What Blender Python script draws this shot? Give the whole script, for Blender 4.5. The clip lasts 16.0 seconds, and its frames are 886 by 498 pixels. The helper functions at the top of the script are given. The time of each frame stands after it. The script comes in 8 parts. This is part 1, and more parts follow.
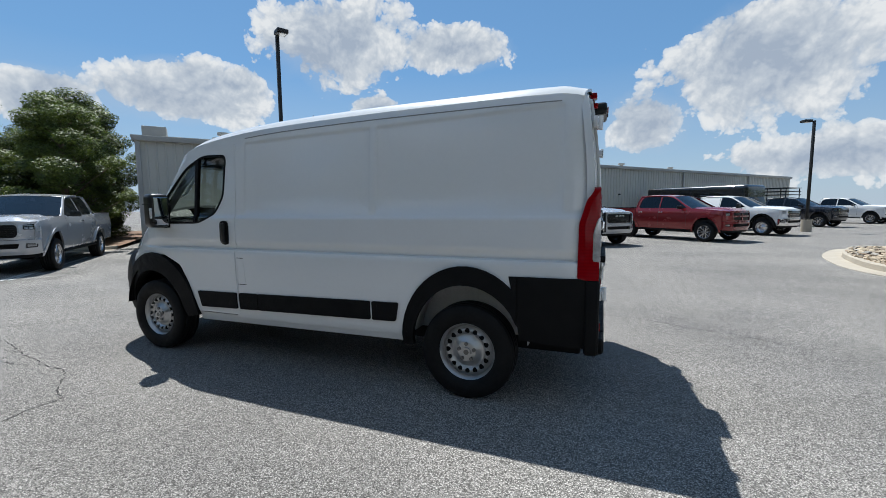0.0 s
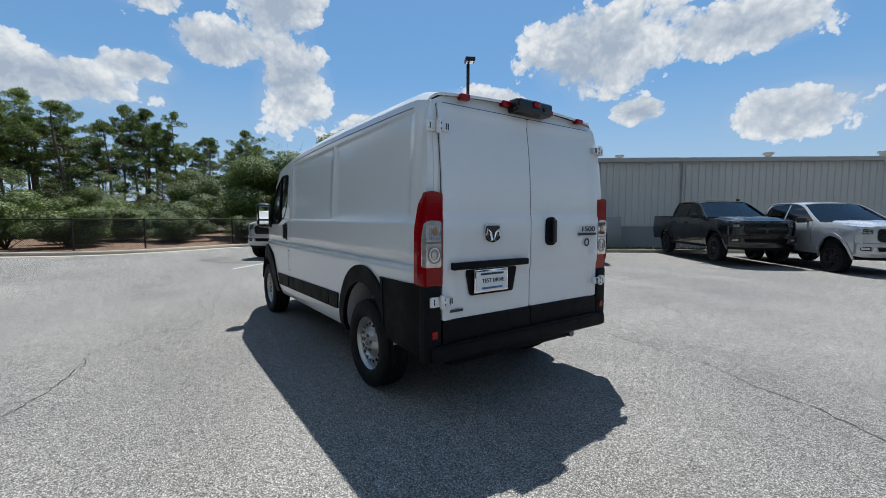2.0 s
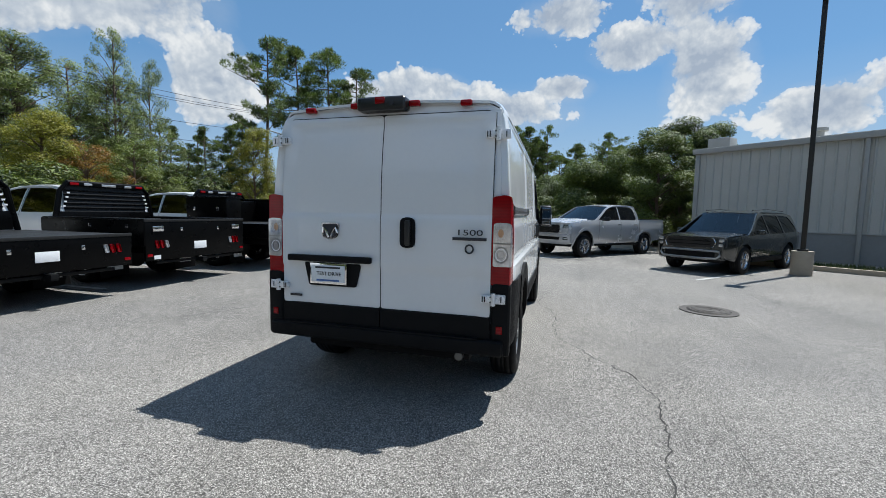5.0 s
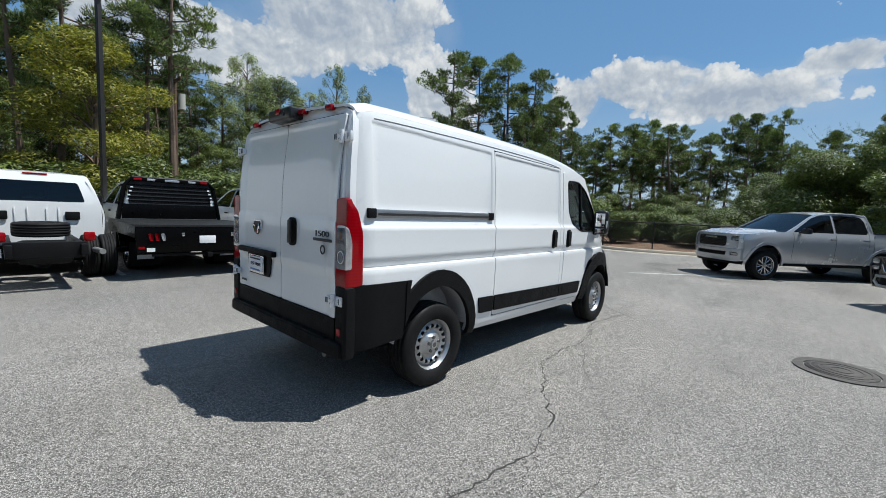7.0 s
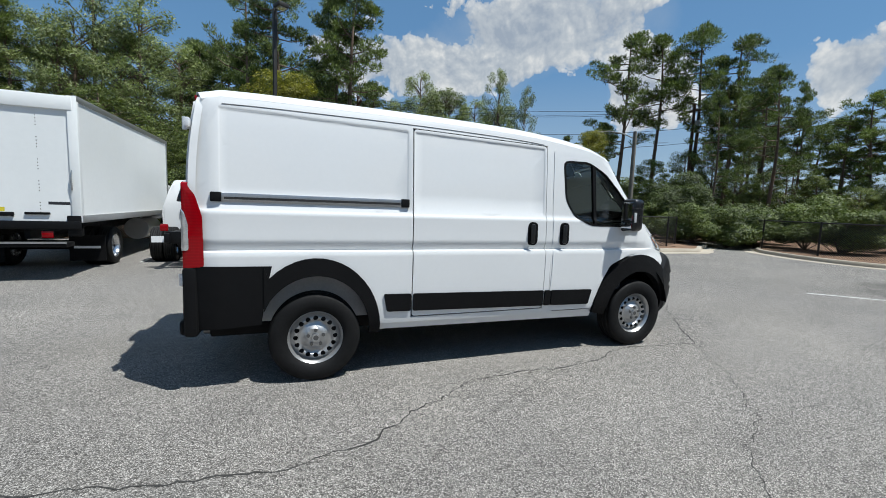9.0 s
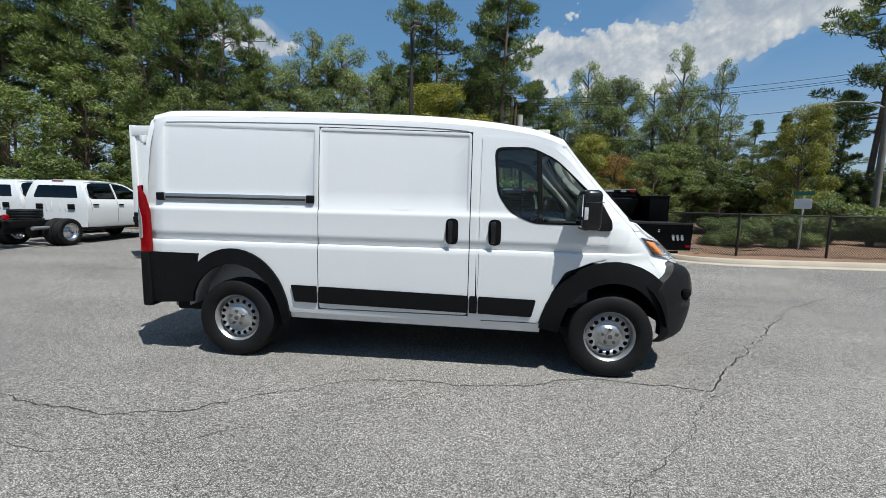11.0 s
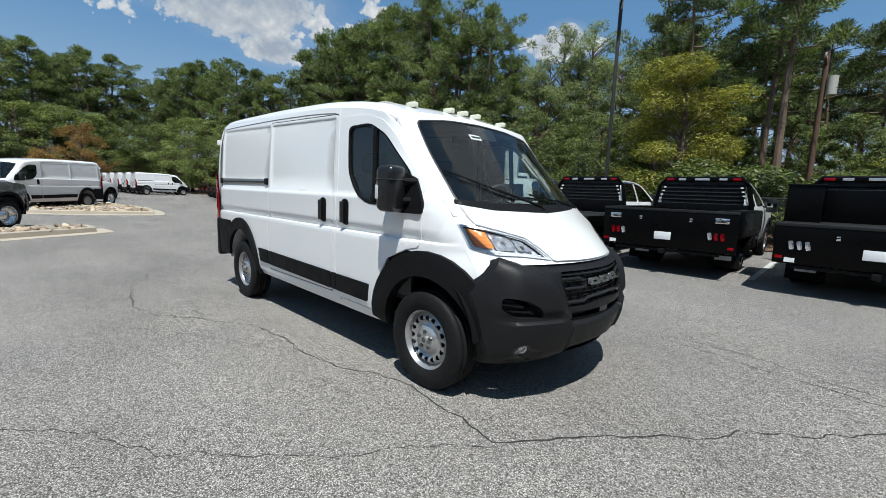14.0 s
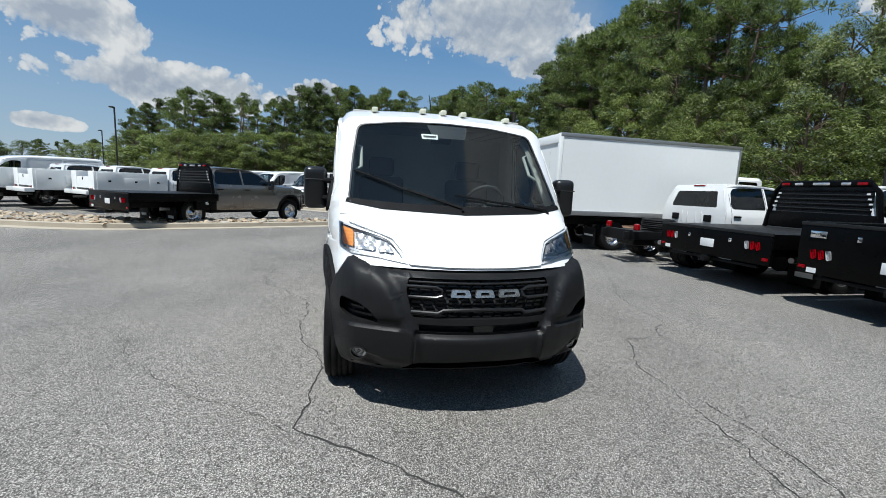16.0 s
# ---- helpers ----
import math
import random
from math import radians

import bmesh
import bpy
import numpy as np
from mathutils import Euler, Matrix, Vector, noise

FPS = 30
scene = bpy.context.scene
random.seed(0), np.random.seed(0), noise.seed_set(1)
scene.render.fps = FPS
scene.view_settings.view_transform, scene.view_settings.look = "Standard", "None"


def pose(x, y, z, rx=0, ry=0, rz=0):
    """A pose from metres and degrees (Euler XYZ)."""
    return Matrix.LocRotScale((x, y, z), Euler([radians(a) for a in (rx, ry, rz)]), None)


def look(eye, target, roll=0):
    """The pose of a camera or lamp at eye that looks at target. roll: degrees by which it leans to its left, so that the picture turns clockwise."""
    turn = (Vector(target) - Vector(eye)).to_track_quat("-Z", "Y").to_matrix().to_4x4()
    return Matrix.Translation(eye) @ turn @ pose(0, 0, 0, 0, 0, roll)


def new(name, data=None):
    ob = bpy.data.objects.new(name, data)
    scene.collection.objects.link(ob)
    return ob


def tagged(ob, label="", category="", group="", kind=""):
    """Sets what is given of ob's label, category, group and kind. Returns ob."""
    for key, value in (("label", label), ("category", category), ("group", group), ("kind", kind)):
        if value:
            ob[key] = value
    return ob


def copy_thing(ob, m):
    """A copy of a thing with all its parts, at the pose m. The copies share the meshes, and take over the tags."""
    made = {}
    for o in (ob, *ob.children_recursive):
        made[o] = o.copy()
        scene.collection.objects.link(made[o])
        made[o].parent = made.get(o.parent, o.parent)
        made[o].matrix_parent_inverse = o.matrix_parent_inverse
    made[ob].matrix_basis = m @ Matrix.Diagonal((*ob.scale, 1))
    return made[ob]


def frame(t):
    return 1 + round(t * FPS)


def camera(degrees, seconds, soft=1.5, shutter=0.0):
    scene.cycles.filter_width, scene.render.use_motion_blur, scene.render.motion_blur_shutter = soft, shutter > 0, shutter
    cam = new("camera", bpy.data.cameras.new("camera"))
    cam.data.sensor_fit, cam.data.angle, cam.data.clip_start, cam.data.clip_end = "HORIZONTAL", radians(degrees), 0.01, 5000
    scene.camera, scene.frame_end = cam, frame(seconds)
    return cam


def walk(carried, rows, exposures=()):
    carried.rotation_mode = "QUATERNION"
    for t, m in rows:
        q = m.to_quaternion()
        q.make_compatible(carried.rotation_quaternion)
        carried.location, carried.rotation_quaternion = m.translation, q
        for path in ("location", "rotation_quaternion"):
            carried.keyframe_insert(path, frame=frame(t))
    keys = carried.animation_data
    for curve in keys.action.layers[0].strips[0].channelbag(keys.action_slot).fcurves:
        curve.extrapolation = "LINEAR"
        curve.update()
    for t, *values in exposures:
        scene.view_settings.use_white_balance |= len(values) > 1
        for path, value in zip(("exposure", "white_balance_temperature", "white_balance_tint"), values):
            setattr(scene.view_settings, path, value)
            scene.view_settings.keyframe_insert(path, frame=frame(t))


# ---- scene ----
cam = camera(93.9, 16.0, soft=0.7)
PATH = [
    (0, (-2.683, 3.93, 1.483), (-1.965, 2.074, 1.283), -0.5),
    (0.5, (-3.36, 3.711, 1.482), (-2.415, 1.957, 1.303), -0.4),
    (1, (-3.958, 3.363, 1.451), (-2.778, 1.757, 1.292), -0.2),
    (1.5, (-4.521, 2.982, 1.438), (-3.108, 1.575, 1.289), 0.1),
    (2, (-4.923, 2.461, 1.434), (-3.298, 1.306, 1.286), 0.1),
    (2.5, (-5.322, 1.911, 1.438), (-3.523, 1.051, 1.29), 0.2),
    (3, (-5.583, 1.285, 1.437), (-3.667, 0.734, 1.286), 0.6),
    (3.5, (-5.759, 0.63, 1.44), (-3.781, 0.371, 1.285), 0.8),
    (4, (-5.795, -0.076, 1.445), (-3.801, -0.045, 1.285), 0.9),
    (6.5, (-4.706, -2.906, 1.544), (-3.085, -1.749, 1.363), 1.9),
    (7, (-4.313, -3.424, 1.559), (-2.849, -2.074, 1.37), 2.5),
    (7.5, (-3.796, -3.805, 1.553), (-2.502, -2.293, 1.358), 2.9),
    (8, (-3.211, -4.127, 1.514), (-2.102, -2.475, 1.318), 2.5),
    (8.5, (-2.588, -4.298, 1.5), (-1.667, -2.534, 1.298), 2.3),
    (9, (-1.968, -4.482, 1.498), (-1.253, -2.626, 1.293), 2.0),
    (9.5, (-1.335, -4.584, 1.492), (-0.852, -2.654, 1.287), 1.8),
    (10, (-0.681, -4.667, 1.513), (-0.442, -2.692, 1.302), 1.7),
    (12.5, (2.288, -4.183, 1.51), (1.528, -2.351, 1.249), 1.2),
    (13, (2.825, -3.841, 1.511), (1.856, -2.113, 1.241), 1.5),
    (13.5, (3.394, -3.497, 1.498), (2.216, -1.904, 1.223), 1.7),
    (14, (3.86, -3.022, 1.469), (2.484, -1.597, 1.193), 2.0),
    (14.5, (4.293, -2.513, 1.466), (2.734, -1.291, 1.19), 2.2),
    (15, (4.6, -1.966, 1.478), (2.882, -0.98, 1.201), 2.3),
    (15.5, (4.852, -1.399, 1.483), (3.008, -0.677, 1.208), 2.4),
    (16, (5.022, -0.826, 1.497), (3.092, -0.385, 1.217), 2.6),
]
walk(cam, [(t, look(eye, target, roll)) for t, eye, target, roll in PATH],
     exposures=[(0, 0.47, 6250, 8.5), (4, 0.53, 6250, 8.5), (6.5, 0.44, 6320, 7.5), (9, 0.33, 6350, 7.5), (12.5, 0.33, 6400, 8), (14.5, 0.39, 6370, 7.5), (16, 0.31, 6290, 7.5)])

# ---- sky, sun, exposure ----
SUN_AZ, SUN_EL = radians(-43), radians(64.5)      # where the sun stands: front right of the van, high
sun_from = Vector((math.cos(SUN_EL) * math.cos(SUN_AZ), math.cos(SUN_EL) * math.sin(SUN_AZ), math.sin(SUN_EL)))
sun = new("sun", bpy.data.lights.new("sun", "SUN"))
sun.data.energy, sun.data.angle, sun.data.color = 5.0, radians(0.55), (1.0, 0.99, 0.95)
sun.matrix_world = look(sun_from * 50, (0, 0, 0))


class Nodes:
    """Short hand for building a node tree."""

    def __init__(self, tree):
        self.t = tree
        tree.nodes.clear()

    def add(self, kind, **kw):
        n = self.t.nodes.new(kind)
        for k, v in kw.items():
            if k == "operation":
                n.operation = v
            elif k == "blend_type":
                n.blend_type = v
            elif k == "data_type":
                n.data_type = v
            elif k == "sky_type":
                n.sky_type = v
            elif k == "sun_disc":
                n.sun_disc = v
            elif k == "sun_elevation":
                n.sun_elevation = v
            elif k == "sun_rotation":
                n.sun_rotation = v
            elif k == "feature":
                n.feature = v
            elif k == "wave_type":
                n.wave_type = v
            elif k == "bands_direction":
                n.bands_direction = v
            elif k == "air_density":
                n.air_density = v
            elif k == "dust_density":
                n.dust_density = v
            else:
                n.inputs[k.replace("_", " ")].default_value = v
        return n

    def link(self, a, b):
        self.t.links.new(a, b)
        return b.node

    def math(self, op, a, b=None, c=None):
        n = self.add("ShaderNodeMath", operation=op)
        for i, v in enumerate((a, b, c)):
            if v is None:
                continue
            if isinstance(v, (int, float)):
                n.inputs[i].default_value = v
            else:
                self.link(v, n.inputs[i])
        return n.outputs[0]

    def vmath(self, op, a, b=None):
        n = self.add("ShaderNodeVectorMath", operation=op)
        for i, v in enumerate((a, b)):
            if v is None:
                continue
            if isinstance(v, (tuple, list, Vector)):
                n.inputs[i].default_value = v
            elif isinstance(v, (int, float)):
                n.inputs["Scale"].default_value = v
            else:
                self.link(v, n.inputs[i])
        return n.outputs["Value" if op in ("DOT_PRODUCT", "LENGTH") else "Vector"]

    def ramp(self, x, *stops):
        n = self.add("ShaderNodeValToRGB")
        el = n.color_ramp.elements
        while len(el) < len(stops):
            el.new(0.5)
        for e, (p, c) in zip(el, stops):
            e.position, e.color = p, (c, c, c, 1) if isinstance(c, (int, float)) else (*c, 1)
        self.link(x, n.inputs[0])
        return n.outputs[0]

    def mix(self, f, a, b, blend="MIX"):
        n = self.add("ShaderNodeMix", data_type="RGBA", blend_type=blend)
        for sock, v in ((n.inputs[0], f), (n.inputs[6], a), (n.inputs[7], b)):
            if isinstance(v, (int, float)):
                sock.default_value = v
            elif isinstance(v, tuple):
                sock.default_value = (*v, 1)
            else:
                self.link(v, sock)
        return n.outputs[2]

    def noise_colour(self, vec, scale, detail):
        n = self.add("ShaderNodeTexNoise", Scale=scale, Detail=detail)
        self.link(vec, n.inputs["Vector"])
        return self.vmath("SUBTRACT", n.outputs["Color"], (0.5, 0.5, 0.5))

    def noise(self, vec, scale, detail=4.0, rough=0.55, dist=0.0):
        n = self.add("ShaderNodeTexNoise", Scale=scale, Detail=detail, Roughness=rough, Distortion=dist)
        if vec is not None:
            self.link(vec, n.inputs["Vector"])
        return n.outputs["Fac"]


def make_world():
    w = bpy.data.worlds.new("sky")
    scene.world = w
    w.use_nodes = True
    k = Nodes(w.node_tree)
    out = k.add("ShaderNodeOutputWorld")
    bg = k.add("ShaderNodeBackground", Strength=0.039)
    sky = k.add("ShaderNodeTexSky", sky_type="NISHITA", sun_disc=False, sun_elevation=SUN_EL, sun_rotation=radians(90) - SUN_AZ,
                air_density=1.0, dust_density=0.15)
    d = k.add("ShaderNodeTexCoord").outputs["Generated"]
    # cumulus banks: azimuth, elevation, half width, half height in degrees
    sep = k.add("ShaderNodeSeparateXYZ")
    k.link(d, sep.inputs[0])
    az = k.math("ARCTAN2", sep.outputs[1], sep.outputs[0])
    el = k.math("ARCSINE", sep.outputs[2])
    body = None
    for a, e, hw, hh in (*CLOUDS_AHEAD, *CLOUDS_BEHIND_AND_FILL):
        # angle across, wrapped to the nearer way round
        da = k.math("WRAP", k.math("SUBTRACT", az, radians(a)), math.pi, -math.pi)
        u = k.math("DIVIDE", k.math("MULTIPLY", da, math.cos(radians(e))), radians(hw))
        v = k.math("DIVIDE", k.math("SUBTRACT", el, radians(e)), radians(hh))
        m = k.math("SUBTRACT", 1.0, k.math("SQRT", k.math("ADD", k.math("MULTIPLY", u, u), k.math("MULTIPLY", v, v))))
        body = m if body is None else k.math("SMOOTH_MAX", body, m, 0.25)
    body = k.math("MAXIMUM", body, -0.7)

    def heap(v):
        # ragged drifts with rounded heaps of four sizes on them
        w = k.vmath("ADD", v, k.vmath("SCALE", k.noise_colour(v, 9.0, 6.0), 0.07))
        f = k.math("MULTIPLY", k.math("SUBTRACT", k.noise(v, 6.5, 12.0, 0.60, 0.2), 0.5), 2.5)
        for scale, gain in ((11.0, 0.75), (26.0, 0.50), (60.0, 0.28), (140.0, 0.14)):
            c = k.add("ShaderNodeTexVoronoi", feature="SMOOTH_F1", Scale=scale)
            c.inputs["Smoothness"].default_value = 0.18
            k.link(w, c.inputs["Vector"])
            f = k.math("ADD", f, k.math("MULTIPLY", k.math("SUBTRACT", 0.42, c.outputs["Distance"]), gain))
        return f

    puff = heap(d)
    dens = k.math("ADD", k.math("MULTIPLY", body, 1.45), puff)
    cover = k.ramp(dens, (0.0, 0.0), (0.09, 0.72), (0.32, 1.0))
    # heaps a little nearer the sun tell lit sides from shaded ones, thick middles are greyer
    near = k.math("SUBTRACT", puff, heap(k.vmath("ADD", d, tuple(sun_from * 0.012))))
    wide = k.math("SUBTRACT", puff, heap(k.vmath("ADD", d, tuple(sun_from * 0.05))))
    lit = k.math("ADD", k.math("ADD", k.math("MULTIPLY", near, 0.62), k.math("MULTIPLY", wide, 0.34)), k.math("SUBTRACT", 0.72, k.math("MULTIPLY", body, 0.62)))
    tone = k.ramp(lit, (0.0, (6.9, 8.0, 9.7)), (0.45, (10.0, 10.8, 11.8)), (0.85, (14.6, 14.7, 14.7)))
    blue = k.mix(0.46, k.mix(1.0, sky.outputs[0], SKY_TINT, "MULTIPLY"), (2.9, 6.6, 11.9))
    # thin veils round the heaps and haze over the horizon
    veil = k.ramp(k.math("ADD", body, k.math("MULTIPLY", k.math("SUBTRACT", k.noise(d, 3.2, 8.0, 0.6), 0.5), 1.7)), (0.05, 0.0), (0.85, 0.62))
    blue = k.mix(veil, blue, (8.6, 9.9, 11.6))
    blue = k.mix(k.ramp(el, (0.0, 0.85), (0.08, 0.5), (0.30, 0.0)), blue, (8.6, 10.0, 11.6))
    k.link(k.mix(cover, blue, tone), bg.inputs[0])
    k.link(bg.outputs[0], out.inputs[0])


SKY_TINT = (1.52, 1.84, 2.0)
CLOUDS_AHEAD = (
    (-55, 20, 10, 7), (-70, 20, 8, 3), (-38, 12.5, 11, 3), (-26, 11, 5, 3), (-106, 15, 11, 8), (-95, 10, 5, 4), (-112, 5, 11, 3), (-16, 17, 5, 7), (-8, 20, 6, 3), (8, 13, 5, 2),
    (-75, 11, 7, 3), (-60, 13, 4, 2), (1, 24, 6, 3), (-14, 25, 6, 5), (-40, 14, 9, 3), (19, 16, 7, 3), (44, 15, 5, 6),
)
CLOUDS_BEHIND_AND_FILL = (
    (58, 22, 16, 6), (10, 13.5, 12, 3), (0, 16, 4, 2), (70, 18, 15, 5), (26, 14, 4, 4), (156, 16, 5, 2), (119, 19, 3, 2), (80, 18, 9, 3), (160, 21, 16, 6), (-176, 11, 4, 2),
    # from (90, 46) on: unseen high banks, added to brighten the van's shaded sides
    (119, 18, 6, 2), (-152, 15, 7, 3), (-160, 10, 12, 3), (-149, 5, 4, 1), (90, 46, 20, 9), (125, 42, 14, 8), (60, 44, 12, 6), (150, 38, 12, 6), (100, 66, 16, 9), (178, 44, 14, 8),
)
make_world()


# ---- materials ----
def surface(name, base, rough=0.5, metal=0.0, var=0.12, scale=3.0, fine=60.0, bump=0.0, bump_scale=120.0, coat=0.0, island=0.0, each=0.0, tint=None, spec=0.5):
    """A plain coated or raw surface: two scales of tone, fine relief."""
    m = bpy.data.materials.new(name)
    m.use_nodes = True
    k = Nodes(m.node_tree)
    out = k.add("ShaderNodeOutputMaterial")
    p = k.add("ShaderNodeBsdfPrincipled", Roughness=rough, Metallic=metal)
    p.inputs["Coat Weight"].default_value = coat
    p.inputs["Specular IOR Level"].default_value = spec
    p.inputs["Coat Roughness"].default_value = 0.05
    at = k.add("ShaderNodeTexCoord").outputs["Object"]
    f = k.math("ADD", k.math("MULTIPLY", k.noise(at, scale), 0.6), k.math("MULTIPLY", k.noise(at, fine, 3.0), 0.4))
    if each:
        f = k.math("ADD", f, k.math("MULTIPLY", k.math("SUBTRACT", k.add("ShaderNodeObjectInfo").outputs["Random"], 0.5), each))
    if island:
        f = k.math("ADD", f, k.math("MULTIPLY", k.math("SUBTRACT", k.add("ShaderNodeNewGeometry").outputs["Random Per Island"], 0.5), island))
    lo = tuple(c * (1 - var) for c in base)
    hi = tuple(min(1.0, c * (1 + var)) for c in base) if tint is None else tint
    k.link(k.ramp(f, (0.3, lo), (0.7, hi)), p.inputs["Base Color"])
    k.link(k.ramp(k.noise(at, scale * 2.3, 5.0), (0.3, max(0.02, rough * 0.85)), (0.7, min(1.0, rough * 1.15))), p.inputs["Roughness"])
    if bump:
        b = k.add("ShaderNodeBump", Strength=bump, Distance=0.01)
        k.link(k.noise(at, bump_scale, 3.0), b.inputs["Height"])
        k.link(b.outputs[0], p.inputs["Normal"])
    k.link(p.outputs[0], out.inputs[0])
    return m


def pane(name, tint, gloss=0.02, dust=0.0, ior=1.5):
    """Thin tinted glass."""
    m = bpy.data.materials.new(name)
    m.use_nodes = True
    k = Nodes(m.node_tree)
    out = k.add("ShaderNodeOutputMaterial")
    clear = k.add("ShaderNodeBsdfTransparent")
    clear.inputs[0].default_value = (*tint, 1)
    shine = k.add("ShaderNodeBsdfGlossy", Roughness=gloss)
    fr = k.add("ShaderNodeFresnel", IOR=ior)
    mx = k.add("ShaderNodeMixShader")
    k.link(fr.outputs[0], mx.inputs[0])
    k.link(clear.outputs[0], mx.inputs[1])
    k.link(shine.outputs[0], mx.inputs[2])
    if dust:
        # a thin film of dust
        film = k.add("ShaderNodeBsdfDiffuse")
        film.inputs[0].default_value = (0.7, 0.76, 0.76, 1)
        at = k.add("ShaderNodeTexCoord").outputs["Object"]
        wet = k.add("ShaderNodeMixShader")
        k.link(k.ramp(k.noise(at, 3.0, 6.0), (0.3, dust * 0.6), (0.7, dust * 1.4)), wet.inputs[0])
        k.link(mx.outputs[0], wet.inputs[1])
        k.link(film.outputs[0], wet.inputs[2])
        mx = wet
    k.link(mx.outputs[0], out.inputs[0])
    return m


def lamp_plastic(name, base, trans=0.35):
    """Coloured clear lens plastic over a bright reflector."""
    m = bpy.data.materials.new(name)
    m.use_nodes = True
    k = Nodes(m.node_tree)
    out = k.add("ShaderNodeOutputMaterial")
    p = k.add("ShaderNodeBsdfPrincipled", Roughness=0.12)
    at = k.add("ShaderNodeTexCoord").outputs["Object"]
    w = k.add("ShaderNodeTexWave", wave_type="BANDS", bands_direction="Z", Scale=14.0, Distortion=0.3)
    k.link(at, w.inputs["Vector"])
    k.link(k.mix(w.outputs["Fac"], tuple(c * 0.84 for c in base), base), p.inputs["Base Color"])
    p.inputs["Coat Weight"].default_value = 0.15
    p.inputs["Specular IOR Level"].default_value = 0.25
    p.inputs["Coat Roughness"].default_value = 0.03
    k.link(p.outputs[0], out.inputs[0])
    return m


def leafage(name, dark, light, trans=0.35):
    """Leaves: tone differs from leaf to leaf and in drifts through the crown; some light passes through."""
    m = bpy.data.materials.new(name)
    m.use_nodes = True
    k = Nodes(m.node_tree)
    out = k.add("ShaderNodeOutputMaterial")
    at = k.add("ShaderNodeTexCoord").outputs["Object"]
    geo = k.add("ShaderNodeNewGeometry")
    f = k.math("ADD", k.math("MULTIPLY", geo.outputs["Random Per Island"], 0.55), k.math("MULTIPLY", k.noise(at, 0.9, 3.0), 0.7))
    f = k.math("ADD", f, k.math("MULTIPLY", k.math("SUBTRACT", k.add("ShaderNodeObjectInfo").outputs["Random"], 0.5), 0.25))
    col = k.ramp(f, (0.3, dark), (0.95, light))
    d = k.add("ShaderNodeBsdfPrincipled", Roughness=0.55)
    t = k.add("ShaderNodeBsdfTranslucent")
    mx = k.add("ShaderNodeMixShader", Fac=trans)
    k.link(col, d.inputs["Base Color"])
    k.link(k.mix(1.0, col, (1.1, 1.25, 0.6), "MULTIPLY"), t.inputs[0])
    k.link(d.outputs[0], mx.inputs[1])
    k.link(t.outputs[0], mx.inputs[2])
    k.link(mx.outputs[0], out.inputs[0])
    return m


def asphalt_material():
    m = bpy.data.materials.new("worn_asphalt")
    m.use_nodes = True
    k = Nodes(m.node_tree)
    out = k.add("ShaderNodeOutputMaterial")
    p = k.add("ShaderNodeBsdfPrincipled", Roughness=0.9)
    p.inputs["Specular IOR Level"].default_value = 0.25
    at = k.add("ShaderNodeTexCoord").outputs["Object"]
    vor = k.add("ShaderNodeTexVoronoi", Scale=150.0)
    k.link(at, vor.inputs["Vector"])
    stone = k.add("ShaderNodeSeparateColor")
    k.link(vor.outputs["Color"], stone.inputs[0])
    grain = k.ramp(stone.outputs[0], (0.0, (0.105, 0.098, 0.090)), (0.35, (0.225, 0.212, 0.198)), (0.7, (0.335, 0.318, 0.296)), (1.0, (0.55, 0.52, 0.485)))
    gap = k.ramp(vor.outputs["Distance"], (0.35, 1.0), (0.72, 0.30))
    col = k.mix(1.0, grain, gap, "MULTIPLY")
    drift = k.ramp(k.noise(at, 0.33, 6.0, 0.62), (0.3, (0.80, 0.80, 0.81)), (0.7, (1.12, 1.11, 1.08)))
    col = k.mix(1.0, col, drift, "MULTIPLY")
    mottle = k.ramp(k.noise(at, 14.0, 8.0, 0.7), (0.32, 0.84), (0.68, 1.13))
    col = k.mix(1.0, col, mottle, "MULTIPLY")
    stain = k.ramp(k.noise(at, 0.16, 4.0, 0.6, 1.2), (0.63, 1.0), (0.74, 0.62))
    col = k.mix(1.0, col, stain, "MULTIPLY")
    stretched = k.add("ShaderNodeMapping")
    stretched.inputs["Scale"].default_value = (0.5, 2.2, 1)
    stretched.inputs["Rotation"].default_value = (0, 0, radians(38))
    k.link(at, stretched.inputs["Vector"])
    tracks = k.ramp(k.noise(stretched.outputs[0], 0.35, 3.0, 0.5), (0.35, 0.9), (0.6, 1.08))
    col = k.mix(1.0, col, tracks, "MULTIPLY")
    k.link(col, p.inputs["Base Color"])
    b = k.add("ShaderNodeBump", Strength=0.5, Distance=0.006)
    k.link(vor.outputs["Distance"], b.inputs["Height"])
    k.link(b.outputs[0], p.inputs["Normal"])
    k.link(p.outputs[0], out.inputs[0])
    return m


def siding_material():
    """Ribbed sheet metal: narrow ribs run up the wall, slight dents, dust low down in streaks."""
    return surface("ribbed_metal_siding", (0.50, 0.485, 0.44), 0.5, 0.0, 0.06, 0.5, 18.0, bump=0.05, bump_scale=3.0)


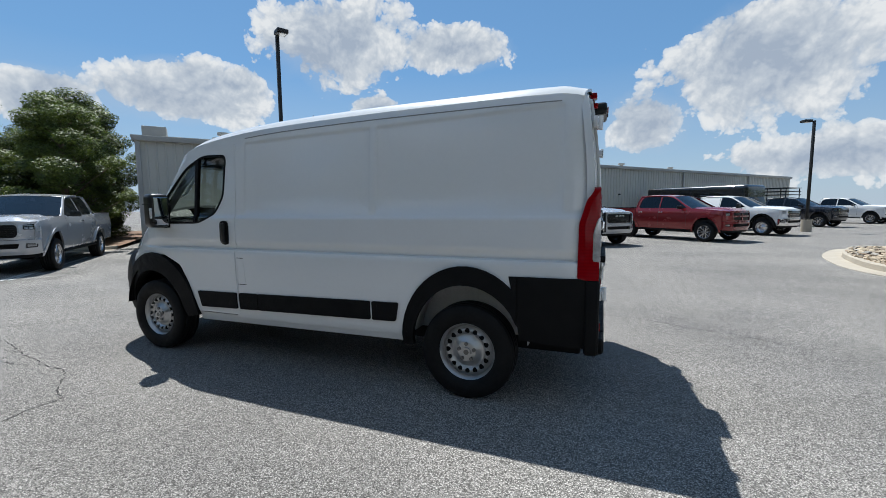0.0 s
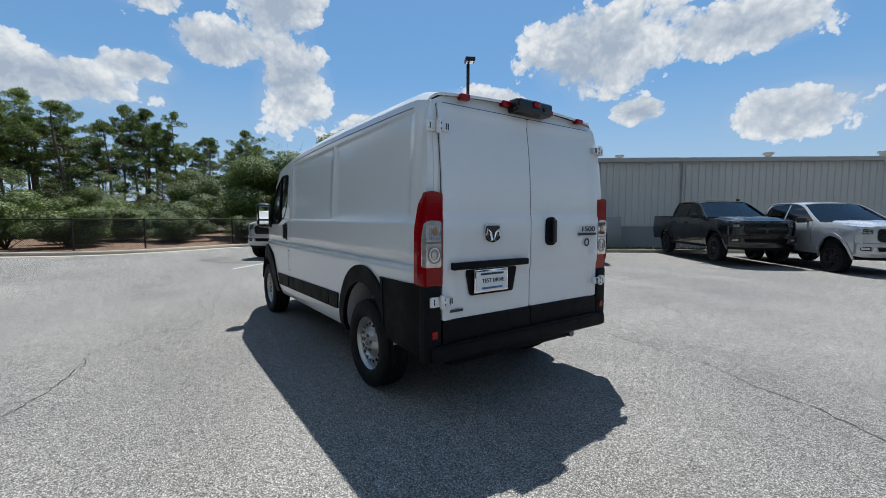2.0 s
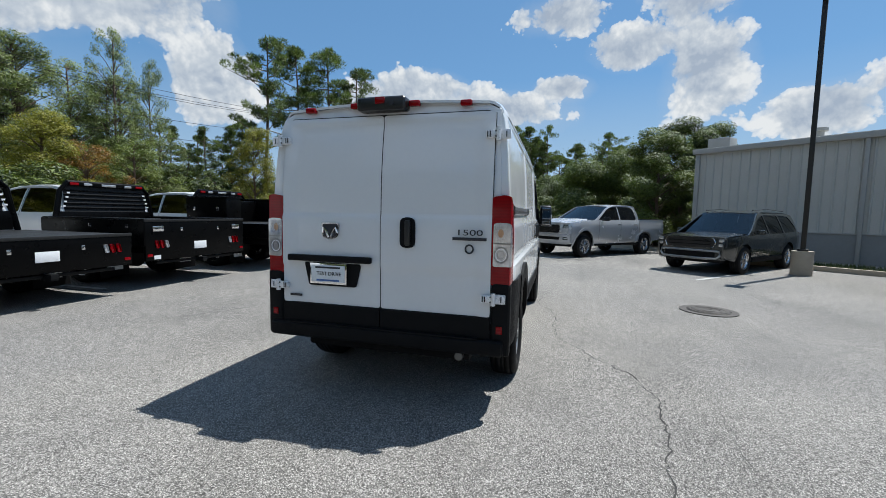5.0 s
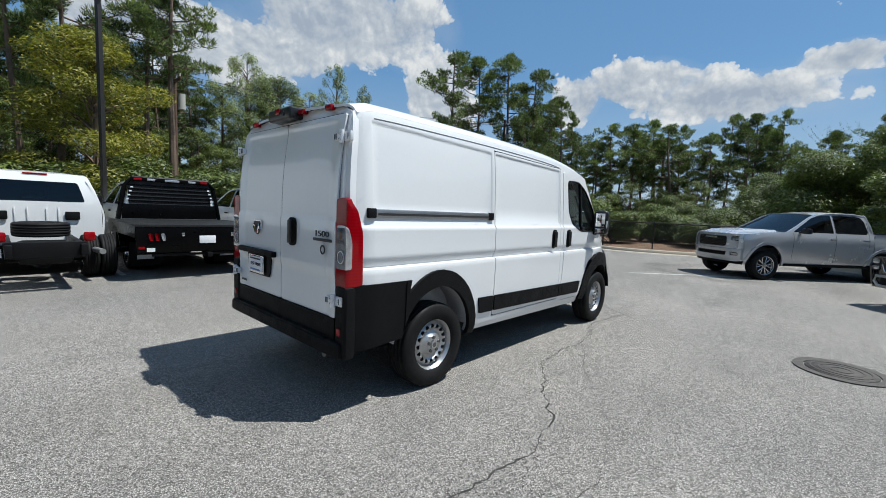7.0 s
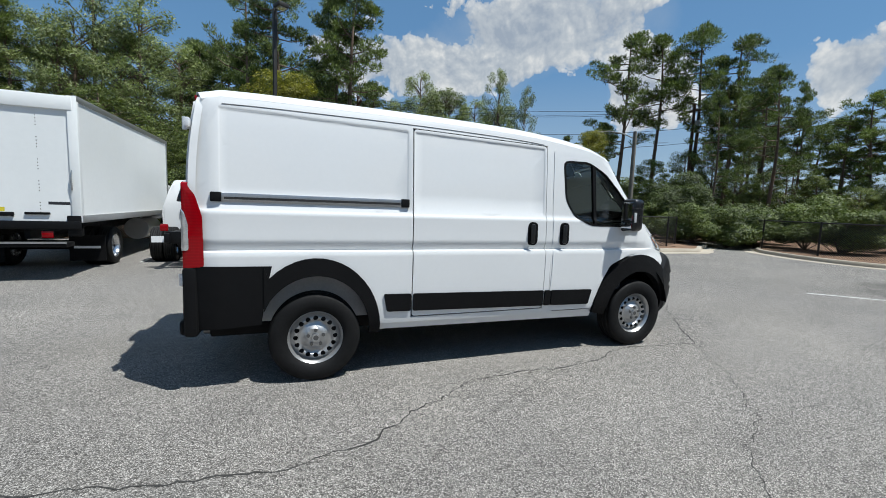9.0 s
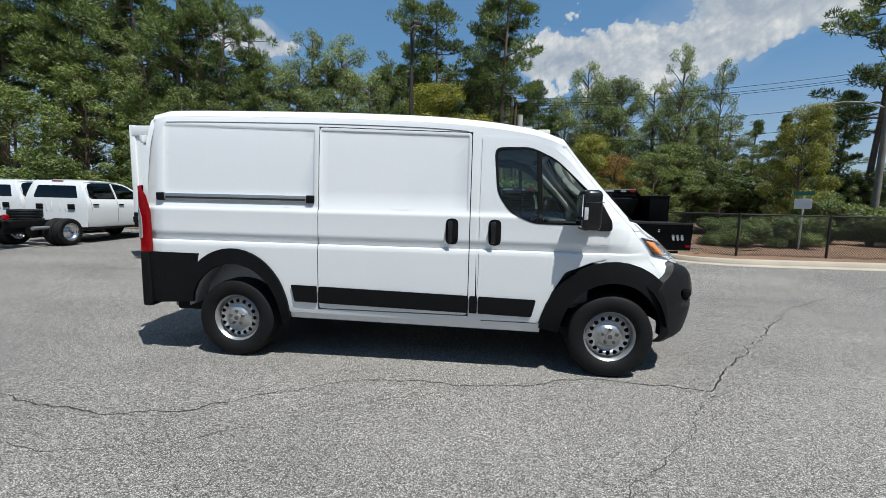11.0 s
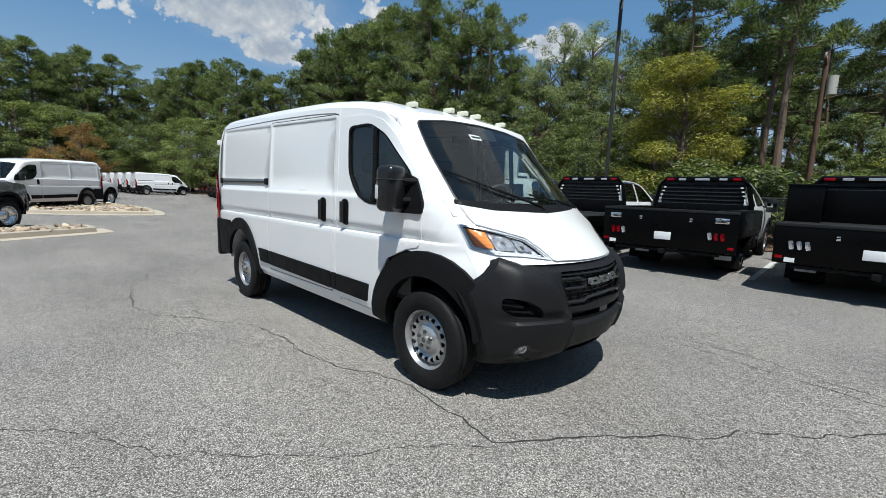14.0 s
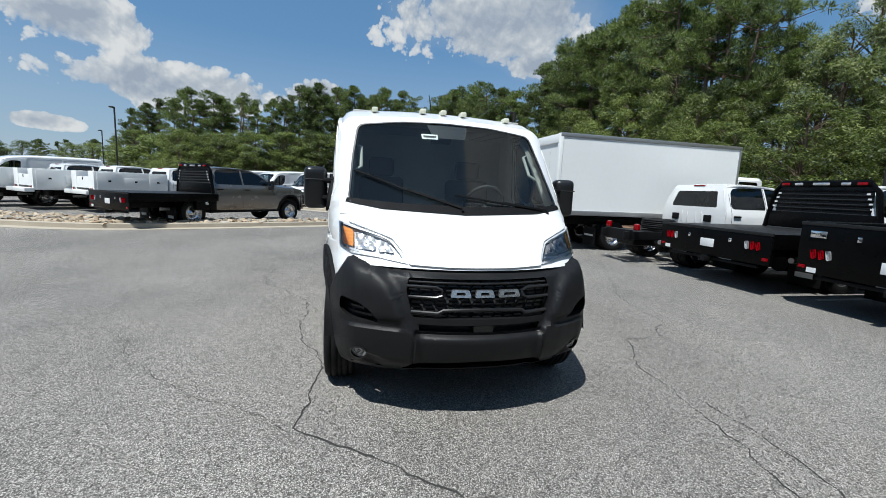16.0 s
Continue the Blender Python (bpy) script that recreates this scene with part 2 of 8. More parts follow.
def mesh_wire(name):
    """Chain-link: diagonal wires with open air between."""
    m = bpy.data.materials.new(name)
    m.use_nodes = True
    k = Nodes(m.node_tree)
    out = k.add("ShaderNodeOutputMaterial")
    p = k.add("ShaderNodeBsdfPrincipled", Roughness=0.5)
    p.inputs["Base Color"].default_value = (0.012, 0.012, 0.013, 1)
    at = k.add("ShaderNodeUVMap").outputs[0]
    fac = None
    for turn in (45, -45):
        mp = k.add("ShaderNodeMapping")
        mp.inputs["Rotation"].default_value = (0, 0, radians(turn))
        k.link(at, mp.inputs["Vector"])
        s = k.add("ShaderNodeSeparateXYZ")
        k.link(mp.outputs[0], s.inputs[0])
        fr = k.math("FRACT", k.math("MULTIPLY", s.outputs[0], 1 / 0.052))
        wire = k.math("LESS_THAN", fr, 0.17)
        fac = wire if fac is None else k.math("MAXIMUM", fac, wire)
    clear = k.add("ShaderNodeBsdfTransparent")
    mx = k.add("ShaderNodeMixShader")
    k.link(fac, mx.inputs[0])
    k.link(clear.outputs[0], mx.inputs[1])
    k.link(p.outputs[0], mx.inputs[2])
    k.link(mx.outputs[0], out.inputs[0])
    return m


WHITE = surface("white_paint", (0.69, 0.695, 0.695), 0.22, 0.0, 0.02, 1.2, 30, coat=0.6)
GAP = surface("black_gap", (0.015, 0.015, 0.016), 0.8)
BLACKP = surface("black_textured_plastic", (0.0055, 0.0055, 0.006), 0.6, 0.0, 0.2, 4, 200, bump=0.25, bump_scale=900, spec=0.13)
DARKGREY = surface("dark_grey_plastic", (0.009, 0.009, 0.0098), 0.48, 0.0, 0.2, 4, 160, bump=0.10, bump_scale=700, spec=0.23)
RUBBER = surface("tyre_rubber", (0.0075, 0.0075, 0.0078), 0.65, 0.0, 0.35, 6, 60, bump=0.15, bump_scale=160, spec=0.18)
STEEL = surface("silver_wheel_paint", (0.42, 0.42, 0.42), 0.34, 0.75, 0.08, 9, 80)
CHROME = surface("chrome", (0.78, 0.78, 0.79), 0.07, 1.0, 0.03)
RAILM = surface("brushed_rail", (0.46, 0.46, 0.47), 0.32, 0.9, 0.12, 9, 90)
REDL = lamp_plastic("red_lens", (0.25, 0.0006, 0.004))
AMBER = lamp_plastic("amber_lens", (0.78, 0.30, 0.08))
CLEARL = surface("clear_lens", (0.60, 0.60, 0.61), 0.14, 0.65, 0.35, 22, 120, coat=1.0)
REFLECT = surface("reflector", (0.66, 0.66, 0.67), 0.3, 0.45, 0.2, 14, 90)
GLASS = pane("windscreen_glass", (0.84, 0.90, 0.88), dust=0.004, ior=1.55)
SIDEGLASS = pane("door_glass", (0.66, 0.76, 0.71), dust=0.004, ior=1.7)
DARKGLASS = pane("privacy_glass", (0.06, 0.065, 0.07), ior=1.6)
DASH = surface("dash_plastic", (0.03, 0.03, 0.032), 0.6, 0.0, 0.1, 4, 120)
CLOTH = surface("grey_seat_cloth", (0.07, 0.07, 0.075), 0.9, 0.0, 0.2, 20, 200)
PALE = surface("pale_headliner", (0.42, 0.42, 0.40), 0.8)
PLATEW = surface("white_plate", (0.72, 0.73, 0.74), 0.35)
INK = surface("black_ink", (0.02, 0.02, 0.025), 0.5)
BLUEINK = surface("blue_ink", (0.05, 0.12, 0.32), 0.5)


# ---- mesh tools ----
def part(name, bm, material, parent=None, label="", sharp=35.0):
    """Links a bmesh as one mesh object, under a thing or a part."""
    for f in bm.faces:
        f.smooth = True
    lim = radians(sharp)
    for e in bm.edges:
        if len(e.link_faces) == 2 and e.calc_face_angle(0) > lim:
            e.smooth = False
    me = bpy.data.meshes.new(name)
    bm.to_mesh(me)
    bm.free()
    for mt in material if isinstance(material, (list, tuple)) else (material,):
        me.materials.append(mt)
    ob = new(name, me)
    if parent:
        ob.parent = parent
    if label:
        tagged(ob, label)
    return ob


def thing(name, m, label, category, group="", kind=""):
    ob = new(name)
    ob.matrix_world = m
    ob.empty_display_size = 0.3
    return tagged(ob, label, category, group, kind)


def frange(a, b, step):
    n = max(1, int(round((b - a) / step)))
    return [a + (b - a) * i / n for i in range(n + 1)]


def lerp(x, table):
    """Straight lines between (x, y) pairs in rising x."""
    if x <= table[0][0]:
        return table[0][1]
    for (a, p), (b, q) in zip(table, table[1:]):
        if x <= b:
            return p + (q - p) * (x - a) / (b - a)
    return table[-1][1]


def smooth(x, table):
    """As lerp, with rounded corners (Catmull-Rom)."""
    if x <= table[0][0]:
        return table[0][1]
    if x >= table[-1][0]:
        return table[-1][1]
    for i in range(len(table) - 1):
        (a, p), (b, q) = table[i], table[i + 1]
        if x <= b:
            u = (x - a) / (b - a)
            m0 = (q - table[i - 1][1]) / (b - table[i - 1][0]) * (b - a) if i else q - p
            m1 = (table[i + 2][1] - p) / (table[i + 2][0] - a) * (b - a) if i + 2 < len(table) else q - p
            return (2 * u ** 3 - 3 * u ** 2 + 1) * p + (u ** 3 - 2 * u ** 2 + u) * m0 + (3 * u ** 2 - 2 * u ** 3) * q + (u ** 3 - u ** 2) * m1


def step01(a, b, x):
    u = min(1.0, max(0.0, (x - a) / (b - a)))
    return u * u * (3 - 2 * u)


def arc(cx, cz, rx, rz, a0, a1, n):
    return [(cx + rx * math.cos(radians(a0 + (a1 - a0) * i / n)), cz + rz * math.sin(radians(a0 + (a1 - a0) * i / n))) for i in range(n + 1)]


def rounded(pts, r, n=3):
    """A polygon with its corners rounded."""
    out = []
    for i, p in enumerate(pts):
        a, b, c = Vector(pts[i - 1]), Vector(p), Vector(pts[(i + 1) % len(pts)])
        ra = min(r, (a - b).length * 0.45, (c - b).length * 0.45)
        s, e = b + (a - b).normalized() * ra, b + (c - b).normalized() * ra
        for j in range(n + 1):
            u = j / n
            q = s * (1 - u) ** 2 + b * 2 * u * (1 - u) + e * u ** 2
            out.append((q.x, q.y))
    return out


def shell(outline, fn, us=(), vs=(), depth=None, holes=(), ref=(0, 0, 1.2), bm=None):
    """A sheet cut to an outline in (u, v), bent onto fn(u, v), with its rim turned in by depth."""
    own = bmesh.new()
    loops = [outline, *holes]
    for pts in loops:
        ring = [own.verts.new((u, v, 0)) for u, v in pts]
        for a, b in zip(ring, ring[1:] + ring[:1]):
            own.edges.new((a, b))
    bmesh.ops.triangle_fill(own, use_beauty=True, use_dissolve=False, edges=own.edges[:])
    lo_u, hi_u = min(p[0] for p in outline), max(p[0] for p in outline)
    lo_v, hi_v = min(p[1] for p in outline), max(p[1] for p in outline)
    us = [u for u in us if lo_u + 1e-4 < u < hi_u - 1e-4]
    vs = [v for v in vs if lo_v + 1e-4 < v < hi_v - 1e-4]
    for axis, cuts in ((0, us), (1, vs)):
        for c in cuts:
            co, no = [0, 0, 0], [0, 0, 0]
            co[axis], no[axis] = c, 1
            bmesh.ops.bisect_plane(own, geom=own.verts[:] + own.edges[:] + own.faces[:], dist=1e-5, plane_co=co, plane_no=no)

    def on_cut(e):
        a, b = e.verts[0].co, e.verts[1].co
        return any(abs(a[i] - b[i]) < 1e-5 and any(abs(a[i] - c) < 2e-5 for c in cuts) for i, cuts in ((0, us), (1, vs)))

    loose = [e for e in own.edges if len(e.link_faces) == 2 and not on_cut(e)]
    if loose and (us or vs) and len(us) * len(vs) < 250:
        bmesh.ops.dissolve_edges(own, edges=loose, use_verts=False)
    for v in own.verts:
        v.co = Vector(fn(v.co.x, v.co.y))
    own.normal_update()
    away = sum(f.normal.dot(f.calc_center_median() - Vector(ref)) * f.calc_area() for f in own.faces)
    if away < 0:
        bmesh.ops.reverse_faces(own, faces=own.faces[:])
    if depth is not None:
        rim = [e for e in own.edges if len(e.link_faces) == 1]
        made = bmesh.ops.extrude_edge_only(own, edges=rim)
        for v in (g for g in made["geom"] if isinstance(g, bmesh.types.BMVert)):
            v.co += Vector(depth)
    if bm is None:
        return own
    join(bm, own)
    return bm


def join(bm, other):
    me = bpy.data.meshes.new("tmp")
    other.to_mesh(me)
    other.free()
    bm.from_mesh(me)
    bpy.data.meshes.remove(me)
    return bm


def box(cx, cy, cz, sx, sy, sz, bevel=0.0, seg=2, m=None, bm=None):
    own = bmesh.new()
    bmesh.ops.create_cube(own, size=1.0, matrix=Matrix.Diagonal((sx, sy, sz, 1)))
    if bevel:
        bmesh.ops.bevel(own, geom=own.edges[:], offset=bevel, segments=seg, affect="EDGES", profile=0.6)
    own.transform(Matrix.Translation((cx, cy, cz)) @ (m or Matrix()))
    return own if bm is None else join(bm, own)


def rod(a, b, r, n=10, r2=None, bm=None, caps=True):
    own = bmesh.new()
    a, b = Vector(a), Vector(b)
    d = b - a
    turn = d.to_track_quat("Z", "Y").to_matrix().to_4x4()
    bmesh.ops.create_cone(own, cap_ends=caps, segments=n, radius1=r, radius2=r if r2 is None else r2, depth=d.length,
                          matrix=Matrix.Translation((a + b) / 2) @ turn)
    return own if bm is None else join(bm, own)


def tube(points, r, n=6, bm=None, taper=1.0):
    """A bent rod through points."""
    own = bmesh.new()
    pts = [Vector(p) for p in points]
    rings = []
    for i, p in enumerate(pts):
        d = (pts[min(i + 1, len(pts) - 1)] - pts[max(i - 1, 0)]).normalized()
        side = d.cross(Vector((0.31, 0.17, 0.93)))
        side = (side if side.length > 0.05 else d.cross(Vector((1, 0, 0)))).normalized()
        up = side.cross(d)
        rr = r * (1 + (taper - 1) * i / max(1, len(pts) - 1))
        rings.append([own.verts.new(p + (side * math.cos(2 * math.pi * j / n) + up * math.sin(2 * math.pi * j / n)) * rr) for j in range(n)])
    for s, t in zip(rings, rings[1:]):
        for j in range(n):
            own.faces.new((s[j], s[(j + 1) % n], t[(j + 1) % n], t[j]))
    own.faces.new(rings[0][::-1])
    own.faces.new(rings[-1])
    bmesh.ops.recalc_face_normals(own, faces=own.faces[:])
    return own if bm is None else join(bm, own)


def lathe(profile, n=40, m=None, bm=None):
    """A profile of (radius, y) turned round the y axis."""
    own = bmesh.new()
    rings = [[own.verts.new((r * math.cos(2 * math.pi * j / n), y, r * math.sin(2 * math.pi * j / n))) for j in range(n)] for r, y in profile]
    for s, t in zip(rings, rings[1:]):
        for j in range(n):
            own.faces.new((s[j], t[j], t[(j + 1) % n], s[(j + 1) % n]))
    if m:
        own.transform(m)
    return own if bm is None else join(bm, own)


def lettering(words, size, m, material, parent, name="lettering", depth=0.002):
    """Raised letters, turned into a mesh, in the x-y plane of m, centred."""
    cu = bpy.data.curves.new(name, "FONT")
    cu.body, cu.size, cu.extrude, cu.align_x, cu.align_y = words, size, depth, "CENTER", "CENTER"
    tmp = new("tmp_text", cu)
    bpy.context.view_layer.update()
    me = bpy.data.meshes.new_from_object(tmp.evaluated_get(bpy.context.evaluated_depsgraph_get()))
    bpy.data.objects.remove(tmp)
    me.transform(m)
    me.materials.append(material)
    ob = new(name, me)
    ob.parent = parent
    return ob


# ---- the cargo van: x ahead, y to its left, z up; origin on the ground midway between the axles ----
NOSE_X = ((0.30, 2.50), (0.36, 2.56), (0.45, 2.61), (0.60, 2.645), (0.80, 2.64), (0.95, 2.59), (1.04, 2.50), (1.12, 2.41), (1.22, 2.28),
          (1.33, 2.10), (1.50, 1.91), (1.80, 1.60), (2.12, 1.31))
SIDE_Y = ((0.36, 0.945), (0.46, 0.985), (0.60, 1.003), (0.80, 1.010), (1.07, 1.014), (1.095, 1.008), (1.108, 0.972), (1.18, 0.999), (1.20, 0.999), (1.30, 0.997), (1.40, 0.997),
          (1.425, 0.981), (1.50, 0.975), (1.80, 0.958), (2.02, 0.942), (2.14, 0.929), (2.21, 0.917), (2.265, 0.90))
RELIEF_Z = (1.05, 1.07, 1.085, 1.095, 1.102, 1.108, 1.13, 1.16, 1.18, 1.20, 1.24, 1.38, 1.40, 1.4125, 1.425, 1.45, 1.47)


def nose_drop(y, z):
    a = abs(y)
    k = lerp(z, ((1.04, 1.0), (1.22, 0.72), (1.33, 0.5), (2.12, 0.24)))
    return k * (0.25 * (a / 0.8) ** 2 + 0.40 * (max(0.0, a - 0.78) / 0.22) ** 2)


def nose(y, z):
    return smooth(z, NOSE_X) - nose_drop(y, z)


def roof_base(y):
    a = abs(y)
    return 2.36 - 0.03 * (min(a, 0.78) / 0.78) ** 2 - 0.07 * (max(0.0, a - 0.78) / 0.12) ** 3


ROOF_FRONT = ((-2.0, 0.0), (-1.0, 0.010), (-0.3, 0.028), (0.2, 0.050), (0.6, 0.085), (0.87, 0.12), (1.1, 0.165), (1.31, 0.24))


def roof(s, y):
    zt = roof_base(y) - 0.24
    k = step01(-0.3, 1.31, s)
    # the tail end of the roof rolls over a little
    tail = 0.045 * step01(-2.36, -2.62, s)
    return (s + k * (nose(y, zt) - 1.31), y, roof_base(y) - smooth(s, ROOF_FRONT) - tail)


def side_y(x, z):
    y = lerp(z, SIDE_Y) if 1.06 < z < 1.45 else smooth(z, SIDE_Y)
    # recessed cargo panels
    if z > 1.42:
        for x0, x1 in ((-2.43, -0.95), (-0.90, 0.45)):
            y -= 0.009 * step01(x0, x0 + 0.018, x) * step01(x1, x1 - 0.018, x) * step01(1.45, 1.47, z) * step01(2.112 - 0.03 * x, 2.092 - 0.03 * x, z)
    # the rear corner rounds in
    if x < -2.40:
        y -= 0.055 * ((-2.40 - x) / 0.24) ** 2
    # the front runs into the nose
    if x > 1.05:
        lo, hi = 0.3, 1.2
        for _ in range(22):
            mid = (lo + hi) / 2
            if nose(mid, z) > x:
                lo = mid
            else:
                hi = mid
        d = (y - lo) / 0.06
        y = lo if d > 1 else y if d < -1 else y - 0.06 * (d + 1) ** 2 / 4
    return y


def front_edge(z, y=0.90):
    return nose(y, z) - 0.01


def build_van(m, label, group=""):
    van = thing("cargo_van", m, label, "van", group)
    arch_r = [(-1.727 + 0.46 * math.cos(radians(a)), 0.40 + 0.51 * math.sin(radians(a))) for a in range(0, 181, 15)]

    def on_side(sg, out=0.0):
        return lambda x, z: (x, sg * (side_y(x, z) + out), z)

    def on_nose(out=0.0):
        return lambda y, z: (nose(y, z) + out, y, z + out * 0.3)

    xs, zs = frange(-2.64, 2.4, 0.14) + [-2.43, -2.421, -2.412, -0.968, -0.959, -0.95, -0.90, -0.891, -0.882, 0.432, 0.441, 0.45], [0.5, 0.6, 0.75, 0.9, *RELIEF_Z, 1.3, 1.6, 1.75, 1.9, 2.0, *frange(2.06, 2.26, 0.0125)]
    zs_front = frange(0.36, 2.16, 0.06)
    ys_fine = frange(-0.96, 0.96, 0.03)
    ys = frange(-0.96, 0.96, 0.08)
    top_z = lambda x: roof(x, 0.9)[2]

    # side walls behind the cab doors
    for sg in (1, -1):
        word = "left" if sg > 0 else "right"
        wall = [(-2.60, 0.52), (-2.17, 0.52), *[p for p in arch_r[::-1] if p[1] > 0.5], (-1.25, 0.46), (0.60, 0.44), (0.535, 0.62), (0.53, 1.6), (0.515, 1.9), (0.50, top_z(0.5) - 0.004), (0.2, top_z(0.2) - 0.004), (-0.3, top_z(-0.3) - 0.004), (-1.0, top_z(-1.0) - 0.004), (-1.8, top_z(-1.8) - 0.004), (-2.38, top_z(-2.38) - 0.004), (-2.45, top_z(-2.45) - 0.004), (-2.555, 2.235), (-2.575, 2.21),
                (-2.594, 2.1), (-2.615, 1.95), (-2.634, 1.75), (-2.642, 1.5), (-2.645, 1.0)]
        if sg < 0:
            # the opening of the sliding door
            hole = [(-0.915, 0.50), (-0.915, 2.168), (0.475, 2.128), (0.475, 0.50)]
            part("body_side", shell(wall, on_side(sg), xs, zs, (0, -sg * 0.03, 0), [hole]), WHITE, van)
            door = [(-0.905, 0.51), (-0.905, 2.160), (0.467, 2.120), (0.467, 0.51)]
            sliding = part("sliding_door", shell(rounded(door, 0.03), on_side(sg, 0.001), xs, zs, (0, -sg * 0.03, 0)), WHITE, van, "white sliding cargo door")
            side_handle(sliding, 0.315, sg)
            seam = shell(hole, lambda x, z: (x, sg * (side_y(x, z) - 0.022), z), xs, zs)
            part("door_gap", seam, GAP, van)
        else:
            part("body_side", shell(wall, on_side(sg), xs, zs, (0, -sg * 0.03, 0)), WHITE, van)
            # fuel flap
            flap = rounded([(0.44, 0.78), (0.525, 0.78), (0.525, 1.02), (0.46, 1.02)], 0.012)
            part("fuel_flap", shell(flap, on_side(sg, 0.003), (), (0.9,), (0, -sg * 0.004, 0)), WHITE, van, "small white fuel flap")
            for zz, xa, xb in ((0.775, 0.435, 0.535), (1.025, 0.455, 0.535)):
                part("flap_gap", shell([(xa, zz - 0.003), (xb, zz - 0.003), (xb, zz + 0.003), (xa, zz + 0.003)], on_side(sg, 0.002)), GAP, van)

        # cab door with its window opening
        win = rounded([(0.70, 1.60), (0.665, 2.00), (0.98, 2.005), (1.20, 1.90), (1.52, 1.60), (1.60, 1.44), (1.58, 1.34), (1.02, 1.345), (0.82, 1.43)], 0.07)
        edge = [(0.545, 0.47), (1.09, 0.47), (1.19, 0.74), (1.30, 0.93), (1.52, 1.03), (1.66, 1.06), (1.675, 1.30), (front_edge(1.52, .905) - 0.03, 1.50)]
        edge += [(front_edge(z, .905) - 0.05, z) for z in (1.6, 1.7, 1.8, 1.88)] + [(1.16, 2.01), (0.95, 2.075), (0.56, 2.10), (0.555, 1.6), (0.56, 0.9)]
        door = part("front_door", shell(rounded(edge, 0.03), on_side(sg, 0.001), xs, zs, (0, -sg * 0.03, 0), [win]), WHITE, van, "white cab door")
        part("window_pane", shell(win, on_side(sg, -0.014), xs, zs), SIDEGLASS, door, "clear side window")
        # rubber round the glass, and the bar before the quarter light
        inner = [(p[0] + (1.12 - p[0]) * 0.05, p[1] + (1.68 - p[1]) * 0.055) for p in win]
        part("window_seal", shell(win, on_side(sg, 0.0035), xs, zs, (0, -sg * 0.02, 0), [inner]), BLACKP, door)
        part("quarter_bar", shell([(1.065, 1.352), (1.10, 1.352), (1.07, 1.955), (1.03, 1.965)], on_side(sg, 0.003), (), zs, (0, -sg * 0.03, 0)), BLACKP, door)
        side_handle(door, 0.69, sg)
        # gap round the door
        grown = [(p[0] + (0.006 if p[0] > 1.1 else -0.007), p[1] + (0.006 if p[1] > 1.2 else -0.006)) for p in rounded(edge, 0.03)]
        part("door_gap", shell(grown, on_side(sg, -0.012), xs, zs, None, [win]), GAP, van)

        # fender between door and headlight, A-pillar included
        low = [(1.20, 0.745), (1.31, 0.935), (1.53, 1.025), (1.69, 1.02), (1.90, 0.985), (2.03, 0.90), (2.10, 0.82), (2.13, 0.76), (front_edge(0.76), 0.76), (front_edge(0.9), 0.9), (front_edge(1.03), 1.03), (front_edge(1.1), 1.1), (front_edge(1.2), 1.2)]
        low += [(front_edge(z), z) for z in (1.28, 1.36, 1.44, 1.52, 1.6, 1.7, 1.8, 1.88, 1.95)] + [(roof(x, 0.9)[0], top_z(x) - 0.003) for x in (1.2, 1.05, 0.9, 0.7, 0.5)]
        low += [(0.505, 2.0), (0.54, 0.9), (0.55, 0.5), (1.10, 0.46)]
        part("fender", shell(low, on_side(sg, -0.004), xs, sorted(set(zs_front + list(RELIEF_Z))), (0, -sg * 0.03, 0), [[(0.62, 0.55), (1.08, 0.55), (1.28, 0.97), (1.5, 1.06), (1.62, 1.09), (1.64, 1.32), (1.53, 1.6), (1.2, 1.93), (0.95, 2.03), (0.63, 2.04)]]), WHITE, van)

        # black lower side moulding: rear piece, door piece, front piece
        for x0, x1 in ((-1.165, -0.92), (-0.90, 0.47) if sg < 0 else (-0.90, 0.30), (0.485, 0.555) if sg < 0 else (0.31, 0.53), (0.565, 1.07)):
            z0 = 0.55 - 0.02 * (x0 + 1.1)
            cut = 0.035 if x1 > 1 else 0.0
            ins = 0.03 if x0 < -1.1 else 0.0
            band = rounded([(x0 + ins, 0.565 - 0.02 * (x0 + 1.1)), (x1 - cut, 0.565 - 0.02 * (x1 + 1.1)), (x1, 0.722 - 0.02 * (x1 + 1.1)), (x0, 0.722 - 0.02 * (x0 + 1.1))], 0.015)
            part("side_moulding", shell(band, on_side(sg, 0.014), xs, zs, (0, -sg * 0.02, 0)), BLACKP, van, "black plastic lower side moulding")
        # white sill
        sill = bmesh.new()
        shell([(-1.25, 0.40), (1.12, 0.37), (1.12, 0.455), (-1.25, 0.475)], lambda x, z: (x, sg * (smooth(z, SIDE_Y) - 0.012), z), (), (0.42, 0.45), (0, -sg * 0.06, 0), bm=sill)
        part("sill", sill, WHITE, van)
        # wheel arch flares
        a0 = [(-1.727 + 0.445 * math.cos(radians(a)), 0.40 + 0.50 * math.sin(radians(a))) for a in range(-2, 150, 8)]
        a1 = [(-1.727 + 0.535 * math.cos(radians(a)), 0.42 + 0.625 * math.sin(radians(a))) for a in range(132, -6, -8)]
        flare = [(-2.12, 0.98), *a1, *a0, (-2.12, 0.62)]
        part("rear_arch_flare", shell(flare, on_side(sg, 0.024), xs, frange(0.4, 1.05, 0.07), (0, -sg * 0.04, 0)), BLACKP, van, "black plastic wheel arch flare")
        quarter = [(-2.655, 0.99), (-2.06, 0.985), (-2.10, 0.8), (-2.14, 0.52), (-2.655, 0.49)]
        part("rear_corner_cladding", shell(quarter, on_side(sg, 0.016), xs, frange(0.5, 1, 0.1), (0, -sg * 0.03, 0)), BLACKP, van, "black plastic corner cladding")
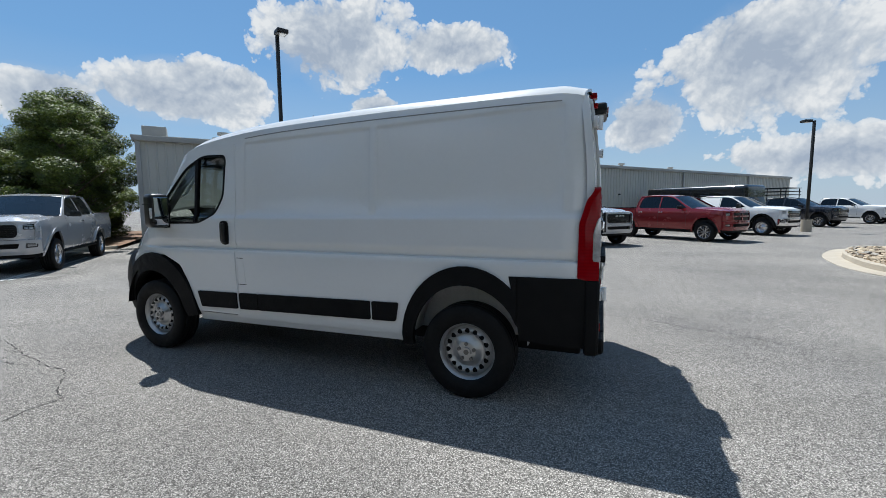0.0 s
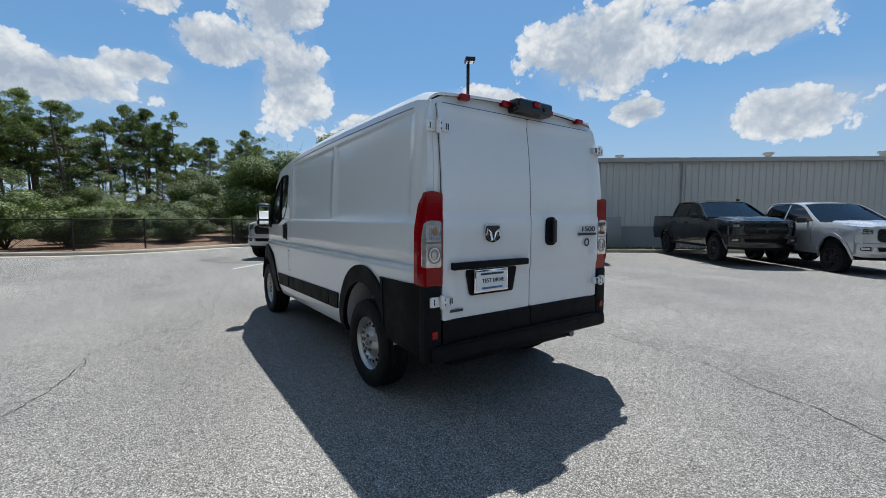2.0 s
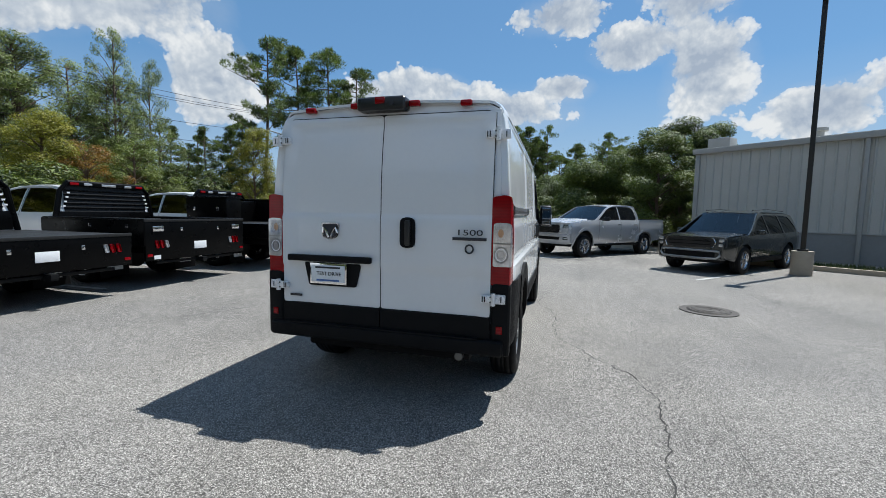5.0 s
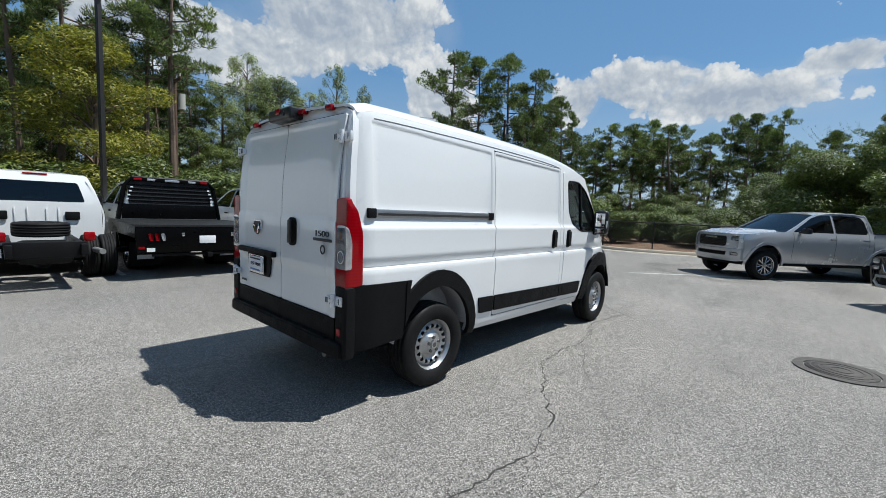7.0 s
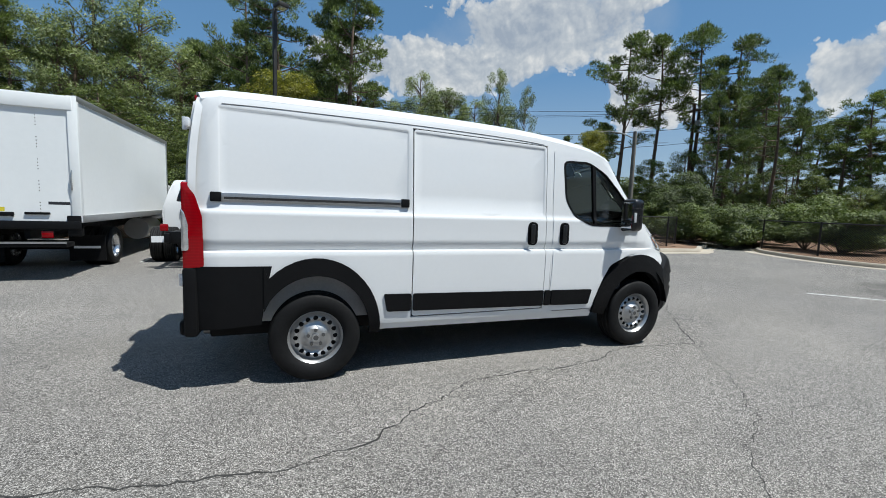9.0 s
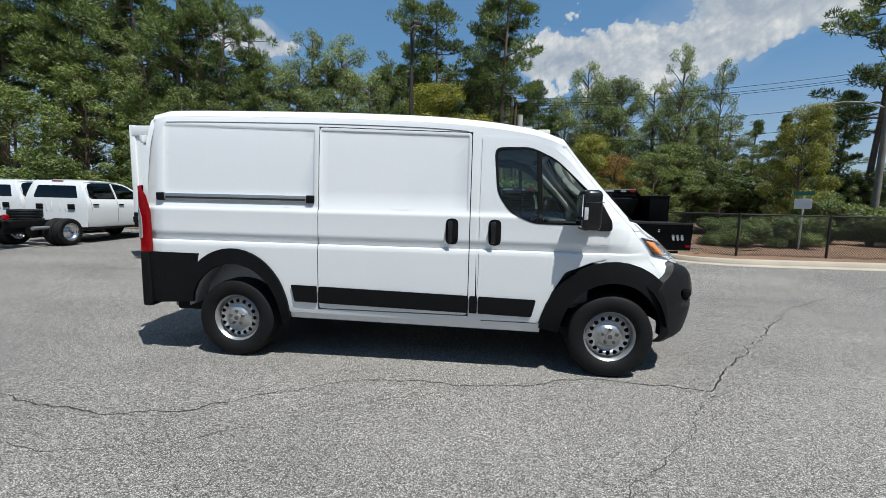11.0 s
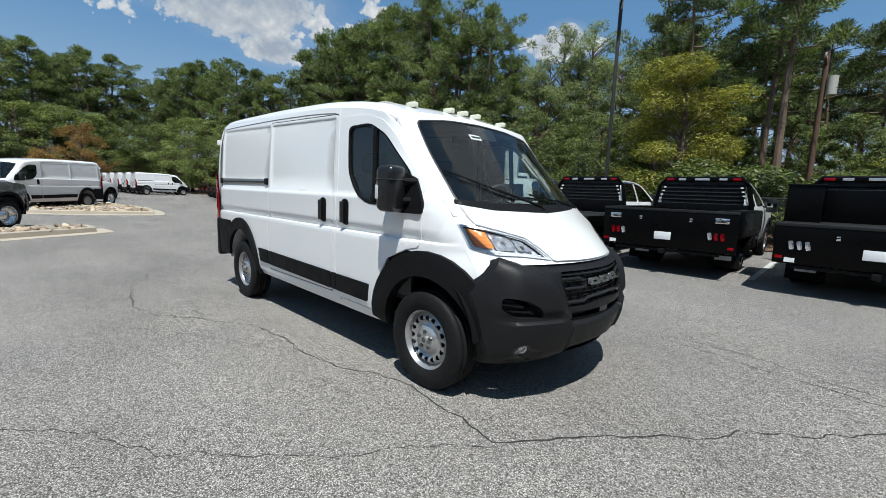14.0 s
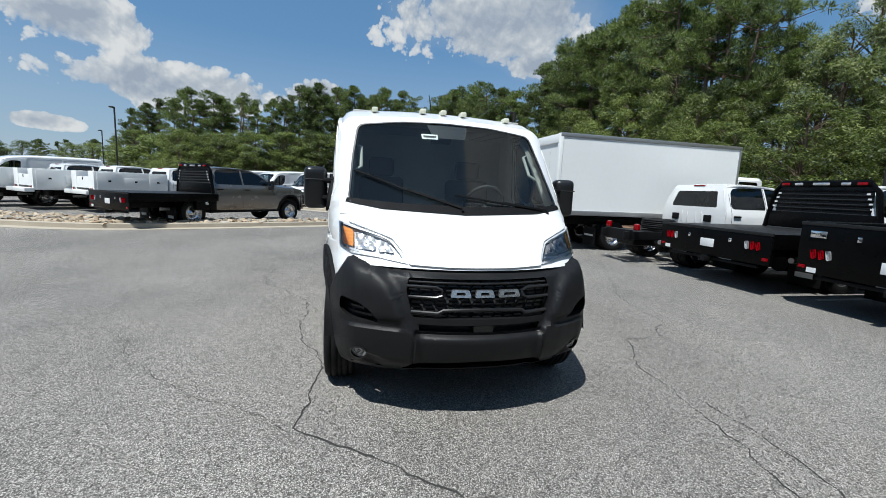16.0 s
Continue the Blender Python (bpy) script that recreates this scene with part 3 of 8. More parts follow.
        f0 = [(1.727 + 0.445 * math.cos(radians(a)), 0.385 + 0.47 * math.sin(radians(a))) for a in range(0, 181, 10)]
        f1 = [(1.727 + 0.62 * math.cos(radians(a)), 0.40 + 0.64 * math.sin(radians(a))) for a in range(178, 44, -10)]
        flare = [*f0, *f1, (2.148, 0.86), (2.20, 0.79), (2.225, 0.62), (2.20, 0.385)]
        part("front_arch_flare", shell(flare, on_side(sg, 0.022), xs, frange(0.4, 1.05, 0.07), (0, -sg * 0.09, 0)), BLACKP, van, "black plastic wheel arch flare")
        # wheel wells
        for cx in (1.727, -1.727):
            well = bmesh.new()
            pts = arc(cx, 0.40, 0.475, 0.535, 8, 172, 14)
            inn = [(x, sg * (0.74 if cx < 0 else 0.6), z) for x, z in pts]
            outw = [(x, sg * 0.985, z) for x, z in pts]
            vi, vo = [well.verts.new(p) for p in inn], [well.verts.new(p) for p in outw]
            for i in range(len(pts) - 1):
                well.faces.new((vi[i], vi[i + 1], vo[i + 1], vo[i]))
            well.faces.new(vi)
            part("wheel_well", well, WELL if cx < 0 else BLACKP, van, "grey inner wheel arch" if cx < 0 else "")
        # mirror on its arm
        build_mirror(van, sg)
        tail_light(van, sg)
        head_light(van, sg, on_nose)
        # windscreen frame gutter
        tip = [roof(s, 0.9) for s in frange(-2.4, 0.45, 0.2)]
        part("roof_gutter", tube([(x, sg * (side_y(x, z - 0.055) + 0.0005), z - 0.055) for x, y, z in tip], 0.0045), ROOFSEAL, van)

    # roof
    skin = shell([(-2.54, -0.9), (1.31, -0.9), (1.31, 0.9), (-2.54, 0.9), (-2.585, 0.8), (-2.60, 0.4), (-2.60, -0.4), (-2.585, -0.8)], roof, frange(-2.6, 1.31, 0.2) + [-2.45, -2.5, -2.55, 1.0, 1.1, 1.2], [s * a for a in (0.0, 0.3, 0.5, 0.65, 0.72, 0.75, 0.78, 0.81, 0.84, 0.87) for s in (1, -1)], (0, 0, -0.02))
    part("roof", skin, WHITE, van)
    for y in (-0.5, -0.17, 0.17, 0.5):
        part("roof_rib", shell(rounded([(-2.3, y - 0.05), (0.5, y - 0.05), (0.5, y + 0.05), (-2.3, y + 0.05)], 0.04), lambda s, yy: (lambda p: (p[0], p[1], p[2] + 0.008))(roof(s, yy)), frange(-2.3, 0.5, 0.2), (), (0, 0, -0.01)), WHITE, van)
    # frame of the windscreen and the glass
    ztop = lambda y: roof_base(y) - 0.24
    rim = [(-0.9, 1.30), (0.9, 1.30), (0.9, 1.6), *[(y, ztop(y)) for y in (0.9, 0.87, 0.84, 0.8, 0.75, 0.5, 0.25, 0, -0.25, -0.5, -0.75, -0.8, -0.84, -0.87, -0.9)], (-0.9, 1.6)]
    glass = rounded([(-0.845, 1.375), (-0.5, 1.345), (0, 1.335), (0.5, 1.345), (0.845, 1.375), (0.815, 1.75), (0.775, 2.02), (0.4, 2.068), (0, 2.08), (-0.4, 2.068), (-0.775, 2.02), (-0.815, 1.75)], 0.06)
    part("windscreen_frame", shell(rim, on_nose(), ys, zs_front, (-0.03, 0, 0), [glass]), WHITE, van)
    screen = part("windscreen", shell(glass, on_nose(-0.006), ys, zs_front), GLASS, van, "clear curved windscreen")
    ring = [(y * 0.984, 1.72 + (z - 1.72) * 0.978) for y, z in glass]
    part("windscreen_band", shell(glass, on_nose(0.0015), ys, zs_front, None, [ring]), INK, screen)
    top_band = [(-0.14, 1.94), (0.14, 1.94), (0.18, 2.06), (-0.18, 2.06)]
    part("sensor_cover", shell(top_band, on_nose(-0.012), ys, zs_front), INK, screen)
    stick = part("paper_sticker", shell([(-0.24, 1.925), (-0.10, 1.925), (-0.10, 1.97), (-0.24, 1.97)], on_nose(-0.009), ys, ()), PLATEW, screen, "white paper sticker")
    part("sticker_bar", shell([(-0.225, 1.94), (-0.115, 1.94), (-0.115, 1.955), (-0.225, 1.955)], on_nose(-0.004), ys, ()), INK, screen)
    # cowl, bonnet, nose sheet below the windscreen
    part("cowl", shell([(-0.86, 1.385), (-0.60, 1.345), (0, 1.322), (0.60, 1.345), (0.86, 1.385), (0.85, 1.415), (0.5, 1.392), (0, 1.382), (-0.5, 1.392), (-0.85, 1.415)], on_nose(0.004), ys, zs_front, (-0.02, 0, -0.01)), BLACKP, van, "black plastic cowl")
    sheet = [(-0.91, 0.78), (-0.84, 0.88), (-0.70, 1.0), (0.70, 1.0), (0.84, 0.88), (0.91, 0.78), (0.9, 1.30), (-0.9, 1.30)]
    lamps = [rounded([(s * 0.892, 1.238), (s * 0.72, 1.192), (s * 0.56, 1.142), (s * 0.50, 1.07), (s * 0.485, 1.037), (s * 0.66, 1.062), (s * 0.805, 1.072), (s * 0.884, 1.10)], 0.018) for s in (1, -1)]
    part("nose_sheet", shell(sheet, on_nose(-0.006), ys, frange(0.8, 1.3, 0.05), None, lamps), WHITE, van)
    bonnet = rounded([(-0.845, 1.37), (-0.60, 1.335), (0, 1.312), (0.60, 1.335), (0.845, 1.37), (0.835, 1.252), (0.72, 1.217), (0.55, 1.163), (0.49, 1.09), (0.452, 1.018), (0.2, 1.012), (-0.2, 1.012), (-0.452, 1.018), (-0.49, 1.09), (-0.55, 1.163), (-0.72, 1.217), (-0.835, 1.252)], 0.012)
    part("bonnet", shell(bonnet, on_nose(0.012), ys, frange(1.0, 1.34, 0.03), (-0.035, 0, -0.01)), WHITE, van, "white sloping bonnet")

    # front bumper: side bulges, pillars beside the grille, ledge under the vents, lower plate
    RIDGE = ((0.60, 0.455), (0.70, 0.52), (0.80, 0.565), (0.90, 0.61), (0.975, 0.68), (1.05, 0.84))

    def bump_out(y, z):
        a = abs(y)
        r = lerp(z, RIDGE)
        out = 0.004 + 0.052 * step01(r - 0.075, r + 0.005, a)
        out -= 0.03 * step01(0.72, 0.67, z) * step01(0.62, 0.645, z) * step01(0.47, 0.52, a) * step01(0.90, 0.82, a)
        # lip under the headlight lies back
        out -= 0.036 * step01(0.0, 0.02, z - lerp(a, ((0.45, 0.955), (0.66, 0.975), (0.80, 1.01), (0.86, 1.03))))
        # valance below the ledge, drawn in again towards the ground
        low = step01(0.642, 0.612, z) * step01(0.425, 0.445, a)
        out = out * (1 - low) + 0.050 * low
        out += 0.022 * step01(0.605, 0.592, z) * step01(0.43, 0.42, a) - 0.045 * step01(0.40, 0.30, z)
        # scoop inboard of the fog lamp
        out -= 0.035 * step01(0.09, 0.03, abs(a - 0.67)) * step01(0.055, 0.02, abs(z - 0.395 - 0.3 * (a - 0.67)))
        return out - 0.02 * step01(0.035, 0.005, abs(z - 0.605)) * step01(0.43, 0.42, a)

    on_bump = lambda out=0.0: (lambda y, z: (nose(y, z) + bump_out(y, z) + out, y * (1 + 0.02 * step01(0.72, 0.92, abs(y)) * step01(0.95, 0.7, z)), z))
    grille_open = rounded([(-0.465, 0.952), (0.465, 0.952), (0.48, 0.88), (0.44, 0.712), (-0.44, 0.712), (-0.48, 0.88)], 0.02)
    slot = rounded([(-0.395, 0.622), (0.395, 0.622), (0.405, 0.672), (-0.405, 0.672)], 0.01)
    vents = [rounded([(s * 0.64, 0.664), (s * 0.70, 0.745), (s * 0.775, 0.79), (s * 0.868, 0.805), (s * 0.872, 0.72), (s * 0.80, 0.668)], 0.025) for s in (1, -1)]
    intake = rounded([(-0.49, 0.342), (0, 0.372), (0.49, 0.342), (0.43, 0.408), (0, 0.428), (-0.43, 0.408)], 0.012)
    fogs = [arc(s * 0.758, 0.44, 0.046, 0.044, 0, 345, 16) for s in (1, -1)]
    bump = [(-0.86, 0.315), (-0.62, 0.298), (-0.48, 0.315), (0, 0.35), (0.48, 0.315), (0.62, 0.298), (0.86, 0.315), (0.905, 0.50), (0.925, 0.66), (0.94, 0.80), (0.925, 0.872), (0.88, 0.96), (0.84, 1.025), (0.80, 1.047), (0.66, 1.036), (0.46, 1.006),
            (-0.46, 1.006), (-0.66, 1.036), (-0.80, 1.047), (-0.84, 1.025), (-0.88, 0.96), (-0.925, 0.872), (-0.94, 0.80), (-0.925, 0.66), (-0.905, 0.50)]
    bumper = part("front_bumper", shell(bump, on_bump(), ys_fine + [-0.42, -0.43, -0.445, 0.42, 0.43, 0.445], frange(0.30, 1.05, 0.025) + [0.592, 0.605, 0.612, 0.642], (-0.07, 0, 0), [grille_open, slot, *vents, intake, *fogs]), DARKGREY, van, "unpainted dark grey front bumper", 50.0)
    backs = bmesh.new()
    for pts in (grille_open, slot, *vents, intake):
        shell(pts, on_nose(-0.07), ys, (0.8, 0.9), bm=backs)
    part("opening_back", backs, GAP, bumper)
    # grille: fine mesh rows behind a broad frame with a bracket each side
    grille = bmesh.new()
    for i in range(9):
        z = 0.73 + i * 0.0262
        half = lerp(z, ((0.70, 0.43), (0.88, 0.47), (0.955, 0.455)))
        n = 12
        for j in range(n):
            y0, y1 = -half + 2 * half * j / n + 0.012 * (i % 2), -half + 2 * half * (j + 0.78) / n + 0.012 * (i % 2)
            shell([(y0, z - 0.004), (y1, z - 0.004), (y1 - 0.006, z + 0.005), (y0 + 0.006, z + 0.005)], on_nose(-0.032), (), (), (-0.02, 0, 0), bm=grille)
    part("grille_mesh", grille, BLACKG, bumper)
    frame_bars = bmesh.new()
    on = lambda y, z, o=0.0: (nose(y, z) + o, y, z)
    for sg in (1, -1):
        tube([on(sg * y, z) for y, z in ((0.475, 0.90), (0.30, 0.90), (0.265, 0.885), (0.262, 0.855), (0.30, 0.838), (0.465, 0.838))], 0.011, 8, bm=frame_bars)
    tube([on(y, z, -0.004) for y, z in ((-0.45, 0.745), (-0.29, 0.742), (-0.255, 0.762), (0.255, 0.762), (0.29, 0.742), (0.45, 0.745))], 0.013, 8, bm=frame_bars)
    tube([on(y, 0.925, -0.012) for y in frange(-0.46, 0.46, 0.15)], 0.008, 8, bm=frame_bars)
    part("grille", frame_bars, BLACKG, bumper, "glossy black grille frame with side brackets")
    # maker's name as plain bright blocks
    for y0, y1 in ((-0.215, -0.085), (-0.062, 0.068), (0.092, 0.245)):
        part("badge_block", shell(rounded([(y0, 0.845), (y1, 0.845), (y1 - 0.012, 0.889), (y0 + 0.012, 0.889)], 0.008), on_nose(0.008), ys, (), (-0.02, 0, 0), [rounded([(y0 + 0.035, 0.858), (y1 - 0.035, 0.858), (y1 - 0.04, 0.875), (y0 + 0.04, 0.875)], 0.005)]), BRIGHT, bumper, "bright metal badge block")
    part("slot_sensor", shell(rounded([(-0.06, 0.628), (0.07, 0.628), (0.07, 0.668), (-0.06, 0.668)], 0.01), on_nose(-0.012), (), (), (-0.03, 0, 0)), BLACKG, bumper)
    for s in (1, -1):
        for j in range(2):
            z = 0.70 + 0.04 * j
            fin = shell([(s * (0.68 + .05 * j), z - 0.008), (s * 0.87, z + 0.012), (s * 0.87, z + 0.024), (s * (0.68 + .05 * j), z + 0.006)], on_nose(-0.03), ys, (), (-0.02, 0, 0))
            part("vent_fin", fin, BLACKG, bumper)
        # fog lamp: bowl, clear cover, bezel; the thin reflector below it
        lamp = part("fog_lamp", shell(arc(s * 0.758, 0.44, 0.043, 0.041, 0, 345, 16), lambda y, z: (nose(y, z) + 0.034 - 0.012 * max(0.0, 1 - math.hypot(y - s * 0.758, z - 0.44) / 0.043), y, z), frange(-0.82, 0.82, 0.012), frange(0.39, 0.49, 0.012), (-0.02, 0, 0)), LAMPTRIM, bumper, "round clear fog lamp")
        part("bulb_shield", shell(arc(s * 0.758, 0.44, 0.013, 0.013, 0, 330, 11), on_nose(0.036), (), (), (-0.01, 0, 0)), CHROME, lamp)
        part("lamp_ring", shell(arc(s * 0.758, 0.44, 0.030, 0.028, 0, 345, 16), on_nose(0.035), (), (), (-0.008, 0, 0), [arc(s * 0.758, 0.44, 0.027, 0.025, 0, 345, 16)]), GAP, lamp)
        part("fog_lamp_cover", shell(arc(s * 0.758, 0.44, 0.044, 0.042, 0, 345, 16), on_bump(-0.008), (), ()), HEADCLEAR, lamp)
        part("fog_lamp_bezel", shell(arc(s * 0.758, 0.44, 0.052, 0.05, 0, 345, 16), on_bump(0.006), (), (), (-0.03, 0, 0), [arc(s * 0.758, 0.44, 0.043, 0.041, 0, 345, 16)]), BLACKG, lamp)
        part("lower_reflector", shell(rounded([(s * 0.60, 0.325), (s * 0.80, 0.345), (s * 0.80, 0.358), (s * 0.60, 0.334)], 0.004), on_bump(0.004), (), (), (-0.01, 0, 0)), BLACKG, bumper)
    # underside shade and engine bay floor
    part("underbody", box(-0.30, 0, 0.42, 4.5, 1.40, 0.14, 0.03), BLACKP, van)

    build_rear(van)
    for cx in (1.727, -1.727):
        for sg in (1, -1):
            van_wheel(van, cx, sg)
    # marker lamps on the cab roof
    for y in (-0.62, -0.19, 0.0, 0.19, 0.62):
        x, _, z = roof(1.14, y)
        part("marker_lamp", box(x, y, z + 0.018, 0.11, 0.055, 0.045, 0.016, 3), MARKER, van, "clear roof marker lamp")
    wipers(van)
    cab_interior(van)
    part("aerial", tube([(0.55, 0.0, 2.31), (0.45, 0, 2.45), (0.38, 0, 2.52)], 0.006, taper=0.6), BLACKP, van)
    return van


def side_handle(owner, x, sg):
    y = side_y(x, 1.26)
    cup = part("handle", shell(rounded([(x - 0.055, 1.145), (x + 0.055, 1.145), (x + 0.055, 1.375), (x - 0.055, 1.375)], 0.05), lambda a, z: (a, sg * (side_y(a, z) + 0.006), z), (), (1.2, 1.26, 1.32), (0, -sg * 0.01, 0)), BLACKP, owner, "black plastic door handle")
    part("grip", box(x - 0.012, sg * (y + 0.028), 1.26, 0.042, 0.03, 0.19, 0.013), BLACKG, cup)


def build_mirror(van, sg):
    arm = bmesh.new()
    shell(rounded([(1.42, 1.30), (1.68, 1.30), (1.68, 1.38), (1.58, 1.56), (1.46, 1.60)], 0.03), lambda x, z: (x, sg * (side_y(x, z) + 0.02), z), (), (1.4, 1.5), (0, -sg * 0.03, 0), bm=arm)
    for z in (1.395, 1.535):
        tube([(1.58, sg * 0.95, z), (1.55, sg * 1.0, z), (1.50, sg * 1.05, z)], 0.022, 8, bm=arm)
    base = part("mirror", arm, BLACKP, van, "large black towing-style door mirror")
    turn = pose(0, 0, 0, 0, 0, sg * -10)
    shape = box(0, 0, 0, 0.16, 0.18, 0.335, 0.055, 4, turn)
    shape.transform(Matrix.Translation((1.46, sg * 1.102, 1.475)))
    part("mirror_housing", shape, BLACKG, base)
    part("housing_groove", box(1.462, sg * 1.102, 1.54, 0.163, 0.183, 0.007, 0.003, 1, turn), GAP, base)
    part("mirror_glass", box(1.377, sg * 1.115, 1.51, 0.012, 0.13, 0.185, 0.004, 1, turn), MIRROR, base, "mirror glass")
    part("mirror_glass", box(1.377, sg * 1.115, 1.365, 0.012, 0.125, 0.06, 0.004, 1, turn), MIRROR, base, "small convex mirror glass")
    part("indicator", box(1.42, sg * 1.192, 1.45, 0.05, 0.012, 0.10, 0.005, 2, turn), REFLECT, base, "clear side indicator lens")


def tail_light(van, sg):
    # wraps round the rear corner: narrow on the side, pointed towards the top
    def wrap(u, z):
        if u < 0.13:
            return (-2.672 + 0.008, sg * (0.858 + u), z)
        v = u - 0.13
        a = min(1.0, v / 0.05)
        return (-2.668 + 0.03 * a * a + max(0.0, v - 0.05), sg * (0.988 + 0.012 * a - max(0.0, v - .05) * -0.05), z)

    us = (0.04, 0.08, 0.13, 0.14, 0.155, 0.17, 0.18)
    outline = [(0.0, 0.97), (0.0, 1.60), (0.09, 1.615), (0.14, 1.60), (0.20, 1.52), (0.245, 1.36), (0.25, 0.985)]
    case = part("tail_light", shell(rounded(outline, 0.02), wrap, us, frange(0.97, 1.62, 0.1), (0.04, 0, 0)), REDL, van, "tall red tail light with clear middle lenses")
    clear = rounded([(0.010, 1.105), (0.010, 1.415), (0.10, 1.42), (0.165, 1.40), (0.190, 1.30), (0.190, 1.11)], 0.02)
    part("clear_lens", shell(clear, lambda u, z: (lambda p: (p[0] - 0.005, p[1] + sg * 0.004, p[2]))(wrap(u, z)), us, (1.2, 1.3), (0.008, 0, 0)), CLEARL, case)
    off = lambda o: (lambda u, zz: (lambda p: (p[0] - o, p[1], p[2]))(wrap(u, zz)))
    # ribbed upper lens over an amber bulb, round reflector below it
    part("amber_bulb", shell(arc(0.066, 1.345, 0.020, 0.030, 0, 345, 18), off(0.0065), (), (), (0.004, 0, 0)), AMBERDIM, case)
    for i in range(7):
        part("lens_rib", shell([(0.024 + 0.014 * i, 1.29), (0.028 + 0.014 * i, 1.29), (0.028 + 0.014 * i, 1.40), (0.024 + 0.014 * i, 1.40)], off(0.010), (), (), (0.005, 0, 0)), HEADCLEAR, case)
    part("lens_divider", shell([(0.016, 1.268), (0.14, 1.268), (0.14, 1.276), (0.016, 1.276)], off(0.009), (0.05, 0.1, 0.13), (), (0.005, 0, 0)), STEELDARK, case)
    for r0, r1, mt in ((0.052, 0.046, STEELDARK), (0.040, 0.036, LAMPTRIM), (0.026, 0.022, STEELDARK)):
        part("reflector_ring", shell(arc(0.070, 1.192, r0, r0 * 1.15, 0, 345, 22), off(0.0085), (), (), (0.004, 0, 0), [arc(0.070, 1.192, r1, r1 * 1.15, 0, 345, 22)]), mt, case)
    for z in (1.03, 1.06, 1.46, 1.49, 1.52, 1.55):
        part("lens_rib", shell([(0.012, z), (0.125, z), (0.125, z + 0.012), (0.012, z + 0.012)], off(0.003), (0.05, 0.09), (), (0.004, 0, 0)), REDL, case)


def head_light(van, sg, on_nose):
    pts = [(0.903, 1.252), (0.72, 1.206), (0.62, 1.178), (0.555, 1.152), (0.50, 1.085), (0.457, 1.022), (0.66, 1.049), (0.812, 1.058), (0.896, 1.088)]
    shape = rounded([(sg * y, z) for y, z in pts], 0.014)
    fine = frange(-0.92, 0.92, 0.04)
    inset = lambda k: [(0.70 * sg + (y - 0.70 * sg) * (1 - k), 1.125 + (z - 1.125) * (1 - 2.2 * k)) for y, z in shape]
    case = part("headlight", shell(inset(0.055), on_nose(-0.035), fine, (1.08, 1.14, 1.2)), LAMPTRIM, van, "clear headlight with chrome reflectors and amber outer corner")
    part("lamp_cover", shell(shape, on_nose(0.012), fine, frange(1.0, 1.26, 0.04)), HEADCLEAR, case)
    part("bezel", shell(shape, on_nose(0.006), fine, (), (-0.045, 0, 0), [inset(0.055)]), LAMPTRIM, case, "pale silver lamp surround")
    # amber cell, two faceted bowls, bright dividers
    cell = lambda p, name, mt, o, d: part(name, shell(rounded([(sg * y, z) for y, z in p], 0.012), lambda y, z: (nose(y, z) + o + d * math.cos(90 * y) * math.cos(70 * z), y, z), frange(-0.92, 0.92, 0.012), frange(1.0, 1.26, 0.016), (-0.02, 0, 0)), mt, case)
    cell([(0.875, 1.222), (0.80, 1.20), (0.80, 1.098), (0.87, 1.105)], "amber_corner", AMBER, -0.012, 0.004)
    cell([(0.785, 1.19), (0.655, 1.158), (0.655, 1.082), (0.785, 1.086)], "main_beam_bowl", BOWL, -0.022, 0.007)
    cell([(0.64, 1.152), (0.575, 1.133), (0.535, 1.075), (0.64, 1.08)], "dip_beam_bowl", BOWL, -0.022, 0.006)
    for y, z in ((0.722, 1.135), (0.605, 1.106)):
        part("bulb_shield", shell(arc(sg * y, z, 0.012, 0.011, 0, 330, 11), on_nose(-0.012), (), (), (-0.02, 0, 0)), STEELDARK, case)
    part("lower_trim", shell(rounded([(sg * 0.88, 1.097), (sg * 0.65, 1.069), (sg * 0.51, 1.055), (sg * 0.50, 1.048), (sg * 0.66, 1.057), (sg * 0.88, 1.085)], 0.003), on_nose(-0.006), fine, (), (-0.02, 0, 0)), LAMPTRIM, case)


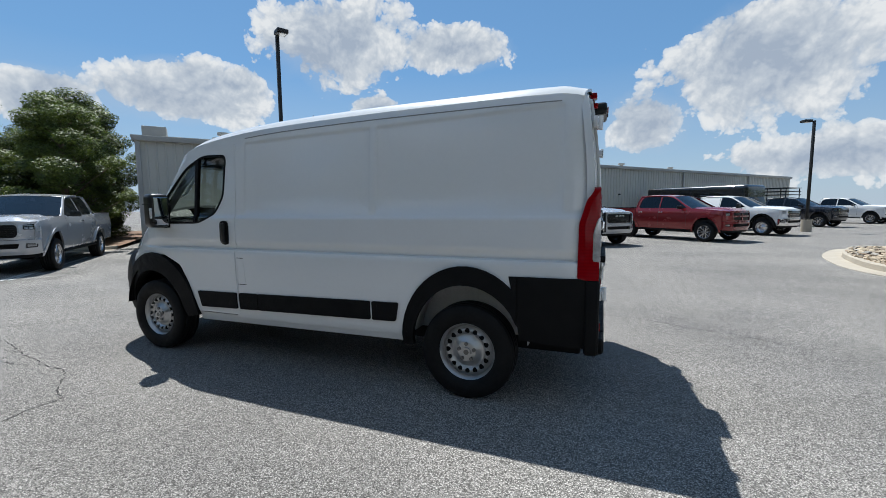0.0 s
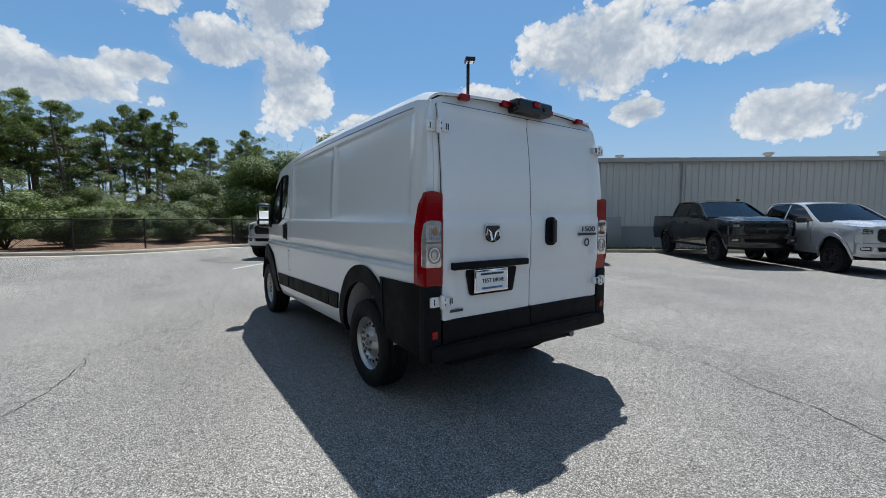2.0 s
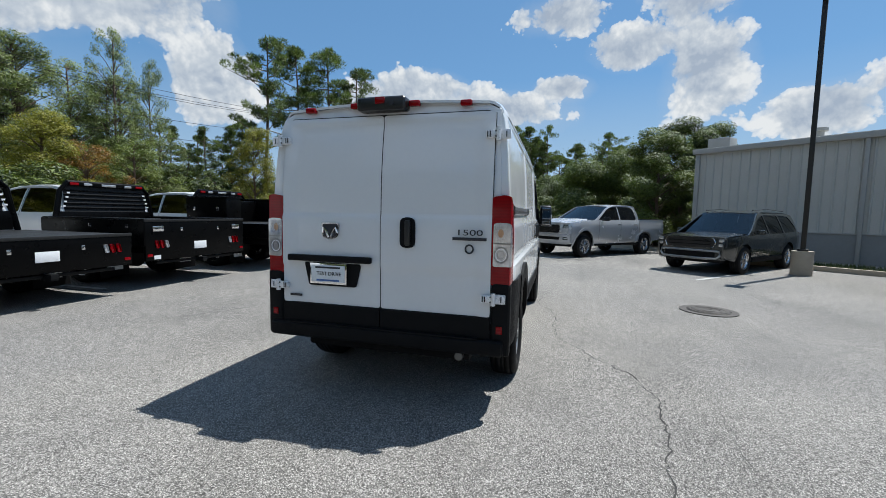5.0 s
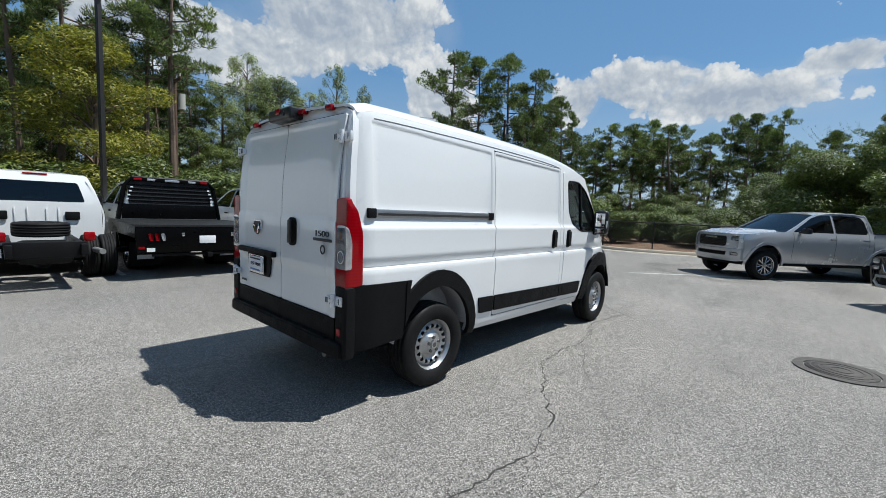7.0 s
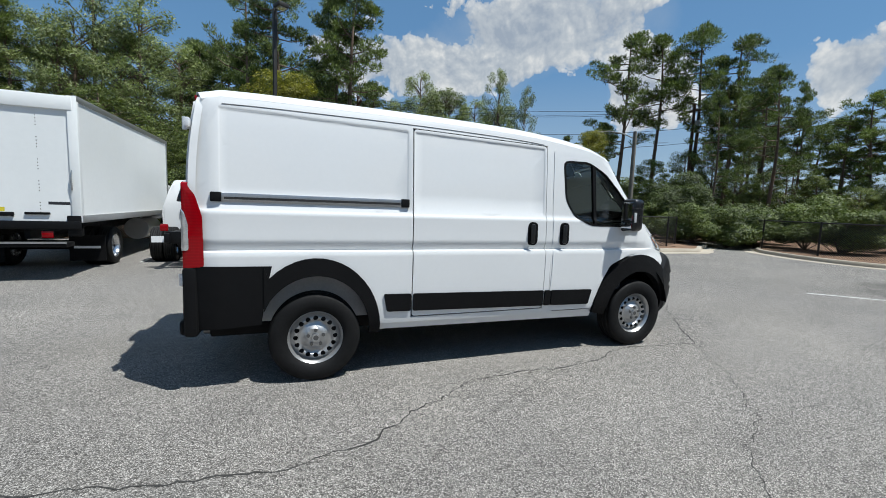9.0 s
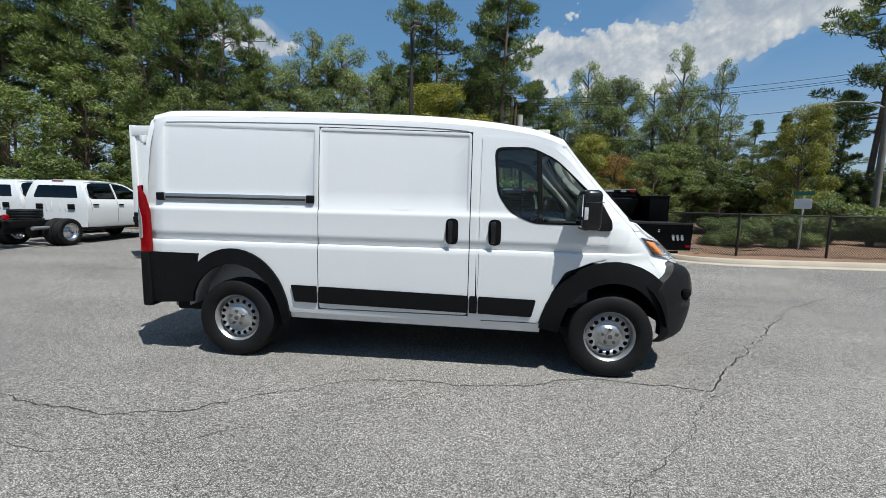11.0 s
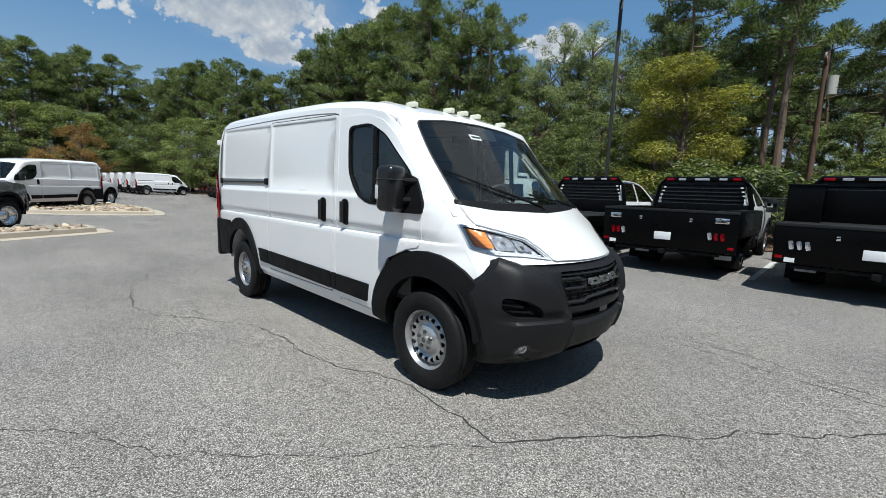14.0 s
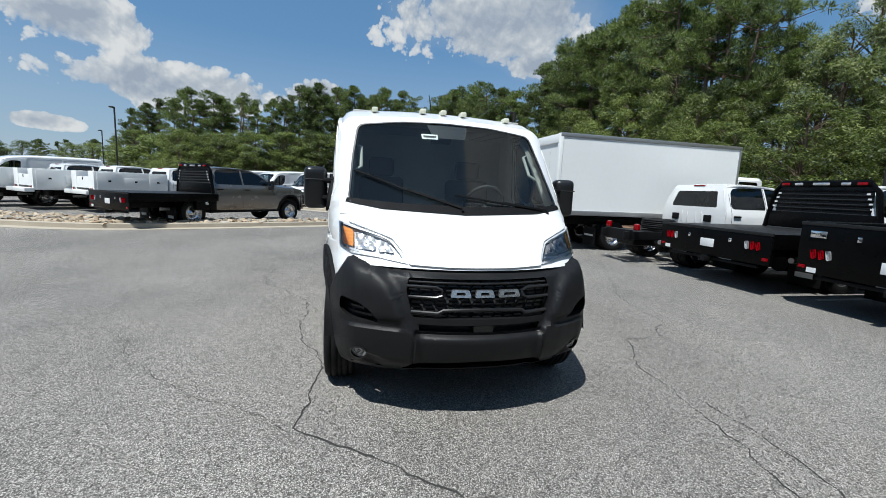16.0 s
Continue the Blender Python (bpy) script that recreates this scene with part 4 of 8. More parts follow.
def build_rear(van):
    # rear face frame and two doors
    face_x = lambda z: -2.655 + 0.0 * z + 0.075 * max(0.0, (z - 1.5) / 0.75) ** 2
    on_rear = lambda out=0.0: (lambda y, z: (face_x(z) - out + 0.014 * max(0, abs(y) - 0.86) / 0.1, y, z))
    half = lambda z: lerp(z, ((0.5, 0.97), (1.6, 0.968), (2.0, 0.93), (2.16, 0.885), (2.25, 0.80)))
    rim = [(-0.97, 0.52), (0.97, 0.52), (0.968, 1.6), (0.94, 2.0), (0.912, 2.16), (0.89, 2.222), (0.80, 2.27), (0.4, 2.298), (0, 2.31), (-0.4, 2.298), (-0.80, 2.27), (-0.89, 2.222), (-0.912, 2.16), (-0.94, 2.0), (-0.968, 1.6)]
    part("rear_frame", shell(rim, on_rear(-0.012), frange(-1, 1, 0.1), frange(0.5, 2.3, 0.1), (0.05, 0, 0)), WHITE, van)
    part("door_gap", shell([(-0.866, 0.54), (0.866, 0.54), (0.862, 2.20), (0.80, 2.222), (-0.80, 2.222), (-0.862, 2.20)], on_rear(-0.008), (), frange(0.5, 2.3, 0.1)), GAP, van)

    def relief(y, z):
        # a step across the doors and a shallow field round the plate
        r = 0.012 * step01(1.47, 1.43, z) - 0.010 * step01(1.06, 1.03, z)
        return r - 0.012 * step01(1.98 + 0.2, 2.14, z) * step01(0.80, 0.76, abs(y))

    for sg, y0, y1 in ((1, 0.004, 0.858), (-1, -0.858, -0.004)):
        lo, hi = 0.735, 2.212
        a, b = sorted((y0, y1))
        outline = rounded([(a, lo), (b, lo), (b, hi), (a, hi)], 0.02)
        skin = shell(outline, lambda y, z: (on_rear(0.006)(y, z)[0] - relief(y, z), y, z), frange(-0.9, 0.9, 0.1) + [0.76, 0.8, -0.76, -0.8], frange(0.75, 2.2, 0.12) + [1.43, 1.45, 1.47, 1.03, 1.06, 2.14, 2.16, 2.18], (0.03, 0, 0))
        door = part("rear_door", skin, WHITE, van, "white rear cargo door")
        low = shell(rounded([(a, 0.565), (b, 0.565), (b, 0.73), (a, 0.73)], 0.012), on_rear(0.014), (), (), (0.03, 0, 0))
        part("lower_cladding", low, BLACKP, door, "black plastic lower cladding")
        for z, big in ((2.04, 0), (0.875, 1)):
            hinge = box(-2.690 + (0.05 if z > 2 else 0.0), sg * 0.845, z, 0.035, 0.10, 0.055, 0.01, 2)
            box(-2.672 + (0.05 if z > 2 else 0.0), sg * 0.925, z, 0.03, 0.09, 0.07, 0.01, 2, bm=hinge)
            rod((-2.70 + (0.05 if z > 2 else 0), sg * 0.885, z - 0.045), (-2.70 + (0.05 if z > 2 else 0), sg * 0.885, z + 0.045), 0.017, bm=hinge)
            hg = part("hinge", hinge, HINGEW, door, "bright folding door hinge with dark slots")
            bx_ = -2.709 + (0.05 if z > 2 else 0.0)
            for dy in (-0.035, -0.018, 0.03):
                part("hinge_slot", box(bx_ + (0.022 if dy > 0 else 0.0), sg * (0.845 + dy) if dy < 0 else sg * 0.94, z, 0.004, 0.008, 0.042, 0.002), GAP, hg)
            for dz in (-0.018, 0.018):
                part("bolt", rod((bx_ - 0.003, sg * 0.868, z + dz), (bx_ + 0.006, sg * 0.868, z + dz), 0.007, 6), STEELDARK, hg)
    # furniture of the doors
    plate_bar = part("plate_housing", shell(rounded([(0.20, 0.885), (0.62, 0.885), (0.66, 1.07), (0.16, 1.07)], 0.02), on_rear(0.012), (), (), (0.01, 0, 0)), BLACKP, van, "black plate recess")
    part("plate_lamp_bar", box(-2.685, 0.43, 1.105, 0.045, 0.73, 0.05, 0.012), BLACKP, plate_bar)
    plate = part("dealer_plate", box(-2.684, 0.435, 0.985, 0.008, 0.325, 0.165, 0.003), CHROME, van, "white dealer plate in a chrome surround")
    part("plate_face", box(-2.690, 0.435, 0.985, 0.005, 0.295, 0.135, 0.002), PLATEW, plate)
    back = Matrix(((0, 0, -1, 0), (-1, 0, 0, 0), (0, 1, 0, 0), (0, 0, 0, 1)))
    lettering("TEST DRIVE", 0.042, Matrix.Translation((-2.694, 0.425, 0.985)) @ back, INK, plate)
    for z, w in ((1.035, 0.22), (0.933, 0.20)):
        part("small_print", box(-2.6935, 0.435, z, 0.003, w, 0.014), BLUEINK if z < 1 else INK, plate)
    em = part("shield_badge", shell(rounded([(0.355, 1.285), (0.42, 1.262), (0.485, 1.285), (0.492, 1.385), (0.348, 1.385)], 0.02), on_rear(0.022), (), (), (0.012, 0, 0)), INK, van, "dark shield badge with a bright emblem")
    em2 = bmesh.new()
    for s in (1, -1):
        tube([(-2.682, 0.42 + s * 0.012, 1.275), (-2.684, 0.42 + s * 0.03, 1.33), (-2.684, 0.42 + s * 0.055, 1.355), (-2.684, 0.42 + s * 0.058, 1.31)], 0.011, bm=em2)
    part("emblem", em2, CHROME, em)
    part("emblem_rim", shell(rounded([(0.350, 1.281), (0.42, 1.256), (0.490, 1.281), (0.498, 1.391), (0.342, 1.391)], 0.02), on_rear(0.024), (), (), (0.01, 0, 0), [rounded([(0.357, 1.288), (0.42, 1.265), (0.483, 1.288), (0.489, 1.382), (0.351, 1.382)], 0.02)]), CHROME, em)
    cup = part("handle", shell(rounded([(-0.165, 1.215), (-0.285, 1.215), (-0.285, 1.445), (-0.165, 1.445)], 0.05), on_rear(0.022), (), (1.26, 1.33, 1.4), (0.014, 0, 0)), BLACKP, van, "black rear door handle")
    part("grip", box(-2.698, -0.235, 1.33, 0.03, 0.045, 0.19, 0.013), BLACKG, cup)
    lettering("1500", 0.075, Matrix.Translation((-2.686, -0.70, 1.342)) @ back @ Matrix.Diagonal((1.35, 0.8, 1, 1)), INK, van, "model_number", 0.003)
    part("model_name_bar", box(-2.680, -0.70, 1.298, 0.008, 0.25, 0.022, 0.003), INK, van, "dark model name bar")
    part("round_sticker", shell(arc(-0.70, 1.225, 0.034, 0.036, 0, 345, 20), on_rear(0.022), (), (), (0.004, 0, 0), [arc(-0.70, 1.225, 0.022, 0.024, 0, 345, 20)]), INK, van, "small round dealer sticker")
    part("dealer_script", box(-2.668, 0.74, 0.795, 0.004, 0.11, 0.018), INK, van, "small dark dealer script")
    # rear bumper step and reflectors
    step = box(-2.64, 0, 0.515, 0.14, 1.93, 0.12, 0.035, 3)
    bump = part("rear_bumper", step, BLACKP, van, "black plastic rear step bumper")
    part("step_tread", box(-2.675, 0, 0.576, 0.06, 1.55, 0.012, 0.004), BLACKP, bump)
    for sg in (1, -1):
        part("corner_piece", box(-2.625, sg * 0.935, 0.72, 0.10, 0.14, 0.54, 0.035, 3), BLACKP, bump)
        part("reflector", box(-2.678, sg * 0.93, 0.65, 0.008, 0.045, 0.055, 0.003), REDL, bump, "small red reflector")
    # cargo roof lamps and camera pod
    for y in (0.63, 0.235, -0.245, -0.64):
        x, _, z = roof(-2.52, y)
        part("clearance_lamp", box(-2.595, y, z - 0.035, 0.05, 0.085, 0.042, 0.014, 3), REDL, van, "small red clearance lamp")
    pod = part("camera_pod", box(-2.625, -0.005, 2.285, 0.13, 0.39, 0.10, 0.03, 3), BLACKG, van, "black pod with brake lamp and camera")
    part("brake_lamp", box(-2.695, -0.005, 2.302, 0.012, 0.075, 0.05, 0.008, 2), REDL, pod)
    part("camera_lens", rod((-2.69, -0.10, 2.28), (-2.70, -0.10, 2.28), 0.018, 14), INK, pod)
    # tow bracket and exhaust tip below
    part("exhaust_tip", rod((-2.3, -0.62, 0.36), (-2.6, -0.62, 0.40), 0.032, 12), STEELDARK, van)
    # the rail of the sliding door
    y = -side_y(-1.6, 1.51)
    rail = part("door_rail", box(-1.71, y - 0.006, 1.512, 1.40, 0.03, 0.062, 0.008), RAILM, van, "brushed metal sliding door rail")
    part("rail_slot", box(-1.71, y - 0.022, 1.505, 1.36, 0.004, 0.018), GAP, rail)
    for x in (-2.445, -0.985):
        part("rail_end", box(x, y - 0.012, 1.512, 0.075, 0.035, 0.072, 0.01), BLACKP, rail)


def tyre_profile(r, w):
    h = w / 2
    return [(r * 0.60, -h * 0.80), (r * 0.66, -h * 0.98), (r * 0.80, -h * 1.04), (r * 0.92, -h * 0.98), (r * 0.975, -h * 0.86), (r * 0.995, -h * 0.62), (r * 0.972, -h * 0.60), (r * 0.972, -h * 0.52), (r, -h * 0.50),
            (r, -h * 0.20), (r * 0.972, -h * 0.18), (r * 0.972, -h * 0.10), (r, -h * 0.08), (r, h * 0.08), (r * 0.972, h * 0.10), (r * 0.972, h * 0.18), (r, h * 0.20), (r, h * 0.50), (r * 0.972, h * 0.52), (r * 0.972, h * 0.60),
            (r * 0.995, h * 0.62), (r * 0.975, h * 0.86), (r * 0.92, h * 0.98), (r * 0.80, h * 1.04), (r * 0.66, h * 0.98), (r * 0.60, h * 0.80)]


def van_wheel(van, cx, sg):
    r, w = 0.372, 0.225
    at = Matrix.Translation((cx, sg * 0.885, r)) @ (Matrix() if sg > 0 else pose(0, 0, 0, 0, 0, 180))
    rub = lathe(tyre_profile(r, w), 56)
    wheel = part("wheel", rub, RUBBER, van, "black tyre on a silver steel wheel")
    wheel.matrix_local = at
    rim = lathe([(r * 0.60, -0.09), (r * 0.55, -0.02), (r * 0.545, 0.05), (r * 0.585, 0.075), (r * 0.62, 0.085), (r * 0.665, 0.098), (r * 0.672, 0.104), (r * 0.66, 0.108), (r * 0.635, 0.096), (r * 0.60, 0.085), (r * 0.57, 0.065), (r * 0.545, 0.045)], 48)
    part("rim", rim, STEEL, wheel)
    dish = lambda x, z: (x, lerp(math.hypot(x, z), ((0.03, 0.085), (0.085, 0.088), (0.097, 0.060), (0.130, 0.048), (0.150, 0.070), (0.168, 0.074), (0.186, 0.052), (0.207, 0.035))), z)
    holes = [arc(0.160 * math.cos(a), 0.160 * math.sin(a), 0.0205, 0.0205, 0, 324, 10) for a in (2 * math.pi * i / 16 for i in range(16))]
    disc = shell(arc(0, 0, 0.207, 0.207, 0, 352, 44), dish, frange(-0.2, 0.2, 0.025), frange(-0.2, 0.2, 0.025), (0, -0.006, 0), holes, ref=(0, -1, 0))
    part("wheel_disc", disc, STEEL, wheel)
    part("brake_drum", rod((0, -0.06, 0), (0, 0.025, 0), 0.19, 32), GAP, wheel)
    hub = rod((0, 0.06, 0), (0, 0.102, 0), 0.034, 24)
    part("hub_cap", hub, STEEL, wheel)
    part("hub_recess", rod((0, 0.08, 0), (0, 0.1035, 0), 0.021, 20), STEELDARK, wheel)
    for i in range(5):
        a = 2 * math.pi * i / 5 + 0.3
        x, z = 0.063 * math.cos(a), 0.063 * math.sin(a)
        part("wheel_nut", rod((x, 0.07, z), (x, 0.100, z), 0.0155, 6), STEELDARK, wheel)


def wipers(van):
    for y0, y1 in ((-0.02, -0.80), (0.70, -0.06)):
        bm = bmesh.new()
        pts = [(nose(y, z) + 0.022, y, z) for y, z in ((y0, 1.375), (y0 + (y1 - y0) * 0.5, 1.42 + 0.07 * (y1 < -0.5)), (y1, 1.47 + 0.16 * (y1 < -0.5)))]
        tube([(nose(y0, 1.35) + 0.02, y0, 1.35), pts[0], pts[1]], 0.012, bm=bm)
        tube([(p[0] + 0.004, p[1], p[2] - 0.004) for p in (pts[0], pts[1], pts[2])], 0.008, bm=bm)
        part("wiper", bm, BLACKP, van, "black windscreen wiper")


def cab_interior(van):
    dash = box(1.62, 0, 1.18, 0.60, 1.76, 0.26, 0.08, 3)
    box(1.42, 0.42, 1.30, 0.24, 0.5, 0.12, 0.05, 3, bm=dash)
    part("dashboard", dash, DASH, van, "dark plastic dashboard")
    wheel = bmesh.new()
    ring = [(1.22 + 0.10 * math.sin(a), 0.42 + 0.19 * math.cos(a), 1.38 + 0.17 * math.sin(a)) for a in (2 * math.pi * i / 24 for i in range(25))]
    tube(ring, 0.016, 8, bm=wheel)
    for a in (0.0, math.pi, -math.pi / 2):
        rod((1.24, 0.42, 1.37), (1.22 + 0.10 * math.sin(a), 0.42 + 0.19 * math.cos(a), 1.38 + 0.17 * math.sin(a)), 0.018, 8, bm=wheel)
    rod((1.23, 0.42, 1.37), (1.45, 0.42, 1.22), 0.03, 10, bm=wheel)
    part("steering_wheel", wheel, DASH, van)
    for y in (0.45, -0.50):
        seat = box(0.78, y, 0.88, 0.52, 0.50, 0.18, 0.06, 3)
        part("seat", seat, CLOTH, van, "dark grey cab seat")
        part("seat_back", box(0.50, y, 1.28, 0.15, 0.48, 0.68, 0.06, 3, pose(0, 0, 0, 0, -10, 0)), CLOTH, van)
        part("head_rest", box(0.45, y, 1.72, 0.11, 0.27, 0.20, 0.05, 3), CLOTH, van)
    part("bulkhead", box(0.28, 0, 1.28, 0.03, 1.78, 1.60), PALE, van)
    part("cab_floor", box(1.0, 0, 0.62, 1.5, 1.8, 0.05), DASH, van)
    part("headliner", box(0.62, 0, 2.19, 0.75, 1.62, 0.02, 0.005), PALE, van)
    part("rear_view_mirror", box(1.12, 0, 1.95, 0.03, 0.2, 0.06, 0.012), DASH, van)
    for sg in (1, -1):
        part("door_lining", box(1.05, sg * 0.93, 0.98, 0.95, 0.03, 0.66, 0.01), DASH, van)
        part("pillar_lining", tube([(1.72, sg * 0.84, 1.42), (1.45, sg * 0.82, 1.72), (1.18, sg * 0.79, 2.0)], 0.035, 8), PALE, van, "pale pillar lining with grab handle")
        part("grab_handle", tube([(1.52, sg * 0.80, 1.62), (1.50, sg * 0.74, 1.66), (1.34, sg * 0.74, 1.83), (1.33, sg * 0.79, 1.85)], 0.014, 8), PALE, van)


BLACKG = surface("satin_black_plastic", (0.009, 0.009, 0.0095), 0.3, 0.0, 0.1)
WELL = surface("grey_arch_liner", (0.60, 0.60, 0.60), 0.7, 0.0, 0.15)
ROOFSEAL = surface("gutter_sealant", (0.22, 0.22, 0.22), 0.6)
BRIGHT = surface("bright_badge_metal", (0.50, 0.50, 0.50), 0.25, 0.9, 0.15, 20, 90)
LAMPTRIM = surface("silver_lamp_trim", (0.66, 0.67, 0.69), 0.3, 0.3, 0.15)
BOWL = surface("faceted_lamp_bowl", (0.48, 0.49, 0.51), 0.22, 0.6, 0.4, 30, 110)
MIRROR = surface("mirror_silver", (0.85, 0.86, 0.86), 0.02, 1.0, 0.01)
HINGEW = surface("hinge_white", (0.74, 0.74, 0.75), 0.3, 0.25, 0.12, 30, 90)
STEELDARK = surface("dark_nut_steel", (0.16, 0.16, 0.16), 0.4, 0.9)
AMBERDIM = surface("amber_reflector", (0.55, 0.35, 0.22), 0.15, 0.6)
MARKER = surface("milky_marker_lens", (0.62, 0.62, 0.50), 0.2, 0.0, 0.1)
HEADCLEAR = pane("headlight_cover", (0.93, 0.94, 0.95), 0.01)

hero = build_van(Matrix(), "white low-roof cargo van parked on worn asphalt")


# ---- ground, kerbs, cracks ----
ASPHALT = asphalt_material()
CONCRETE = surface("kerb_concrete", (0.36, 0.315, 0.25), 0.85, 0.0, 0.16, 1.4, 40, bump=0.25, bump_scale=90)
CRACKM = surface("crack_shadow", (0.030, 0.029, 0.027), 0.95, 0.0, 0.3)
SOIL = surface("pine_straw_soil", (0.17, 0.10, 0.06), 0.95, 0.0, 0.35, 2.0, 50, bump=0.5, bump_scale=60)
GRASSM = leafage("grass_blades", (0.05, 0.075, 0.02), (0.16, 0.17, 0.06), 0.25)
IRON = surface("cast_iron", (0.075, 0.068, 0.062), 0.7, 0.5, 0.25, 8, 90, bump=0.4, bump_scale=140)
PAINTLINE = surface("worn_line_paint", (0.40, 0.40, 0.38), 0.85, 0.0, 0.45, 9, 120)

g = bmesh.new()
bmesh.ops.create_grid(g, x_segments=10, y_segments=10, size=420)
tagged(part("ground", g, ASPHALT), "worn grey asphalt of the car park", "ground", kind="structure")


def crack(points, seed, width=0.009):
    """A jagged open crack along a rough line."""
    rnd = random.Random(seed)
    line = []
    for (ax, ay), (bx, by) in zip(points, points[1:]):
        n = max(2, int(math.hypot(bx - ax, by - ay) / 0.05))
        for i in range(n):
            line.append((ax + (bx - ax) * i / n, ay + (by - ay) * i / n))
    line.append(points[-1])
    bm = bmesh.new()
    rows, wx, wy = [], 0.0, 0.0
    for i, (x, y) in enumerate(line):
        wx = wx * 0.86 + rnd.uniform(-0.024, 0.024)
        wy = wy * 0.86 + rnd.uniform(-0.024, 0.024)
        a, b = line[max(0, i - 1)], line[min(len(line) - 1, i + 1)]
        d = Vector((b[0] - a[0], b[1] - a[1])).normalized()
        w = width * rnd.uniform(0.2, 1.0) * min(1, i / 4, (len(line) - 1 - i) / 4 + 0.05)
        p = Vector((x + wx, y + wy))
        s = Vector((-d.y, d.x)) * w
        rows.append((bm.verts.new((*(p + s), 0.003)), bm.verts.new((*(p - s), 0.003))))
    for (a, b), (c, d) in zip(rows, rows[1:]):
        bm.faces.new((a, b, d, c))
    bmesh.ops.recalc_face_normals(bm, faces=bm.faces[:])
    if sum(f.normal.z for f in bm.faces) < 0:
        bmesh.ops.reverse_faces(bm, faces=bm.faces[:])
    return bm


CRACK_LINES = (
    ([(-4.6, -1.3), (-3.9, -1.7), (-3.2, -1.95), (-2.65, -2.07), (-1.95, -2.13), (-1.6, -2.06), (-1.2, -1.82), (-0.6, -1.42), (-0.2, -1.32), (0.3, -1.35), (1.0, -1.29), (1.45, -1.1), (2.08, -1.04), (2.5, -1.15), (2.75, -0.85), (3.2, -0.3), (3.6, 0.2), (4.1, 0.68), (4.9, 1.67), (5.5, 2.3), (6.6, 3.1)], 0.009),
    ([(5.6, 1.1), (4.5, 1.3), (2.8, 1.65), (1.87, 1.75), (1.3, 2.1), (1.2, 2.6), (0.7, 3.0), (0.2, 3.08), (-0.6, 3.3), (-1.1, 3.6), (-1.9, 4.1)], 0.008),
    ([(2.4, 1.76), (3.0, 1.84), (3.5, 1.68), (4.3, 1.55)], 0.008),
    ([(2.6, -1.05), (1.85, -2.05), (1.35, -2.6), (0.9, -2.8), (0.3, -3.3)], 0.004),
    ([(-0.7, -5.6), (-0.9, -5.3), (-1.35, -4.6), (-1.95, -4.0), (-2.2, -3.6)], 0.007),
    ([(0.4, -1.36), (-0.3, -1.75), (-1.2, -2.35), (-2.0, -2.6), (-3.0, -2.5)], 0.003),
)
for i, (pts, wide) in enumerate(CRACK_LINES):
    tagged(part("crack", crack(pts, 100 + i, wide), CRACKM), "dark jagged crack in the asphalt", "crack", kind="structure")


def kerb_run(points, label, w=0.15, h=0.14, gutter=0.45):
    """A concrete kerb with a gutter apron on its right-hand side."""
    bm = bmesh.new()
    pts = [Vector(p) for p in points]
    prof = [(-0.02, 0.0), (-0.02, h), (0.0, h + 0.004), (w - 0.03, h), (w, h - 0.03), (w + 0.02, 0.012), (w + gutter, 0.008), (w + gutter, 0.0)]
    rows = []
    for i, p in enumerate(pts):
        d = (pts[min(i + 1, len(pts) - 1)] - pts[max(i - 1, 0)]).normalized()
        s = Vector((d.y, -d.x))
        rows.append([bm.verts.new((p.x + s.x * a, p.y + s.y * a, z)) for a, z in prof])
    for r, q in zip(rows, rows[1:]):
        for j in range(len(prof) - 1):
            bm.faces.new((r[j], r[j + 1], q[j + 1], q[j]))
    bmesh.ops.recalc_face_normals(bm, faces=bm.faces[:])
    if sum(f.normal.z * f.calc_area() for f in bm.faces) < 0:
        bmesh.ops.reverse_faces(bm, faces=bm.faces[:])
    return tagged(part("kerb", bm, CONCRETE), label, "kerb", kind="structure")


def curve_through(points, step=0.6):
    """A rounded line through points."""
    pts = [Vector(p) for p in points]
    out = []
    for i in range(len(pts) - 1):
        p0, p1, p2, p3 = pts[max(i - 1, 0)], pts[i], pts[i + 1], pts[min(i + 2, len(pts) - 1)]
        n = max(1, int((p2 - p1).length / step))
        for j in range(n):
            u = j / n
            out.append(0.5 * ((2 * p1) + (p2 - p0) * u + (2 * p0 - 5 * p1 + 4 * p2 - p3) * u * u + (3 * p1 - p0 - 3 * p2 + p3) * u ** 3))
    out.append(pts[-1])
    return [(p.x, p.y) for p in out]


KERB_NEAR = curve_through([(5.9, 9.6), (6.3, 8.2), (7.4, 7.55), (10.0, 7.6), (12.6, 7.65), (13.6, 7.5), (15.2, 8.6), (17.4, 10.2), (17.6, 14.0)])
KERB_FAR = curve_through([(18.6, 8.0), (17.0, 7.0), (15.9, 4.6), (16.1, 2.4), (17.6, -1.2), (16.6, -3.6), (15.4, -5.4), (14.6, -6.3)])
kerb_run(KERB_NEAR, "tan concrete kerb along the planted edge")
kerb_run(KERB_FAR, "tan concrete kerb before the fence")


